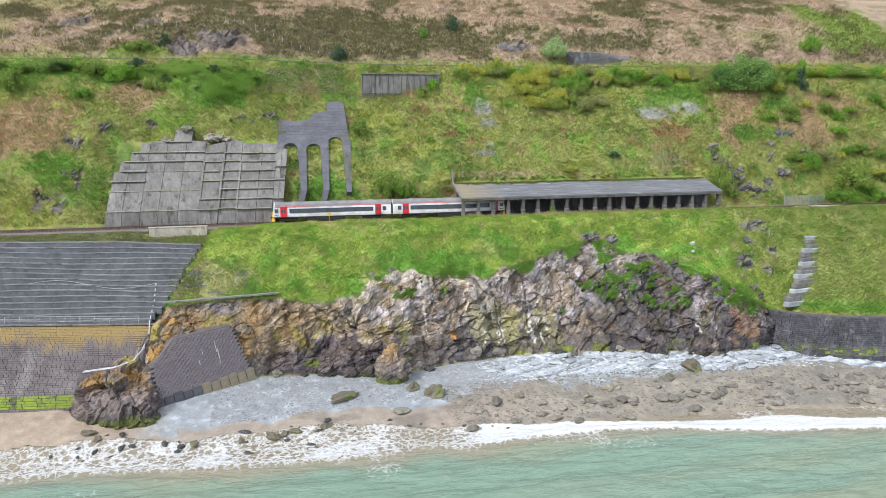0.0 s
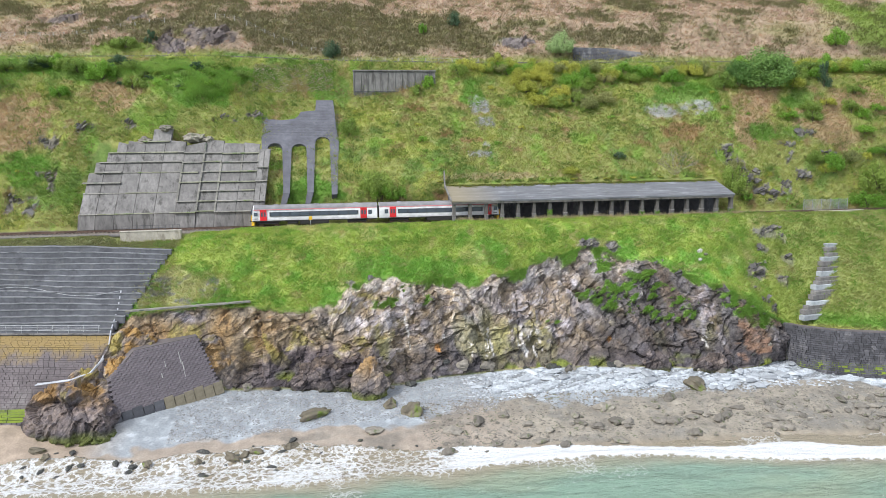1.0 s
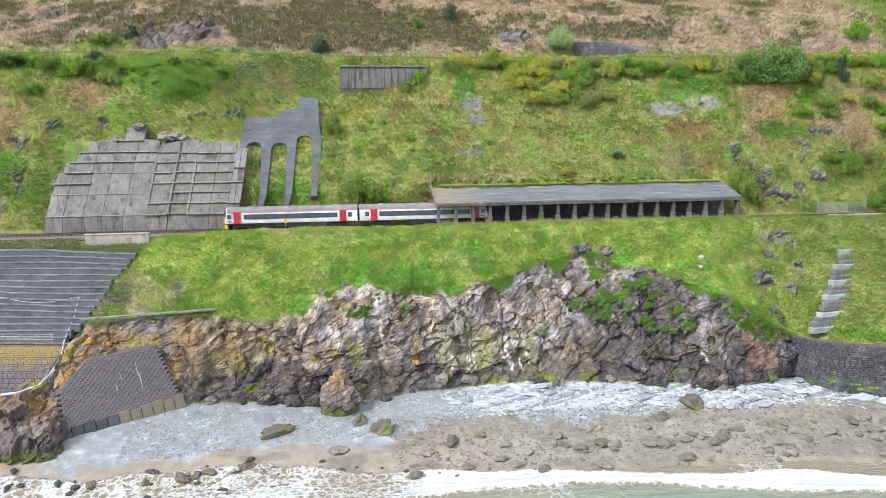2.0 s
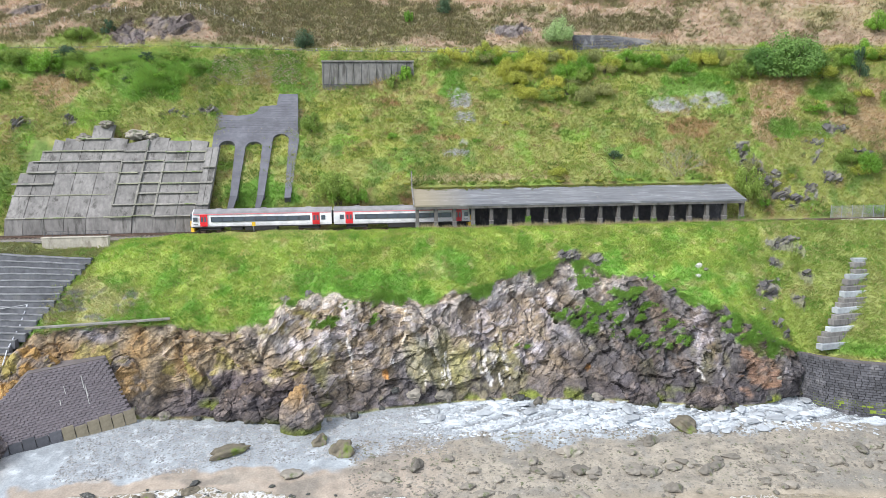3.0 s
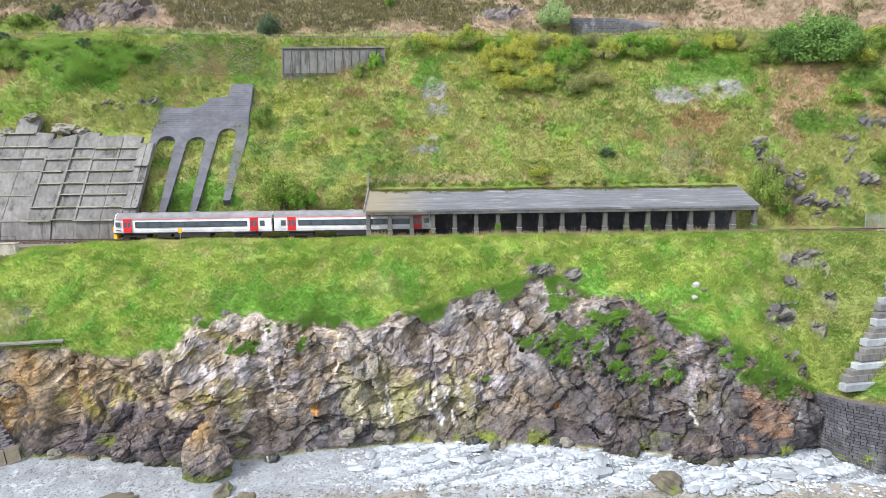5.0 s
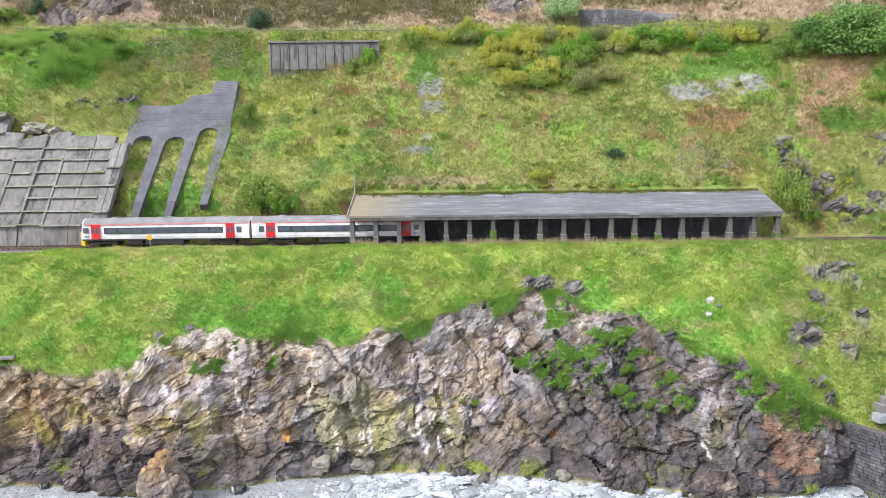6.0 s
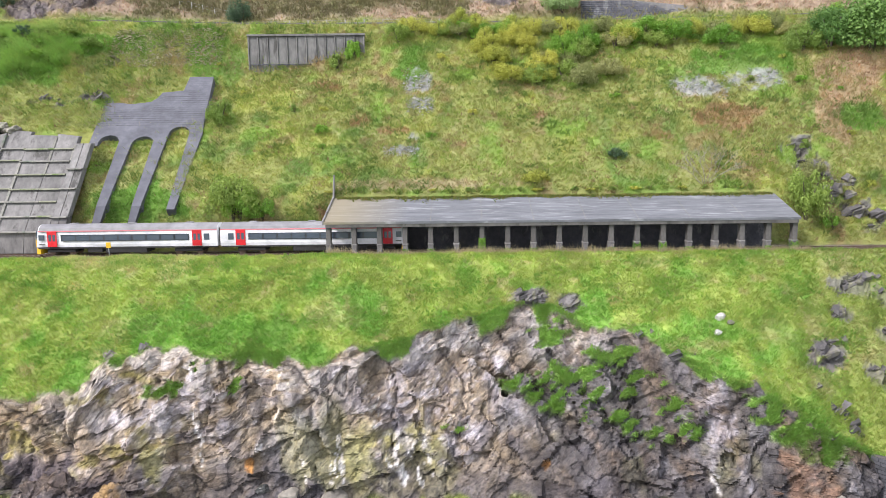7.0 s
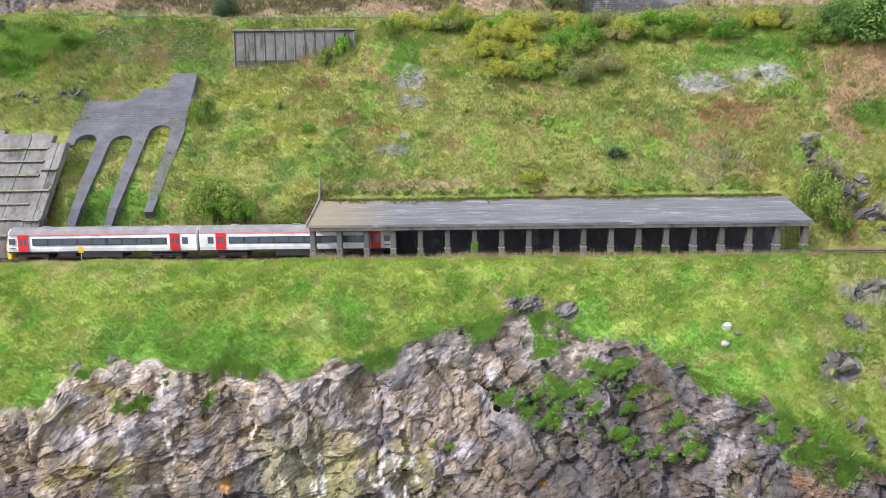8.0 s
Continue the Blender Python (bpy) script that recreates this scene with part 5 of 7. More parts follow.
outline = ([(-6.15, 10.2), (-5.0, 10.2)] + arch_line(-5.0, -2.3, 10.7, 10.8, 1.4) + arch_line(-0.6, 2.2, 10.3, 10.7, 1.35) + arch_line(4.0, 6.75, 12.3, 12.4, 1.35)
           + [(8.5, 12.4), (8.3, 16.6), (8.4, 20.4), (8.4, 24.2), (5.0, 24.2), (4.6, 21.2), (1.7, 20.8), (1.2, 19.6), (0.5, 18.9), (-0.8, 18.6), (-2.4, 18.4), (-3.6, 18.7), (-4.6, 18.6), (-5.0, 19.6), (-5.8, 20.0)])
part("spandrel_wall", lean_slab(outline, 1.3, -1.3), BLUE_BRICK, arched, "coursed masonry above the arches")
# tall piers: down the slope, then steeper at the foot
for top_l, top_r, low_l, low_r, foot_x, foot_z in (((-2.3, 10.8), (-0.6, 10.3), (-2.65, -0.6), (-1.5, -0.6), -3.75, 27.0), ((2.2, 10.7), (4.0, 12.3), (1.65, -0.6), (2.75, -0.6), 1.1, 28.7), ((6.75, 12.4), (8.5, 12.4), (6.0, -1.3), (7.0, -1.3), 6.0, 30.6)):
    bm = lean_slab([low_l, low_r, top_r, top_l], 1.3, -1.3)
    lo = [Vector((x_, 0, 0)) + SLOPE * s_ for x_, s_ in (low_l, low_r)]
    drop = lo[0].z - (foot_z - 31.6)
    if drop > 0.4:
        ends = [Vector((foot_x, lo[0].y - 0.1 - 0.16 * drop, foot_z - 31.6)), Vector((foot_x + 0.85, lo[0].y - 0.1 - 0.16 * drop, foot_z - 31.6))]
        deep = Vector((0, 1.2, 0))
        vs_ = [bm.verts.new(p_) for p_ in (lo[0], lo[1], ends[1], ends[0])] + [bm.verts.new(p_ + deep) for p_ in (lo[0], lo[1], ends[1], ends[0])]
        for q_ in ((0, 1, 2, 3), (7, 6, 5, 4), (0, 4, 5, 1), (1, 5, 6, 2), (2, 6, 7, 3), (3, 7, 4, 0)):
            bm.faces.new([vs_[k_] for k_ in q_])
        bmesh.ops.recalc_face_normals(bm, faces=bm.faces)
    part("pier", bm, BLUE_BRICK, arched, "tall sloping pier")
for k in range(24):
    s = 12.7 + k * 0.45
    lo, hi = (-6.0, 8.7) if s < 17.6 else ((0.9, 9.2) if s < 20 else (5.2, 8.1))
    if 13.9 < s < 23.4:
        part("course_joint", lean_slab([(lo + 0.1, s), (hi - 0.05, s), (hi - 0.05, s + 0.05), (lo + 0.1, s + 0.05)], 0.012, 0.0), SLATE, arched)

# ---- concrete wall below the road ----
road_wall = empty("road_retaining_wall", (-16.3, 28.6, 49), "grey concrete panel retaining wall holding up the road", "retaining wall")
road_wall.rotation_euler = (0, 0, math.atan2(0.9, 17.2))
part("wall_face", boxed(0, 17.3, 0.15, 0.8, -0.6, 5.45, 0.03), CONCRETE, road_wall)
part("coping", boxed(-0.1, 17.4, -0.2, 0.9, 5.45, 5.75, 0.03), CONCRETE, road_wall)
for i in range(13):
    part("rib", boxed(i * 1.43 - 0.09 + 0.05, i * 1.43 + 0.09 + 0.05, -0.08, 0.16, -0.6, 5.44, 0.02), CONCRETE, road_wall)
for i in range(12):
    for j, (a, b) in enumerate(((-0.6, 1.3), (1.36, 5.3))):
        part("panel", boxed(i * 1.43 + 0.2, i * 1.43 + 1.34, 0.05, 0.15, a, b, 0.015), CONCRETE, road_wall)
part("walkway_rail", boxed(0.2, 9.3, -0.28, -0.1, 1.27, 1.4, 0.02), SLATE, road_wall)

# ---- stepped terrace and sea wall west of the cliff ----
terrace = empty("stepped_terrace", (-70, -14, 18), "dark grey stepped stone terrace below the railway", "terrace")
rng = random.Random(8)
COURSES = 15
for i in range(COURSES):
    t0, t1 = i / COURSES, (i + 1) / COURSES
    z0, z1 = 13.35 + 10.6 * t0, 13.35 + 10.6 * t1
    y0, y1 = -20.7 + 13.0 * t0, -20.7 + 13.0 * t1
    xr = -53.6 + 6.2 * t0 + rng.uniform(-0.3, 0.3)
    bm = bmesh.new()
    lip = bmesh.new()
    xs = np.arange(-110, xr, 1.3).tolist() + [xr]
    prev, prev_l = None, None
    for x in xs:
        wob = 0.13 * math.sin(x * 0.21 + i * 0.6) + rng.uniform(-0.05, 0.05)
        sag = rng.uniform(-0.06, 0.06)
        ring = [bm.verts.new((x + 70, y + 14, z - 18)) for y, z in ((y0 + sag, z0 - 0.25), (y0 + 0.16 + sag, z1 - 0.02 + wob), (y1 + 0.35, z1 + 0.02 + wob), (y1 + 0.4, z0 - 0.3))]
        ring_l = [lip.verts.new((x + 70, y + 14, z - 18)) for y, z in ((y0 + 0.08 + sag, z1 - 0.08 + wob), (y0 + 0.08 + sag, z1 + 0.05 + wob), (y0 + 0.42 + sag, z1 + 0.06 + wob), (y0 + 0.42 + sag, z1 - 0.06 + wob))]
        for p, r, mesh in ((prev, ring, bm), (prev_l, ring_l, lip)):
            if p:
                for k in range(4):
                    mesh.faces.new((p[k], p[(k + 1) % 4], r[(k + 1) % 4], r[k]))
            else:
                mesh.faces.new(r)
        prev, prev_l = ring, ring_l
    bm.faces.new(prev[::-1])
    lip.faces.new(prev_l[::-1])
    course = part("course", bm, TERRACE, terrace)
    part("course_lip", lip, LIP, course, "pale worn edge of the step")

SEA_PROFILE = ((-28.4, 1.2), (-27.4, 3.8), (-26.0, 6.8), (-24.6, 9.6), (-22.9, 12.0), (-20.75, 13.3))
sea_wall = empty("sea_wall", (-75, -25, 2), "tall curved sea wall of weathered stone blocks", "sea wall")
part("core", prism([(y + 25.35, z - 2.1) for y, z in SEA_PROFILE] + [(-17 + 25, 11.0), (-17 + 25, -1)], -40, 22.5), WALL_JOINT, sea_wall)
prof = np.array(SEA_PROFILE)
arc = np.concatenate([[0], np.cumsum(np.linalg.norm(np.diff(prof, axis=0), axis=1))])


def wall_blocks(point, length, arc_len, course, width, name, material, parent, label, second=None, seed=1, depth=0.1):
    """Courses of single blocks over a surface point(u, v) -> place; joined, as they are many and small."""
    r = random.Random(seed)
    verts, faces, which = [], [], []
    rows_ = int(arc_len / course)
    for i in range(rows_):
        chance = 0.0 if second is None else min(max((i * course - second[1]) / (second[2] - second[1]), 0.0), 1.0)
        u = -r.uniform(0, width)
        while u < length:
            w = width * r.uniform(0.75, 1.3)
            a, b = max(u, 0), min(u + w, length)
            if b - a > 0.1:
                g = 0.018
                v0, v1 = i * course + g, (i + 1) * course - g
                p = [Vector(point(q, s)) for q, s in ((a + g, v0), (b - g, v0), (b - g, v1), (a + g, v1))]
                n = (p[1] - p[0]).cross(p[3] - p[0]).normalized() * (depth * r.uniform(0.7, 1.3))
                k = len(verts)
                inset = [(x - sum(p, Vector()) / 4) * 0.03 for x in p]
                verts += [tuple(x) for x in p] + [tuple(x + n - d) for x, d in zip(p, inset)]
                which += [1 if r.random() < chance else 0] * 5
                faces += [(k + 4, k + 5, k + 6, k + 7), (k, k + 1, k + 5, k + 4), (k + 1, k + 2, k + 6, k + 5), (k + 2, k + 3, k + 7, k + 6), (k + 3, k, k + 4, k + 7)]
            u += w
    me = bpy.data.meshes.new(name)
    me.from_pydata(verts, [], faces)
    me.materials.append(material)
    if second:
        me.materials.append(second[0])
        me.polygons.foreach_set("material_index", which)
    ob = new(name, me)
    ob.parent = parent
    return tagged(ob, label, kind="stuff")


def sea_point(u, v):
    return (-40 + u, float(np.interp(v, arc, prof[:, 0])) + 25.3, float(np.interp(v, arc, prof[:, 1])) - 2)


def algae_point(u, v):
    p = sea_point(u, v + 1.9)
    return (p[0], p[1] - 0.06, p[2])


wall_blocks(sea_point, 62.3, arc[-1], 0.32, 0.7, "blocks", SEAWALL, sea_wall, "courses of purple-brown stone blocks, ochre lichen above", seed=3, depth=0.06)
wall_blocks(algae_point, 52, 1.8, 0.36, 1.9, "algae_band", ALGAE, sea_wall, "bright green algae along the tide line", seed=4, depth=0.08)
part("coping", boxed(-40, 21.8, -20.95 + 25, -20.2 + 25, 13.3 - 2, 13.5 - 2, 0.03), CONCRETE, sea_wall)

RAKE = Matrix.Translation((-50, 0, 0)) @ Matrix.Rotation(math.atan(0.05), 4, "Y") @ Matrix.Translation((50, 0, 0))
railing = empty("railing", (-75, -20.6, 13.5), "grey steel railing along the top of the sea wall", "railing")
for i in range(29):
    part("post", tube([(-38 + 2.05 * i, 0, 0), (-38 + 2.05 * i, 0, 1.15)], 0.045), GALV, railing)
for z in (0.4, 0.78, 1.13):
    part("rail", tube([(-38, 0, z), (19.6, 0, z)], 0.035), GALV, railing)
cable = [(-53.2, -14.1, 18.95), (-53.1, -17.2, 16.4), (-53.3, -20.6, 14.0), (-53.1, -23.0, 11.9), (-53.7, -24.0, 10.7), (-54.7, -25.6, 9.6), (-57.0, -26.9, 9.1), (-61.1, -27.4, 8.9)]
for raked in (terrace, sea_wall, railing):
    raked.matrix_basis = RAKE @ Matrix.Translation(raked.location)
for drop in (0.0, 0.45):
    tagged(part("pipe", tube([(x - 0.3 * drop, y - drop, z) for x, y, z in cable[0 if drop == 0 else 3:]], 0.1), PIPE), "pale plastic pipe running down the end of the sea wall", "pipe", "pipes on the sea wall")
tagged(part("cable", tube([(-72 + i, -15.2 + 0.6 * math.sin(i * 0.35), 18.4 + 0.05 * (22 - i) + 0.5 * math.sin(i * 0.35)) for i in range(20)], 0.04), GALV), "loose pale cable lying over the terrace", "cable")

# ---- block-faced apron against the rock ----
apron = empty("block_apron", (-45, -23, 3), "sloping apron wall of dark stone blocks at the cliff foot", "sea wall")
BL, BR, TR, TL = Vector((-51.6, -28.5, 2.2)), Vector((-38.1, -19.9, 3.6)), Vector((-41.4, -20.0, 12.4)), Vector((-52.6, -26.2, 11.7))
origin = Vector((-45, -23, 3))


def apron_point(u, v):
    return BL.lerp(BR, u).lerp(TL.lerp(TR, u), v) - origin


bm = bmesh.new()
f = [bm.verts.new(apron_point(u, v) + Vector((-0.22, 0.4, 0))) for u, v in ((0, -0.1), (1, -0.1), (1, 1), (0.3, 1), (0.0, 0.66))]
back = Vector((-1.5, 3.5, 0))
g = [bm.verts.new(v.co + back) for v in f]
bm.faces.new(f)
bm.faces.new(g[::-1])
for i in range(5):
    bm.faces.new((f[i], g[i], g[(i + 1) % 5], f[(i + 1) % 5]))
bmesh.ops.recalc_face_normals(bm, faces=bm.faces)
part("core", bm, WALL_JOINT, apron)
brick = boxed(-0.5, 0.5, -0.06, 0.6, -0.5, 0.5, 0.02)
brick_me = bpy.data.meshes.new("block")
brick.to_mesh(brick_me)
brick.free()
brick_me.materials.append(APRON)
facing = (BR - BL).normalized()
up_ = ((TL - BL) + (TR - BR)).normalized()
out_n = facing.cross(up_).normalized()
basis = Matrix((facing, -out_n, up_)).transposed().to_4x4()
rng = random.Random(12)
NROW = 30
for j in range(5, NROW):
    v = (j + 0.5) / NROW
    row_len = (BR - BL).length * (1 - v) + (TR - TL).length * v
    n = 19
    for i in range(n):
        u = (i + 0.5 + (0.5 if j % 2 else 0)) / n
        # the upper corner is cut away by the rock
        if u > 0.985 or u < 0.29 * (v - 0.68) / 0.32:
            continue
        p = apron_point(u, v)
        again("block", brick_me, apron, Matrix.Translation(p + out_n * rng.uniform(-0.015, 0.015)) @ basis @ Matrix.Diagonal((row_len / n - 0.03, 1, (8.9 + 0.8 * (1 - u)) / NROW - 0.03, 1)))
for i in range(11):
    a, b = apron_point(i / 11, 0.0), apron_point((i + 0.94) / 11, 0.0)
    bm = bmesh.new()
    block(bm, 0, (b - a).length, -0.12, 0.1, 0, 1.75 + 0.16 * (i % 3), 0.03)
    ob = part("toe_slab", bm, TOE_STONE if i > 4 else SLATE, apron)
    ob.matrix_basis = Matrix.Translation(a) @ basis
for du, v0, tall, wide in ((0.72, 0.74, 0.9, 0.05), (0.725, 0.62, 0.7, 0.07), (0.715, 0.5, 0.6, 0.04), (0.56, 0.7, 0.5, 0.04), (0.5, 0.55, 0.35, 0.06)):
    part("white_streak", boxed(-wide, wide, -0.012, 0.012, -tall, tall), WHITE_ROCK, apron, "white streak down the blocks").matrix_basis = Matrix.Translation(apron_point(du, v0) + out_n * 0.1) @ basis
tagged(part("ledge_coping", prism(((-0.3, -0.12), (-0.3, 0.08), (0.45, 0.1), (0.45, -0.15)), 0, 17.6), LEDGE_CONCRETE), "pale concrete kerb along the ledge over the rock", "kerb").matrix_basis = Matrix.Translation((-51.5, -19.3, 16.5)) @ Matrix.Rotation(math.atan2(3.1, 17.4), 4, "Z")

# ---- concrete parapet below the train ----
parapet = empty("bridge_parapet", (-51.3, -2.0, 24.2), "pale concrete parapet with a steel handrail beside the track", "parapet")
part("wall", boxed(-4.8, 4.8, -0.35, 0.45, -0.6, 1.75, 0.05), PALE_CONCRETE, parapet)
part("coping", boxed(-4.9, 4.9, -0.42, 0.52, 1.75, 1.93, 0.03), PALE_CONCRETE, parapet)
for i in range(9):
    part("post", tube([(-4.6 + 1.15 * i, 0.3, 1.9), (-4.6 + 1.15 * i, 0.3, 2.75)], 0.035), SLATE, parapet)
for z in (2.3, 2.72):
    part("handrail", tube([(-4.6, 0.3, z), (4.6, 0.3, z)], 0.03), SLATE, parapet)
part("cable_trough", boxed(-60, -5, 0.4, 0.8, 1.0, 1.35, 0.03), CONCRETE, parapet)

# ---- stairs and sea wall east of the cliff ----
stairs = empty("concrete_steps", (66.5, -10.2, 20.9), "broad weathered concrete steps down the grass bank", "steps")
for i in range(16):
    x, z = 66.6 - 0.58 * i, 20.7 - 0.69 * i
    p = on_bank(x, z) - Vector((66.5, -10.2, 20.9))
    w = 1.1 if i < 3 else (1.5 + 0.09 * i)
    part("step", boxed(-w, w, -0.62, 0.5, -0.4, 0.42, 0.04), CONCRETE if i % 3 else PALE_SLAB, stairs).matrix_basis = Matrix.Translation(p) @ pose(0, 0, 0, 0, 0, 12)

east = empty("sea_wall", (62, -24, 2), "dark stone sea wall below a grass bank", "sea wall")
EAST = ((52.6, -16.0), (53.4, -19.2), (55.2, -22.2), (58.5, -24.9), (63, -27.0), (69, -28.9), (85, -32.6), (140, -35))
ep = np.array(EAST)
earc = np.concatenate([[0], np.cumsum(np.linalg.norm(np.diff(ep, axis=0), axis=1))])


def east_point(u, v, back=0.0):
    x, y = float(np.interp(u, earc, ep[:, 0])), float(np.interp(u, earc, ep[:, 1]))
    return (x - 62, y + 24 + 0.16 * v + back, v - 1.0)


bm = bmesh.new()
prev = None
for u in np.linspace(0, earc[-1], 60):
    ring = [bm.verts.new(east_point(u, v, q)) for v, q in ((0, 0.1), (8.25, 0.1), (8.25, 1.2), (0, 1.2))]
    if prev:
        for k in range(4):
            bm.faces.new((prev[k], prev[(k + 1) % 4], ring[(k + 1) % 4], ring[k]))
    prev = ring
bmesh.ops.recalc_face_normals(bm, faces=bm.faces)
part("core", bm, WALL_JOINT, east)
wall_blocks(east_point, 50, 8.3, 0.34, 0.75, "blocks", EAST_STONE, east, "rough courses of dark stone blocks", seed=21, depth=0.16)
wall_blocks(lambda u, v: (lambda p: (p[0], p[1] - 0.05, p[2]))(east_point(u + 5, v + 1.6)), 45, 1.5, 0.5, 2.6, "algae_band", ALGAE, east, "green algae along the tide line", seed=22)

# ---- rocks and boulders ----
BOULDER_ME = [stone_mesh("boulder", 40 + i, (1.0, 0.8, 0.62), BOULDER, 0.3, 3) for i in range(6)]
MOSSY_ME = [stone_mesh("boulder", 50 + i, (1.0, 0.8, 0.7), MOSSY, 0.35, 4) for i in range(4)]
DARK_ME = [stone_mesh("dark_boulder", 60 + i, (1.0, 0.75, 0.5), WET_ROCK, 0.3, 3) for i in range(3)]
PALE_ME = [stone_mesh("pale_slab", 80 + i, (1.0, 0.8, 0.3), PALE_SLAB, 0.2, 3) for i in range(4)]


def stone(name, me, x, y, s, label, group, turn=0.0, z=None, tip=(0, 0), sx=1.0, sz=1.0, sink=0.15):
    z = ground(x, y) if z is None else z
    ob = again(name, me, None, Matrix.Translation((x, y, z + s * sink)) @ Euler((tip[0], tip[1], turn)).to_matrix().to_4x4() @ Matrix.Diagonal((s * sx, s, s * sz, 1)))
    return tagged(ob, label, "rock", group)


stone("boulder", MOSSY_ME[0], -24.8, -27.6, 1.5, "long mossy boulder on the grey shingle", "beach boulders", 0.5, sx=1.9, sz=0.8)
stone("boulder", MOSSY_ME[1], -13.9, -25.6, 1.3, "round mossy boulder on the shingle", "beach boulders", 1.0)
stone("boulder", MOSSY_ME[2], -10.9, -28.4, 1.6, "brown angular boulder on the shingle", "beach boulders", 0.2, sz=1.2)
stone("boulder", MOSSY_ME[3], 33.6, -26.6, 2.2, "dark tilted slab of rock on the beach", "beach boulders", -0.4, tip=(0.1, 0.45), sz=0.7)
stone("boulder", BOULDER_ME[4], 27.4, -29.4, 1.3, "grey pointed boulder on the beach", "beach boulders", 0.7, sz=1.2)
stone("boulder", BOULDER_ME[5], 16.8, -30.8, 1.5, "flat brown boulder on the sand", "beach boulders", 0.0)
stone("boulder", BOULDER_ME[0], -16.8, -32.5, 1.4, "pale flat boulder on the wet sand", "beach boulders", 0.1, sz=0.6)
stone("boulder", BOULDER_ME[5], 25.4, -35.6, 1.3, "brown flat boulder at the edge of the surf", "beach boulders", 0.4, sz=0.7)
for x, y, s in ((48.8, -24.6, 1.7), (46.0, -25.6, 1.4), (44.2, -24.0, 1.1), (51.0, -24.3, 1.3), (42.5, -26.2, 1.0), (47.2, -23.4, 1.0)):
    stone("pale_slab", PALE_ME[int(x) % 4], x, y, s, "pale grey rock slab at the cliff foot", "pale slabs", x * 1.7)


def rock_mass(name, lumps_, seed, label, group, ochre=0.5, shade=1.0, least=0.0):
    """One craggy outcrop made of overlapping lumps (x, y, z, rx, ry, rz)."""
    vs, fs, k = [], [], 0
    for x, y, z, rx, ry, rz in lumps_:
        bm_ = bmesh.new()
        bmesh.ops.create_icosphere(bm_, subdivisions=6 if max(rx, rz) > 2 else 5, radius=1)
        p = np.array([v.co for v in bm_.verts])
        fs += [[v.index + k for v in f_.verts] for f_ in bm_.faces]
        k += len(p)
        bm_.free()
        narrow = 1.12 - 0.34 * np.clip(p[:, 2:3], -0.3, 1)
        q = p * np.array((rx, ry, rz)) * np.concatenate([narrow, narrow, narrow * 0 + 1], 1) + np.array((x, y, z))
        h = crags(q[:, 0] + seed, q[:, 1], q[:, 2])[0]
        r_ = min(rx, ry, rz)
        vs.append(q + p * (h * max(least, min(0.75, 0.26 * r_)))[:, None])
    v = np.concatenate(vs)
    _, v1, v2, v3, _, cl, ck = crags(v[:, 0] + seed, v[:, 1], v[:, 2])
    nm = fbm(v[:, 0], v[:, 1], v[:, 2], 2.5, 3, seed)
    col = np.zeros(v.shape) + np.array((0.26, 0.215, 0.17))
    col = mixc(col, (0.11, 0.1, 0.1), smooth(v2, 0.55, 0.9) * 0.8)
    col = mixc(col, (0.4, 0.34, 0.28), smooth(v3 + 0.4 * v2, 0.8, 1.2) * 0.7)
    # painted shade in the cracks between facets
    col = mixc(col, (0.06, 0.055, 0.055), ck * 0.6)
    col = mixc(col, (0.36, 0.22, 0.07), smooth(nm + 0.25 * v3, 0.0, 0.5) * smooth(v[:, 2], 5.0, 8.0) * ochre)
    col = mixc(col, (0.3, 0.25, 0.07), smooth(-nm, 0.2, 0.6) * smooth(v[:, 2], 6.5, 9.0) * ochre)
    col = mixc(col, (0.07, 0.066, 0.064), (1 - smooth(v[:, 2] + nm, 3.0, 5.0)) * 0.7)
    col = mixc(col, (0.14, 0.18, 0.02), (1 - smooth(v[:, 2] + nm, 2.2, 3.6)) * 0.7)
    col = col * np.array((shade, shade, shade * (1.0 if shade == 1 else 1.12)))
    me_ = bpy.data.meshes.new(name)
    me_.from_pydata(v.tolist(), [], fs)
    me_.attributes.new("tint", "FLOAT_COLOR", "POINT").data.foreach_set("color", np.concatenate([col, np.ones((len(v), 1))], 1).ravel().astype(np.float32))
    me_.materials.append(ROCK)
    return tagged(new(name, me_), label, "rock", group)


for k, lump in enumerate(((-56.0, -28.2, 4.2, 4.4, 3.6, 4.2), (-55.6, -25.0, 7.0, 3.2, 2.6, 2.6), (-52.6, -22.6, 9.4, 2.8, 2.4, 2.8), (-50.2, -20.6, 11.6, 3.0, 2.2, 2.6), (-59.4, -27.0, 4.4, 3.2, 3.0, 4.0), (-54.2, -30.0, 2.4, 3.2, 2.2, 2.6))):
    rock_mass("rock_outcrop", (lump,), 7, "ochre lichen-covered rock outcrop between the sea walls", "rock outcrop", 0.9, 0.8 if lump[2] < 5 else 1.0, 0.6)
rock_mass("rock_shelf", ((-40.2, -18.0, 8.6, 2.4, 1.5, 3.4),), 23, "brown rock shelf beside the block apron", "rock stacks", 0.7)
rock_mass("rock_pinnacle", ((-16.6, -21.8, 4.1, 2.6, 1.8, 4.8),), 3, "tall ochre rock pinnacle standing at the cliff foot", "rock stacks", 0.7)
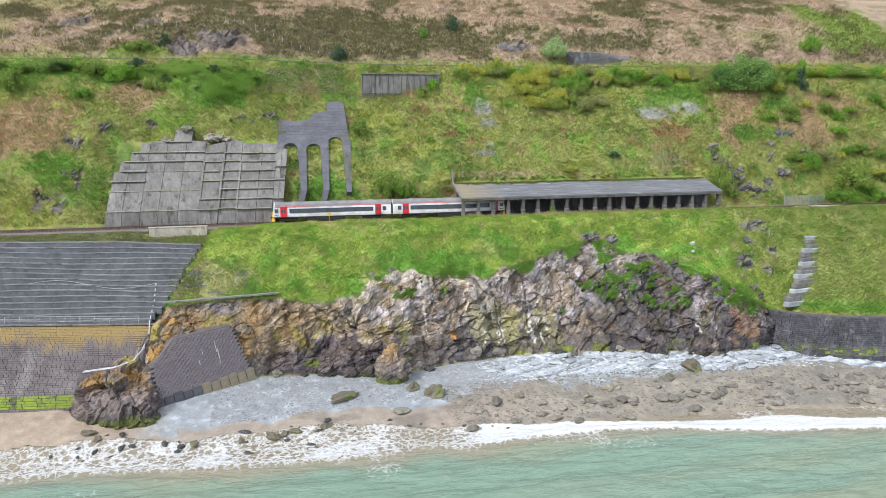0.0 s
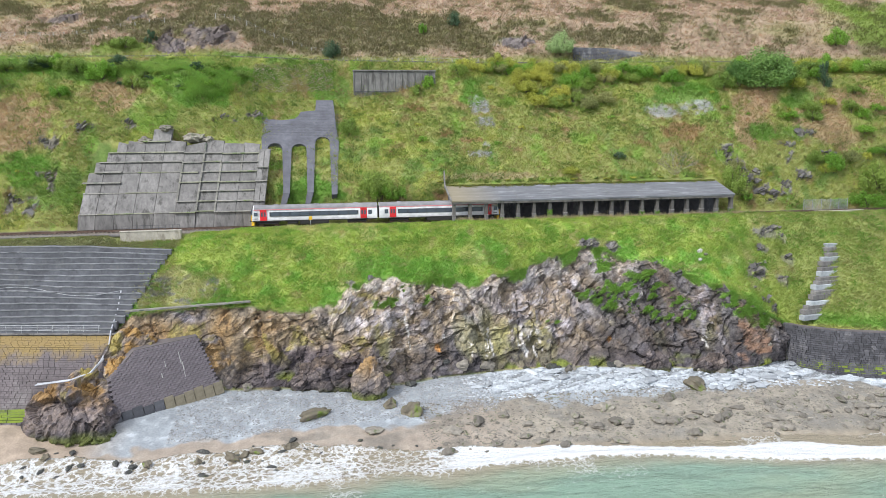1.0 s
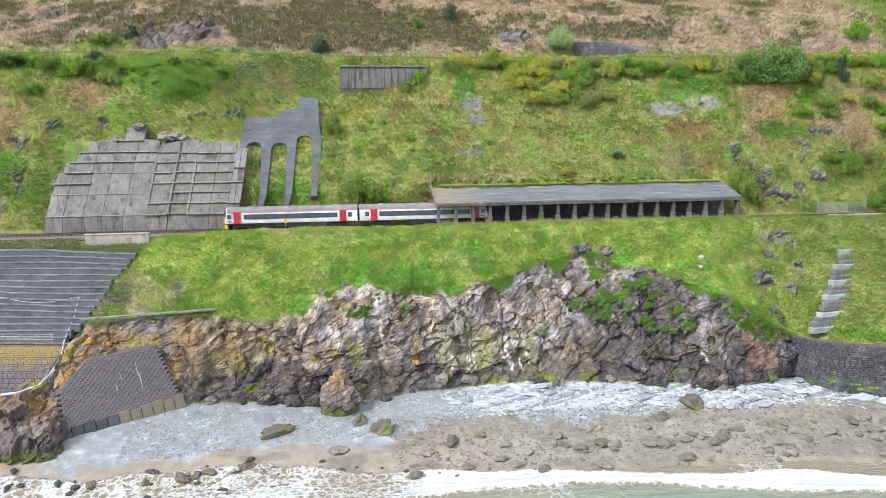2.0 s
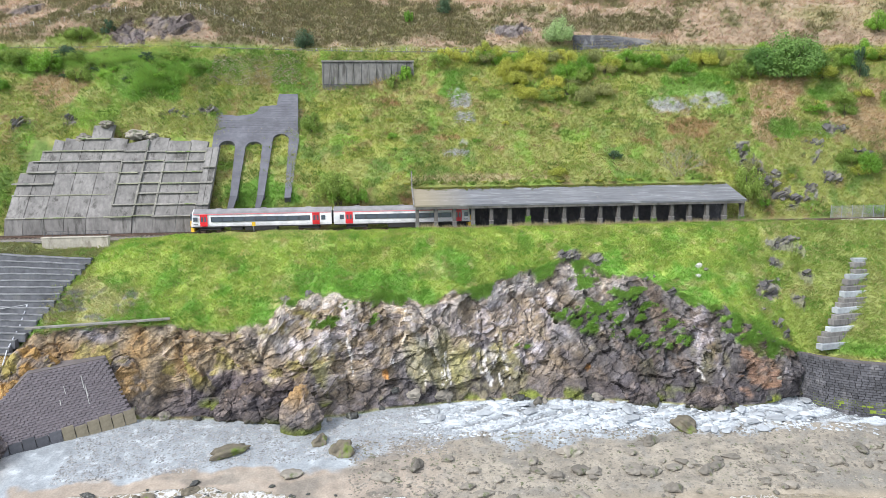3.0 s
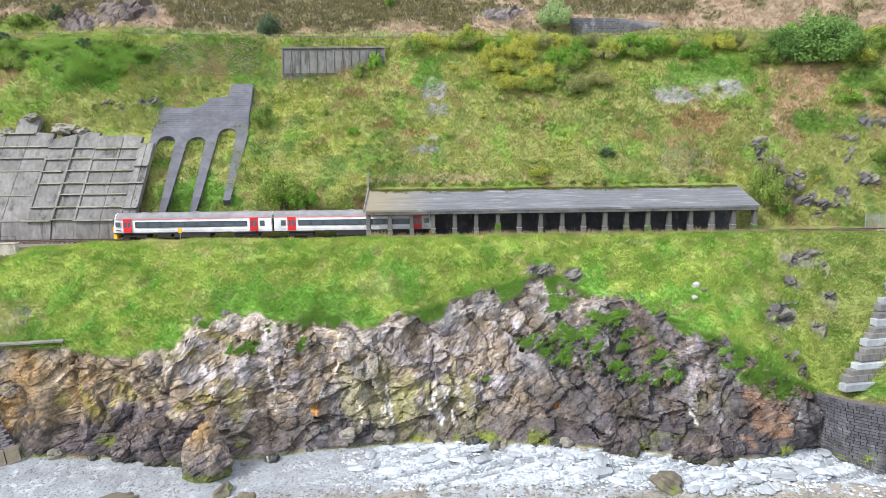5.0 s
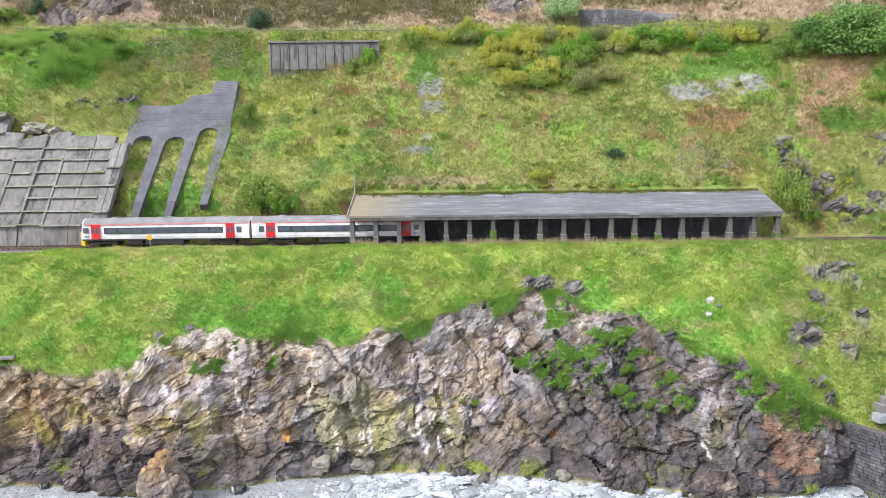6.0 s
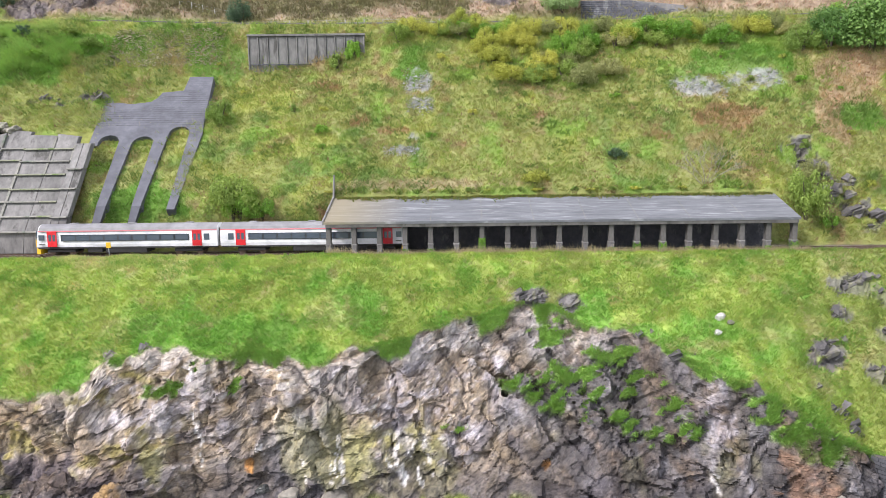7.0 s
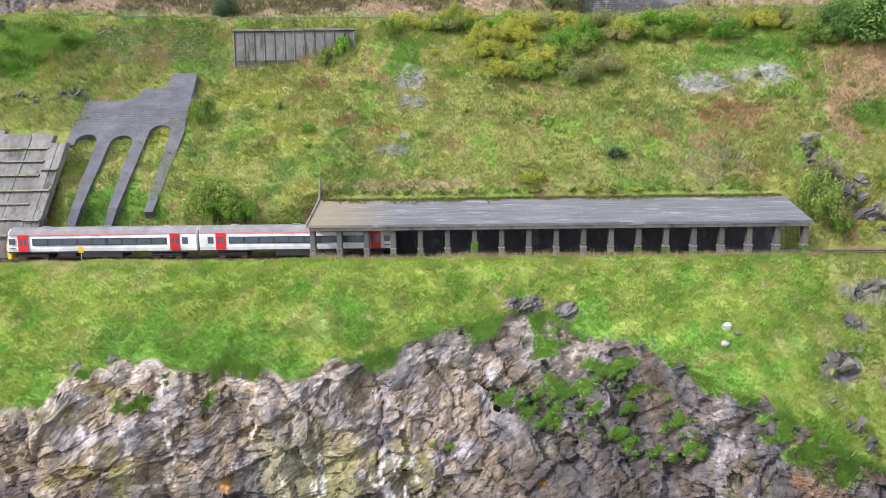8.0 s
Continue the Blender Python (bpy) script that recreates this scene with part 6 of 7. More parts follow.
for lump in ((-22.6, -18.6, 4.6, 3.4, 2.0, 3.8), (-26.0, -18.4, 4.0, 2.4, 1.6, 2.6), (39.4, -21.8, 3.6, 2.6, 1.4, 1.9), (29.5, -19.6, 3.8, 1.9, 1.4, 2.3)):
    rock_mass("rock_buttress", (lump,), 11, "jagged dark rock buttress at the cliff foot", "rock stacks", 0.2, 0.6, 0.8)
def slaty_ledge(place, rx, rz, seed, label, group):
    """Broken plates of slate that stand out of the turf, tilted one way, as one ledge."""
    r_ = random.Random(seed)
    ledge_ = empty("rock_ledge", place, label, "rock", group)
    dip_ = r_.uniform(0.35, 0.8)
    for _ in range(int(7 + 5 * rx * rz)):
        bm_ = bmesh.new()
        a_, c_ = r_.gauss(0, 0.45) * rx, r_.gauss(0, 0.42) * rz
        big_ = r_.uniform(0.35, 0.8) * (0.5 + 0.35 * min(rx, 2.4))
        m_ = Matrix.Translation((a_, -0.15 - 0.3 * c_ + r_.uniform(-0.25, 0.2), c_)) @ Euler((r_.gauss(0.3, 0.25), -dip_ + r_.gauss(0, 0.18), r_.gauss(0, 0.4))).to_matrix().to_4x4()
        made_ = bmesh.ops.create_cube(bm_, size=1, matrix=m_ @ Matrix.Diagonal((big_ * r_.uniform(1.0, 1.9), big_ * 1.2, big_ * r_.uniform(0.3, 0.7), 1)))
        for v in made_["verts"]:
            v.co += Vector((r_.gauss(0, 1), r_.gauss(0, 1), r_.gauss(0, 1))) * 0.16 * big_
        bmesh.ops.bevel(bm_, geom=list({e for v in made_["verts"] for e in v.link_edges}), offset=0.05 * big_, segments=1, affect="EDGES")
        part("slab", bm_, SLATY, ledge_)
    return ledge_


for k, (x, z, rx, rz) in enumerate(((55.6, 23.0, 1.7, 0.8), (57.6, 23.4, 1.3, 0.9), (58.9, 22.0, 0.8, 1.0), (54.2, 20.6, 1.0, 0.6), (57.8, 18.6, 0.9, 1.1), (51.0, 17.2, 1.9, 0.9), (52.8, 17.8, 1.1, 0.8), (55.4, 15.8, 1.2, 0.7), (50.6, 12.6, 1.6, 1.2), (52.2, 10.6, 1.5, 1.6), (48.6, 14.8, 0.8, 0.5), (22.6, 22.4, 1.7, 0.8), (26.3, 21.6, 1.2, 0.8), (-15.6, 18.9, 0.8, 0.4), (36.6, 17.6, 1.2, 0.5), (33.8, 19.2, 1.1, 0.4))):
    slaty_ledge(on_bank(x, z) - Vector((0, -0.5, 0.25)), rx, rz, 400 + k, "dark slaty rock ledge breaking through the grass bank", "bank rocks")
for k, (x, z, rx, rz) in enumerate(((59.5, 34.0, 1.6, 1.8), (61.5, 31.5, 1.9, 1.6), (64.0, 29.2, 2.4, 1.5), (66.8, 28.8, 1.8, 1.3), (63.5, 33.0, 1.3, 1.0), (69.5, 30.5, 1.6, 1.0), (74.0, 32.0, 1.8, 1.2), (58.2, 37.2, 1.2, 1.2), (72.5, 38.5, 2.2, 0.7), (77.5, 41.0, 2.0, 0.8), (81.0, 36.5, 1.6, 1.0), (-71, 34, 1.6, 1.2), (-76, 30.5, 2.0, 1.4), (-66, 43.5, 1.8, 0.7), (-72, 41.0, 1.9, 0.8), (-41, 45.2, 1.3, 0.5), (-36.4, 45.6, 1.4, 0.5), (-58, 44.4, 1.2, 0.6))):
    slaty_ledge(on_hill(x, z) - Vector((0, -0.3, 0.2)), rx, rz, 440 + k, "dark bare rock breaking through the hillside", "hill rocks")
for i, (x, z, s) in enumerate(((40.9, 20.6, 0.7), (40.3, 19.4, 0.5), (41.8, 20.2, 0.45))):
    p = on_bank(x, z)
    stone("white_rock", stone_mesh("white_rock", 160 + i, (1, 0.8, 0.7), WHITE_ROCK if i < 2 else BOULDER), p.x, p.y, s, "white lichened rock poking out of the grass", "white rocks", z=p.z, sink=0.3)
rng = random.Random(77)
for i in range(150):
    x = rng.uniform(-8, 72)
    y = rng.uniform(-39.5, -30.5) - 0.04 * max(x, 0)
    s = 0.28 + 0.95 * rng.random() ** 2.2
    stone("boulder", BOULDER_ME[i % 6], x, y, s, "brown rounded rock on the sandy beach", "beach boulders", rng.uniform(0, 6), sx=rng.uniform(0.8, 1.4), sz=rng.uniform(0.6, 1.0))
for i in range(60):
    x = rng.uniform(-64, -8)
    y = float(np.interp(x, *np.array(SWASH).T)) - rng.uniform(-0.8, 6.5)
    s = 0.22 + 0.5 * rng.random() ** 2
    stone("wet_rock", DARK_ME[i % 3], x, y, s, "dark wet rock awash in the surf", "surf rocks", rng.uniform(0, 6), sx=rng.uniform(0.9, 1.5))
for i, (x, y, s) in enumerate(((-45.4, -36.8, 0.8), (-39.3, -36.7, 0.7), (-35.2, -36.3, 1.1), (-33.6, -36.0, 0.8), (-32, -35.8, 0.8), (-27.8, -34.9, 0.9), (-59.6, -33.5, 0.9), (-58.2, -34.6, 0.7))):
    stone("mossy_rock", MOSSY_ME[i % 4], x, y, s, "green weed-covered rock on the wet sand", "surf rocks", x, sx=1.3, sz=0.7)
for i, (x, y, s) in enumerate(((-37.9, -40.0, 0.95), (-40.6, -40.0, 0.8), (-43.1, -41.2, 0.9), (-30.0, -39.0, 0.6), (-36.9, -42.0, 0.6), (-46.7, -41.8, 0.7))):
    stone("wet_rock", DARK_ME[i % 3], x, y, s, "dark wet rock awash in the surf", "surf rocks", x * 2, sx=1.3)
for i in range(95):
    x = rng.uniform(-2, 54) if i < 46 else rng.uniform(20, 53)
    y = float(np.interp(x, [s[0] for s in FOOT], [s[1] for s in FOOT])) - rng.uniform(0.5, 6)
    stone("pale_slab", PALE_ME[i % 4], x, y, 0.3 + 1.0 * rng.random() ** 2, "pale grey rock slab on the shingle", "pale slabs", rng.uniform(0, 6), sx=rng.uniform(1, 1.7))
for i in range(34):
    x = rng.uniform(-50, 54)
    y = float(np.interp(x, [s[0] for s in FOOT], [s[1] for s in FOOT])) - rng.uniform(-0.4, 0.8)
    stone("fallen_rock", BOULDER_ME[i % 6] if i % 2 else DARK_ME[i % 3], x, y, 0.5 + 1.0 * rng.random() ** 2, "broken rock fallen at the foot of the cliff", "fallen rocks", rng.uniform(0, 6), sz=1.2)


def scatter(name, count, place, size, material, label, category, seed):
    """Small stones strewn over a stretch of ground, too many to count."""
    r = np.random.RandomState(seed)
    unit = np.array([(1, 0, 0), (-1, 0, 0), (0, 1, 0), (0, -1, 0), (0, 0, 1)], float)
    tri = np.array([(0, 2, 4), (2, 1, 4), (1, 3, 4), (3, 0, 4)])
    p = place(r, count)
    s = size * (0.5 + r.rand(count) ** 2)
    a = r.rand(count) * 6.28
    v = unit[None] * (1 + 0.5 * (r.rand(count, 5, 1) - 0.5)) * np.stack([s * (0.8 + 0.8 * r.rand(count)), s, s * 0.5], 1)[:, None, :]
    c, q = np.cos(a)[:, None], np.sin(a)[:, None]
    v = np.stack([v[..., 0] * c - v[..., 1] * q, v[..., 0] * q + v[..., 1] * c, v[..., 2]], 2) + p[:, None, :]
    me_ = bpy.data.meshes.new(name)
    me_.from_pydata(v.reshape(-1, 3).tolist(), [], (tri[None] + (np.arange(count) * 5)[:, None, None]).reshape(-1, 3).tolist())
    me_.materials.append(material)
    return tagged(new(name, me_), label, category, kind="stuff")


def land_points(r, count, r0, r1, x0, x1):
    cols = np.where((XS > x0) & (XS < x1))[0]
    return LAND[r.randint(r0, r1, count), r.choice(cols, count)] + (r.rand(count, 3) - 0.5) * np.array((0.25, 0.2, 0.02))


scatter("shingle", 9000, lambda r, n: land_points(r, n, R_BEACH - 4, R_FOOT, -44, 2), 0.13, SCREE, "grey shingle stones along the cliff foot", "shingle", 5)
scatter("slab_fragments", 1800, lambda r, n: land_points(r, n, R_BEACH + 8, R_FOOT, -2, 58), 0.26, PALE_SLAB, "pale broken slabs along the cliff foot", "rubble", 6)
scatter("beach_stones", 9000, lambda r, n: land_points(r, n, R_WATER + 16, R_BEACH + 12, -10, 78), 0.17, BOULDER, "brown stones over the sandy beach", "stones", 7)
for k, (cx, cz, rx, rz) in enumerate(((9.2, 47.0, 2.0, 1.9), (9.6, 43.6, 1.8, 1.1), (7.5, 37.4, 2.2, 0.6), (47.5, 45.6, 3.4, 1.4), (55, 46.5, 3.6, 1.7))):
    def scree_spot(r, n):
        u, v = (r.rand(n) - 0.5) * rx * 2.1, r.normal(size=n) * rz * 0.5
        return np.array([tuple(on_hill(cx + a, cz + b)) for a, b in zip(u, v)])
    scatter("scree", 330, scree_spot, 0.17, SCREE, "patch of grey scree on the grassy hillside", "scree", 30 + k)


def pitching_spot(r, n):
    u, v = r.rand(n) * 16.0 - 36.5, r.rand(n) * 6.0 + 50.2
    return np.array([tuple(on_hill(a, b + 0.02 * (a + 30))) for a, b in zip(u, v)])


scatter("stone_pitching", 4200, pitching_spot, 0.2, PITCHING, "brown rough stone pitching on the slope below the road", "stone pitching", 50)

# ---- road parapet, upper walls and fences ----
parapet_line = [(x, *[float(np.interp(x, [s[0] for s in VERGE], [s[k] for s in VERGE])) for k in (1, 2)]) for x in range(-140, 141, 4)]
bm = bmesh.new()
prev = None
for x, y, z in parapet_line:
    ring = [bm.verts.new((x, y + a, z + b)) for a, b in ((0.1, -0.6), (0.1, 0.2), (0.4, 0.24), (0.4, -0.6))]
    if prev:
        for k in range(4):
            bm.faces.new((prev[k], prev[(k + 1) % 4], ring[(k + 1) % 4], ring[k]))
    prev = ring
bmesh.ops.recalc_face_normals(bm, faces=bm.faces)
tagged(part("road_kerb", bm, CONCRETE), "low pale parapet along the edge of the coast road", "parapet", kind="structure")


def upper_wall(x0, x1, tops, y, label):
    """A dark stone wall above the road: tops are heights along x."""
    wall = empty("stone_wall", (x0, y, 57), label, "stone wall")
    bm = bmesh.new()
    f_ = [bm.verts.new((0, 0, -0.5)), bm.verts.new((x1 - x0, 0, -0.5))] + [bm.verts.new((x - x0, 0.25 * (z - 57), z - 57)) for x, z in reversed(tops)]
    g_ = [bm.verts.new(v.co + Vector((0, 1.2, 0))) for v in f_]
    bm.faces.new(f_)
    bm.faces.new(g_[::-1])
    for i in range(len(f_)):
        bm.faces.new((f_[i], g_[i], g_[(i + 1) % len(f_)], f_[(i + 1) % len(f_)]))
    bmesh.ops.recalc_face_normals(bm, faces=bm.faces)
    part("core", bm, MORTAR, wall)
    xs_, zs_ = [t[0] for t in tops], [t[1] for t in tops]
    top_ = lambda u, v: (u, 0.25 * max(v - 0.3, 0) - 0.02, v * (float(np.interp(u + x0, xs_, zs_)) - 57) / 4.6)
    wall_blocks(top_, x1 - x0, 4.6, 0.38, 0.8, "blocks", SLATE, wall, "dark rough stone courses", seed=61)
    return wall


upper_wall(35.0, 64.0, ((35, 61.0), (43, 60.9), (51, 60.0), (58, 58.9), (64, 57.9)), 40.4, "dark stone retaining wall above the road")


def post_fence(points, label, tall=1.1, rails=2):
    fence = empty("fence", points[0], label, "fence")
    o = Vector(points[0])
    for p in points:
        part("post", boxed(-0.07, 0.07, -0.07, 0.07, -0.2, tall, 0.01), POST, fence).location = Vector(p) - o
    for k in range(rails):
        part("wire", tube([Vector(p) - o + Vector((0, 0, tall * (0.9 - 0.4 * k))) for p in points], 0.012, 4), GALV, fence)
    return fence


post_fence([on_hill(x, z) for x, z in ((-45.5, 67.0), (-43.5, 66.8), (-41.5, 66.5), (-39, 65.7), (-37, 64.6), (-35, 63.6), (-33, 62.6), (-31, 61.7), (-29, 60.9), (-27, 60.3), (-25, 59.8), (-22.5, 59.2))], "pale timber post fence running down the moor")
post_fence([on_hill(x, z) for x, z in ((-92, 62.6), (-89.5, 62.7), (-87, 62.6), (-84.5, 62.7), (-82, 62.8), (-79.5, 62.9), (-77, 62.8), (-74, 62.9), (-71, 63.2), (-68, 63.8), (-65, 64.4), (-62, 64.8), (-59, 65.4), (-56, 65.8))], "pale timber post fence across the bracken")
post_fence([Vector((x, float(np.interp(x, [s[0] for s in ROADSIDE], [s[1] for s in ROADSIDE])) - 0.4, 57.2)) for x in range(-24, 14, 3)], "low post fence beside the coast road", 0.9)

mesh_fence = empty("mesh_fence", (71.0, 4.8, 25.5), "grey-green mesh fence panels beside the railway", "fence")
for i in range(6):
    part("post", boxed(i * 1.9 - 0.05, i * 1.9 + 0.05, -0.05, 0.05, 0, 2.3, 0.01), GALV, mesh_fence)
for i in range(5):
    bm = bmesh.new()
    for k in range(12):
        block(bm, i * 1.9 + 0.1 + 0.145 * k, i * 1.9 + 0.125 + 0.145 * k, -0.012, 0.012, 0.1, 2.2)
    for k in range(10):
        block(bm, i * 1.9 + 0.05, i * 1.9 + 1.85, -0.01, 0.01, 0.12 + 0.22 * k, 0.145 + 0.22 * k)
    part("mesh_panel", bm, GALV, mesh_fence)
tagged(part("concrete_sill", boxed(69, 79, -1.9, -1.2, 25.6, 26.15, 0.04), PALE_CONCRETE), "pale concrete sill beside the railway", "sill")
marker = empty("trackside_marker", (-25.2, -0.9, 25.4), "yellow trackside marker board on a short post", "sign")
part("post", tube([(0, 0, 0), (0, 0, 1.8)], 0.05), GALV, marker)
part("board", boxed(-0.28, 0.28, -0.08, -0.03, 1.6, 2.25, 0.02), YELLOW_PAINT, marker)

# ---- shrubs and trees ----
LEAF_SETS = {
    "green": (LEAF_GREEN, "green hawthorn shrub on the grassy hillside"),
    "bright": (LEAF_BRIGHT, "bright green leafy bush on the slope"),
    "dark": (LEAF_DARK, "dark evergreen bush on the slope"),
    "yellow": (LEAF_YELLOW, "yellow-green gorse bush on the hillside"),
    "tree": (LEAF_TREE, "spreading broadleaf tree with pale green leaves beside the road"),
    "sage": (LEAF_SAGE, "rounded sage green bush beside the road"),
    "brown": (LEAF_BROWN, "olive brown leafless thicket on the hillside"),
}
CROWNS = {}
for kind_, (mat, text) in LEAF_SETS.items():
    for k in range(3):
        big = kind_ == "tree"
        CROWNS[kind_, k] = leaf_cloud("crown", 500 + 10 * k + len(kind_), 11000 if big else 5200, (1, 1, 1), 0.034 if big else 0.04, mat, 60 if big else 38)
    CROWNS[kind_, 3] = leaf_cloud("crown", 550 + len(kind_), 1300, (1, 1, 1), 0.075, mat, 14)
bm = bmesh.new()
for k in range(5):
    a = k * 1.3
    tube([(0, 0, -0.3), (0.12 * math.cos(a), 0.12 * math.sin(a), 0.25), (0.45 * math.cos(a), 0.45 * math.sin(a), 0.75)], 0.05, 5, bm, 0.3)
STEM = bpy.data.meshes.new("trunk")
bm.to_mesh(STEM)
bm.free()
STEM.materials.append(BARK)
bush_count = [0]


def shrub(kind_, x, z, wide, high, y=None):
    """A bush rooted on the slope at height z, or at a given y."""
    p = on_hill(x, z) if y is None else Vector((x, y, ground(x, y)))
    k = bush_count[0]
    bush_count[0] += 1
    name = "tree" if kind_ == "tree" else "shrub"
    ob = empty(name, p, LEAF_SETS[kind_][1], name, "shrubs on the hillside")
    ob.rotation_euler = (0, 0, k * 2.4)
    ob.scale = (wide / 2, wide / 2, high)
    again("crown", CROWNS[kind_, k % 3 if wide > 3.6 else 3], ob, Matrix())
    again("trunk", STEM, ob, Matrix())
    return ob


for row in (("tree", 72, 50.5, 13, 7.5), ("tree", 67, 51, 8, 5), ("tree", 76, 51.5, 8, 5.5), ("green", 63, 50.5, 6, 3.5), ("green", 80, 52, 5, 3.0), ("dark", 84.7, 50.5, 3.2, 5.0),
            ("green", 33, 50.5, 5, 2.6),
            ("brown", 36, 47.5, 5, 2.5), ("yellow", 40, 53, 6, 2.5), ("bright", 47, 53, 7, 3.0), ("bright", 53, 52, 6, 2.6), ("yellow", 58, 53.5, 6, 2.6), ("green", 44, 52, 5, 2.2), ("brown", 38, 52, 5, 2.4),
            ("green", -17.8, 41.4, 4.2, 3.6), ("green", -13.2, 30.0, 7.4, 4.6), ("green", -13.6, 30.6, 6.4, 4.2), ("bright", -12.4, 29.6, 5.4, 3.4), ("bright", -9.5, 29.6, 4, 2.4), ("dark", 35, 36.0, 3.4, 1.4), ("yellow", 24.5, 33.4, 4.0, 1.6), ("green", 57.4, 29.0, 6.5, 5.4), ("brown", 59, 33.0, 4, 3.0), ("bright", 60.5, 27.5, 3.2, 1.8),
            ("bright", 86, 26.0, 8, 3.0), ("bright", 93, 26.0, 8, 3.4), ("bright", 80, 26, 4, 1.8), ("green", 90, 29, 9, 6), ("green", 77, 35, 4, 2.4), ("bright", 81, 33, 5, 4),
            ("dark", -20.3, 58.2, 4.4, 3.6), ("dark", 9, 67.2, 4.0, 3.2), ("bright", 0.7, 65.0, 2.6, 2.8), ("sage", 32.0, 59.6, 7.6, 4.8), ("green", 30, 60.2, 3, 2.0), ("green", -84, 50.5, 5, 4.5), ("bright", -64, 52.5, 6, 3.6), ("green", -58, 50.5, 5, 2.6), ("bright", -71, 49, 4, 2.2),
            ("green", -69, 54, 6, 2.5), ("green", -76, 55, 8, 2.4), ("green", -90, 55, 9, 2.4), ("bright", -0.5, 51.0, 3.0, 3.2), ("green", -3, 49.5, 3.4, 2.0), ("green", 6, 53.6, 5, 2.8), ("yellow", 8, 55.2, 5, 2.4), ("green", 13, 54.5, 4, 2.4), ("green", 84, 54.0, 8, 2.4), ("yellow", 91, 54.2, 8, 2.4), ("green", 100, 54, 10, 2.6), ("bright", 78, 54.2, 6, 2.2),
            ("yellow", -4.0, 43.0, 2.0, 0.8), ("green", -39, 53.0, 4, 1.6), ("green", -63, 60.0, 6, 2.2), ("dark", -58, 61, 3, 2.4), ("bright", 103, 62, 6, 4), ("yellow", 84, 46.5, 4, 1.6), ("bright", 74, 44, 5, 1.4), ("green", 89, 45, 5, 3)):
    shrub(*row)
rng = random.Random(57)
for i in range(46):
    x = 13 + 2.2 * i + rng.uniform(-1, 1)
    shrub(rng.choice(("yellow", "bright", "green", "brown", "yellow", "bright")), x, rng.uniform(52.6, 55.6), rng.uniform(3.4, 6.0), rng.uniform(1.8, 3.0))
# the thicket above the shelter: yellow-green on top, twiggy below, straggling down the slope
for i in range(38):
    x = rng.uniform(15, 34)
    low = 45.0 + 0.09 * (x - 27) ** 2 * (1.0 if x < 27 else 0.5)
    z = low + (54 - low) * rng.random()
    high_up = z > 50
    w = rng.uniform(2.6, 5.4)
    shrub(rng.choice(("yellow", "yellow", "bright") if high_up else ("brown", "brown", "green", "yellow")), x, z, w, w * rng.uniform(0.42, 0.62))
# dark green growth over the mound
for i in range(34):
    x, z = rng.uniform(-62, -40), rng.uniform(50, 56)
    w = rng.uniform(1.4, 3.4)
    shrub(rng.choice(("green", "green", "bright", "dark")), x, z, w, w * rng.uniform(0.25, 0.4))
for i in range(16):
    shrub(rng.choice(("green", "green", "bright", "dark")), -102 + 2.9 * i + rng.uniform(-1, 1), rng.uniform(53.5, 55.5), rng.uniform(3.5, 6), rng.uniform(1.6, 2.6))
for i in range(34):
    shrub(rng.choice(("green", "bright", "brown", "yellow", "green")), rng.uniform(76, 128), rng.uniform(28, 52), rng.uniform(2.6, 6), rng.uniform(1.2, 2.8))
rng = random.Random(31)
for i in range(70):
    x, z = rng.uniform(-85, 90), rng.uniform(31, 56)
    if (-66 < x < -20 and z < 49) or (-18 < x < 2 and z > 47) or (-1 < x < 54 and z < 33.5):
        continue
    w = rng.uniform(1.0, 2.4)
    shrub(rng.choice(("green", "yellow", "brown", "bright", "brown")), x, z, w, w * rng.uniform(0.35, 0.6))
for i in range(26):
    shrub("green" if i % 3 else "yellow", -1 + 2.1 * i + rng.uniform(-1, 1), 32.4, rng.uniform(0.9, 2.0), rng.uniform(0.3, 0.5))

# bare pale tree above the shelter
bare_tree = empty("bare_tree", on_hill(45.5, 33.0), "leafless pale branching tree above the shelter roof", "tree")
rng = random.Random(9)
bm = bmesh.new()


def limb(p, d, length, r, depth_):
    q = p + d * length
    mid = p.lerp(q, 0.5) + Vector((rng.uniform(-1, 1), rng.uniform(-1, 1), rng.uniform(-1, 1))) * length * 0.08
    tube([p, mid, q], r, 5, bm, 0.6)
    if depth_:
        for _ in range(3 if depth_ > 2 else 2):
            e = (d + Vector((rng.uniform(-0.9, 0.9), rng.uniform(-0.5, 0.5), rng.uniform(-0.25, 0.55)))).normalized()
            limb(q, e, length * rng.uniform(0.6, 0.85), r * 0.6, depth_ - 1)


for a in (-0.9, -0.5, -0.15, 0.2, 0.6, 1.0):
    bm = bmesh.new()
    limb(Vector((0.3 * a, 0, -0.2)), Vector((a, -0.2, 0.9)).normalized(), 1.8, 0.055, 4)
    part("branch", bm, BRANCH, bare_tree)


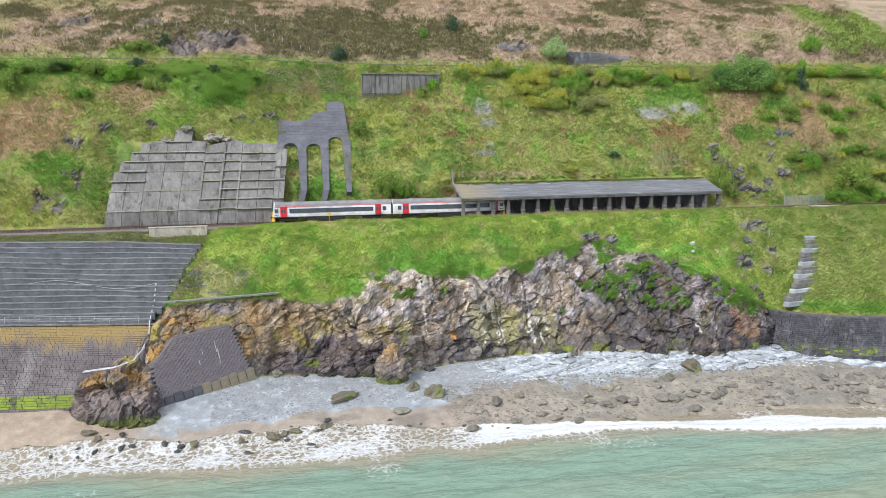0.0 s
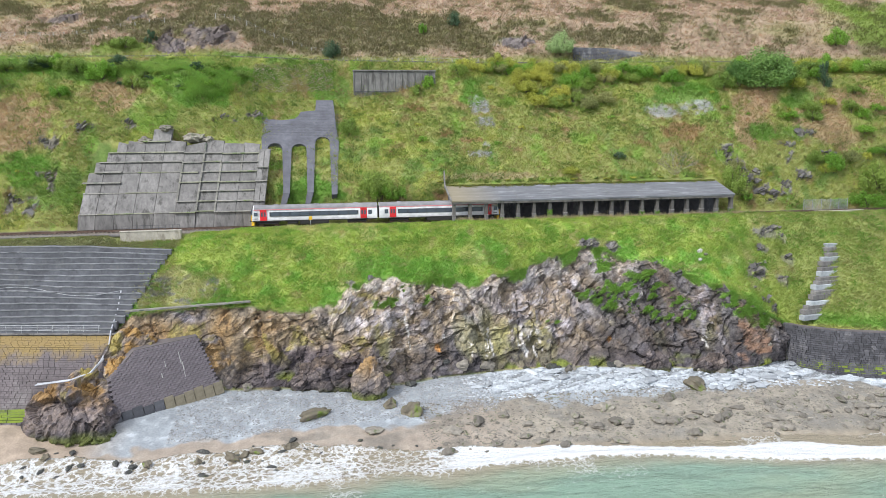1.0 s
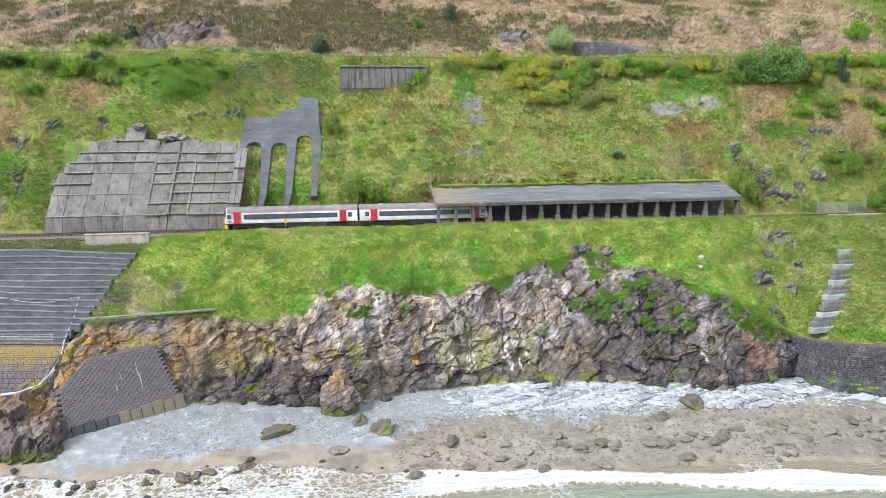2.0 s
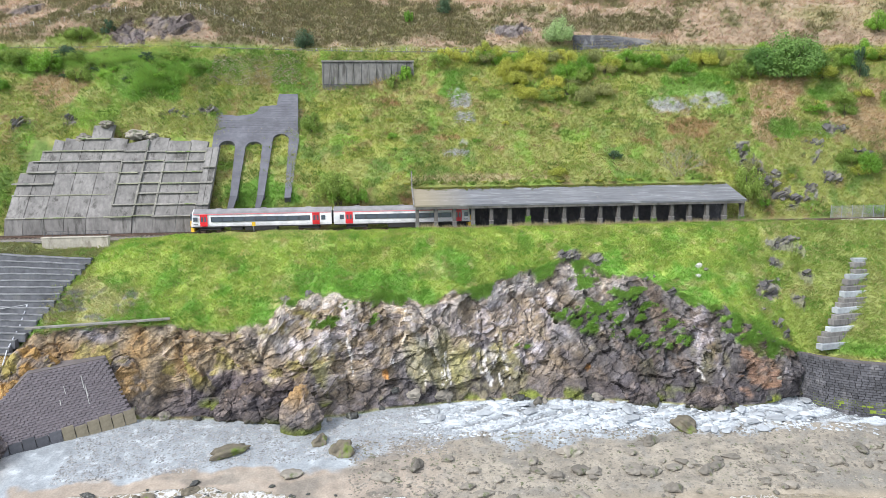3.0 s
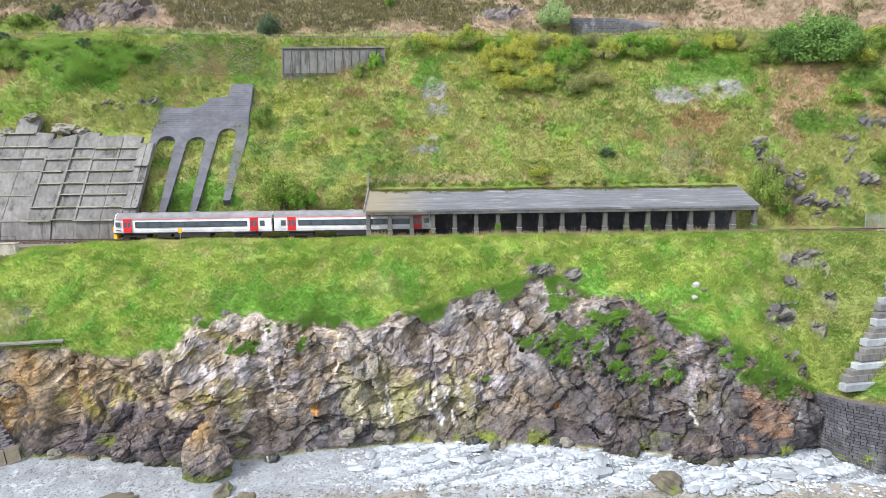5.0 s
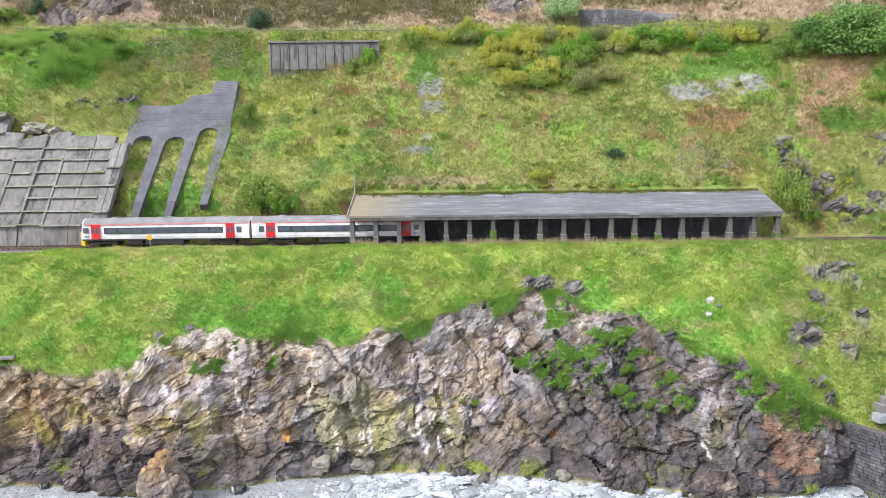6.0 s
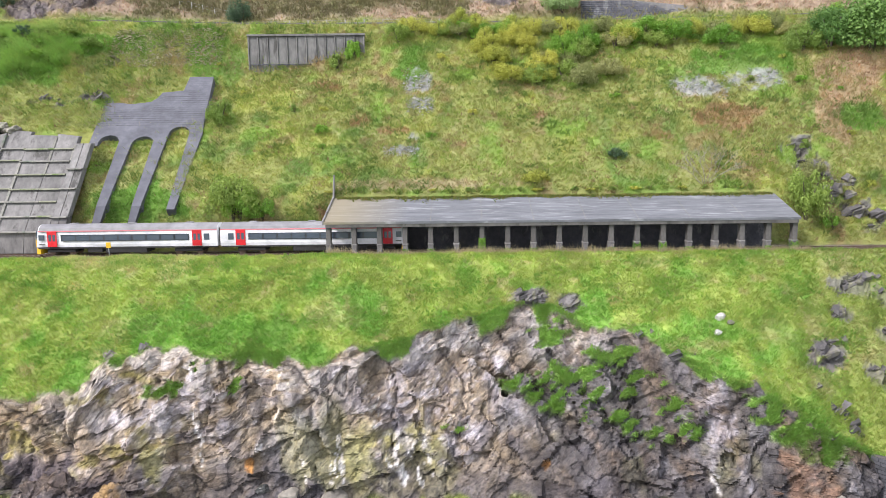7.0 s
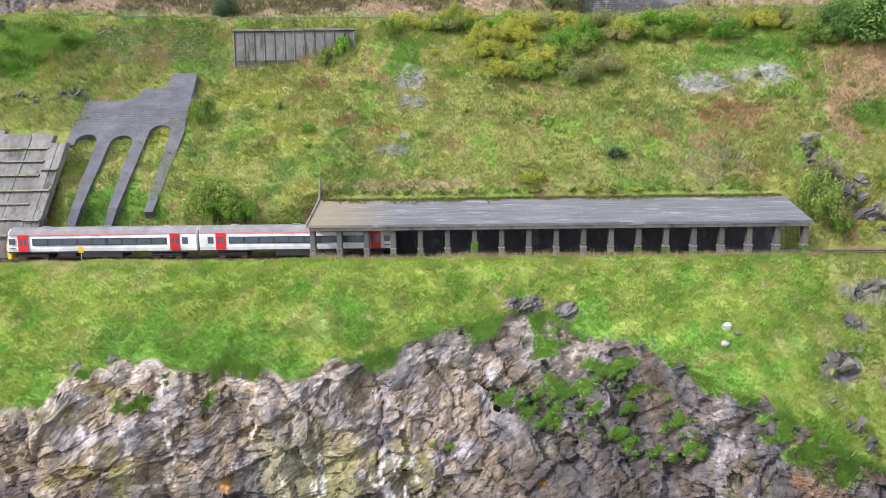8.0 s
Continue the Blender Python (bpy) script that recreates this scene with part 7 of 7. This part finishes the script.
# ---- grass, bracken and heather as blades ----
def tufts(name, count, r0, r1, x0, x1, tall, wide, label, category, seed, mask=None, lean=0.8, blades=4, gain=1.0, tone=None):
    """Tufts of blades over a stretch of the land, coloured as the ground that they grow from."""
    r = np.random.RandomState(seed)
    cols = np.where((XS > x0) & (XS < x1))[0]
    area = np.linalg.norm(np.cross(np.gradient(LAND, axis=0), np.gradient(LAND, axis=1)), axis=2)[r0:r1, cols[0]:cols[-1] + 1]
    w = area * (1 if mask is None else mask[r0:r1, cols[0]:cols[-1] + 1])
    pick = r.choice(w.size, count, p=(w / w.sum()).ravel())
    ri, ci = pick // w.shape[1] + r0, pick % w.shape[1] + cols[0]
    u, v = r.rand(count, 1), r.rand(count, 1)
    ri1, ci1 = np.minimum(ri + 1, len(LAND) - 1), np.minimum(ci + 1, LAND.shape[1] - 1)
    base = (LAND[ri, ci] * (1 - u) + LAND[ri1, ci] * u) * (1 - v) + (LAND[ri, ci1] * (1 - u) + LAND[ri1, ci1] * u) * v
    tint = gain * TINT[ri, ci] * (0.95 + 0.2 * r.rand(count, 1)) * (1 + 0.06 * r.normal(size=(count, 3)))
    if tone:
        tint = tint * 0.3 + 0.7 * np.array(tone)
    hgt = tall * (0.5 + r.rand(count)) * (0.7 + 0.6 * vnoise(base[:, 0] / 2.5, base[:, 1] / 2.5, base[:, 2] / 2.5, seed))
    b = np.repeat(base, blades, 0) + r.normal(size=(count * blades, 3)) * np.array((1, 1, 0)) * wide * 1.2
    h = np.repeat(hgt, blades) * (0.6 + 0.6 * r.rand(count * blades))
    a = r.rand(count * blades) * 6.283
    side = np.stack([np.cos(a), np.sin(a) * 0.5, np.zeros(len(a))], 1) * wide * 0.5
    tip = b + np.stack([r.normal(size=len(a)) * lean * h, -np.abs(r.normal(size=len(a))) * lean * h, h], 1)
    b[:, 2] -= 0.05
    verts = np.stack([b - side, b + side, tip], 1).reshape(-1, 3)
    me_ = bpy.data.meshes.new(name)
    me_.from_pydata(verts.tolist(), [], np.arange(len(verts)).reshape(-1, 3).tolist())
    col = np.repeat(np.concatenate([np.clip(tint, 0.005, 0.8), np.ones((count, 1))], 1), blades * 3, 0)
    me_.attributes.new("tint", "FLOAT_COLOR", "POINT").data.foreach_set("color", col.ravel().astype(np.float32))
    me_.materials.append(BLADE)
    return tagged(new(name, me_), label, category, kind="stuff")


soil = (1 - rock) * (1 - 0.85 * screes)
west_clear = 1 - ((X < -53) & (RI < R_CREST + 2)) * 1.0
tufts("bank_grass", 80000, R_TOP - 2, R_TRACK - 3, -98, 100, 0.27, 0.11, "long bright green grass on the bank", "grass", 1, soil * west_clear, gain=1.3)
tufts("ledge_grass", 9000, R_FOOT + 10, R_TOP, -40, 54, 0.3, 0.1, "green grass on the cliff ledges and brow", "grass", 2, (1 - rock) * (RI > R_FOOT + 10) + 1e-9, gain=1.1)
hill_mask = soil * (1 - ((X > -64) & (X < -34) & (Z < 40.5))) * (1 - ((X > -1) & (X < 54) & (Z < 32.0)))
tufts("hillside_grass", 125000, R_TOE + 2, R_VERGE, -98, 122, 0.3, 0.12, "rough grass and bracken over the hillside", "grass", 3, hill_mask, gain=1.36)
tufts("moor_grass", 42000, R_ROAD + 1, R_HIGH, -98, 130, 0.4, 0.2, "dead bracken and heather on the moor", "bracken", 4, 1 - 0.8 * crag, gain=1.3)
tufts("heather", 12000, R_ROAD + 1, R_HIGH, -98, 130, 0.55, 0.3, "dark olive heather clumps on the moor", "heather", 8, heath * (1 - crag) + 1e-9, lean=0.5, tone=(0.17, 0.16, 0.075))
for k, (tone_, count_, tall_, wide_, lean_) in enumerate((((0.5, 0.43, 0.22), 5200, 0.42, 0.1, 0.7), ((0.17, 0.28, 0.065), 6500, 0.42, 0.24, 0.9), ((0.34, 0.47, 0.1), 5200, 0.4, 0.22, 0.9), ((0.4, 0.25, 0.16), 2600, 0.35, 0.18, 0.7))):
    tufts("hillside_tussocks", count_, R_TOE + 2, R_VERGE, -98, 122, tall_, wide_, "coarse tussocks of grass and low scrub over the hillside", "grass", 20 + k, hill_mask * smooth(fbm(X, Y, Z, 3.5, 3, 131 + k), 0.0, 0.5) + 1e-9, lean=lean_, blades=5, tone=tone_)
for k, (tone_, count_, tall_, wide_) in enumerate((((0.22, 0.43, 0.075), 5200, 0.3, 0.24), ((0.5, 0.45, 0.24), 3600, 0.36, 0.08), ((0.38, 0.5, 0.12), 4200, 0.28, 0.2))):
    tufts("bank_clumps", count_, R_TOP - 2, R_TRACK - 3, -50, 100, tall_, wide_, "leafy green clumps and pale stems in the grass bank", "grass", 30 + k, soil * west_clear * smooth(fbm(X, Y, Z, 2.6, 3, 141 + k), 0.0, 0.5) + 1e-9, lean=0.9, blades=5, tone=tone_)
mound = np.maximum(blob(X, Z, -52, 54, 9, 2.8, 0.5, 25), blob(X, Z, -46, 51.5, 7, 3.0, 0.5, 25)) * (RI > R_TOE) * (RI < R_VERGE)
tufts("mound_grass", 8000, R_B, R_VERGE, -66, -36, 0.55, 0.17, "long drooping dark green grass on a mound", "grass", 5, mound * smooth(fbm(X + 0.8 * Z, Y, Z * 0.4, 2.0, 3, 151), -0.2, 0.3) + 1e-9, lean=1.3, gain=1.7)
dead = np.exp(-((RI - R_BRINK - 3) / 2.5) ** 2) * (X > 0) * (X < 54)
tufts("dead_reeds", 4500, R_BRINK - 4, R_TRACK, 0, 54, 0.7, 0.06, "pale dead grass stems along the shelter", "grass", 6, dead + 1e-9, lean=0.25, tone=(0.55, 0.4, 0.31))

# moss and grass creeping over the top edge of the shelter roof
r = np.random.RandomState(71)
n = 5200
bx = r.rand(n) * 53
by = 7.35 - np.abs(r.normal(size=n)) * (0.22 + 0.5 * vnoise(bx / 2.2, bx * 0, bx * 0, 5) ** 2)
bz = 29.6 + (by + 0.35) * 0.286
h = 0.1 + 0.25 * r.rand(n)
a = r.rand(n) * 6.283
base = np.stack([bx, by, bz], 1)
side = np.stack([np.cos(a), np.sin(a), a * 0], 1) * 0.09
tip = base + np.stack([r.normal(size=n) * 0.15, -0.1 - 0.2 * r.rand(n), h], 1)
me = bpy.data.meshes.new("roof_moss")
me.from_pydata(np.stack([base - side, base + side, tip], 1).reshape(-1, 3).tolist(), [], np.arange(3 * n).reshape(-1, 3).tolist())
pick = r.rand(n, 1)
col = np.array((0.14, 0.24, 0.05)) * (1 - pick) + np.array((0.36, 0.3, 0.1)) * pick
me.attributes.new("tint", "FLOAT_COLOR", "POINT").data.foreach_set("color", np.repeat(np.concatenate([col, np.ones((n, 1))], 1), 3, 0).ravel().astype(np.float32))
me.materials.append(BLADE)
tagged(new("roof_moss", me), "moss and grass creeping over the shelter roof edge", "moss", kind="stuff")
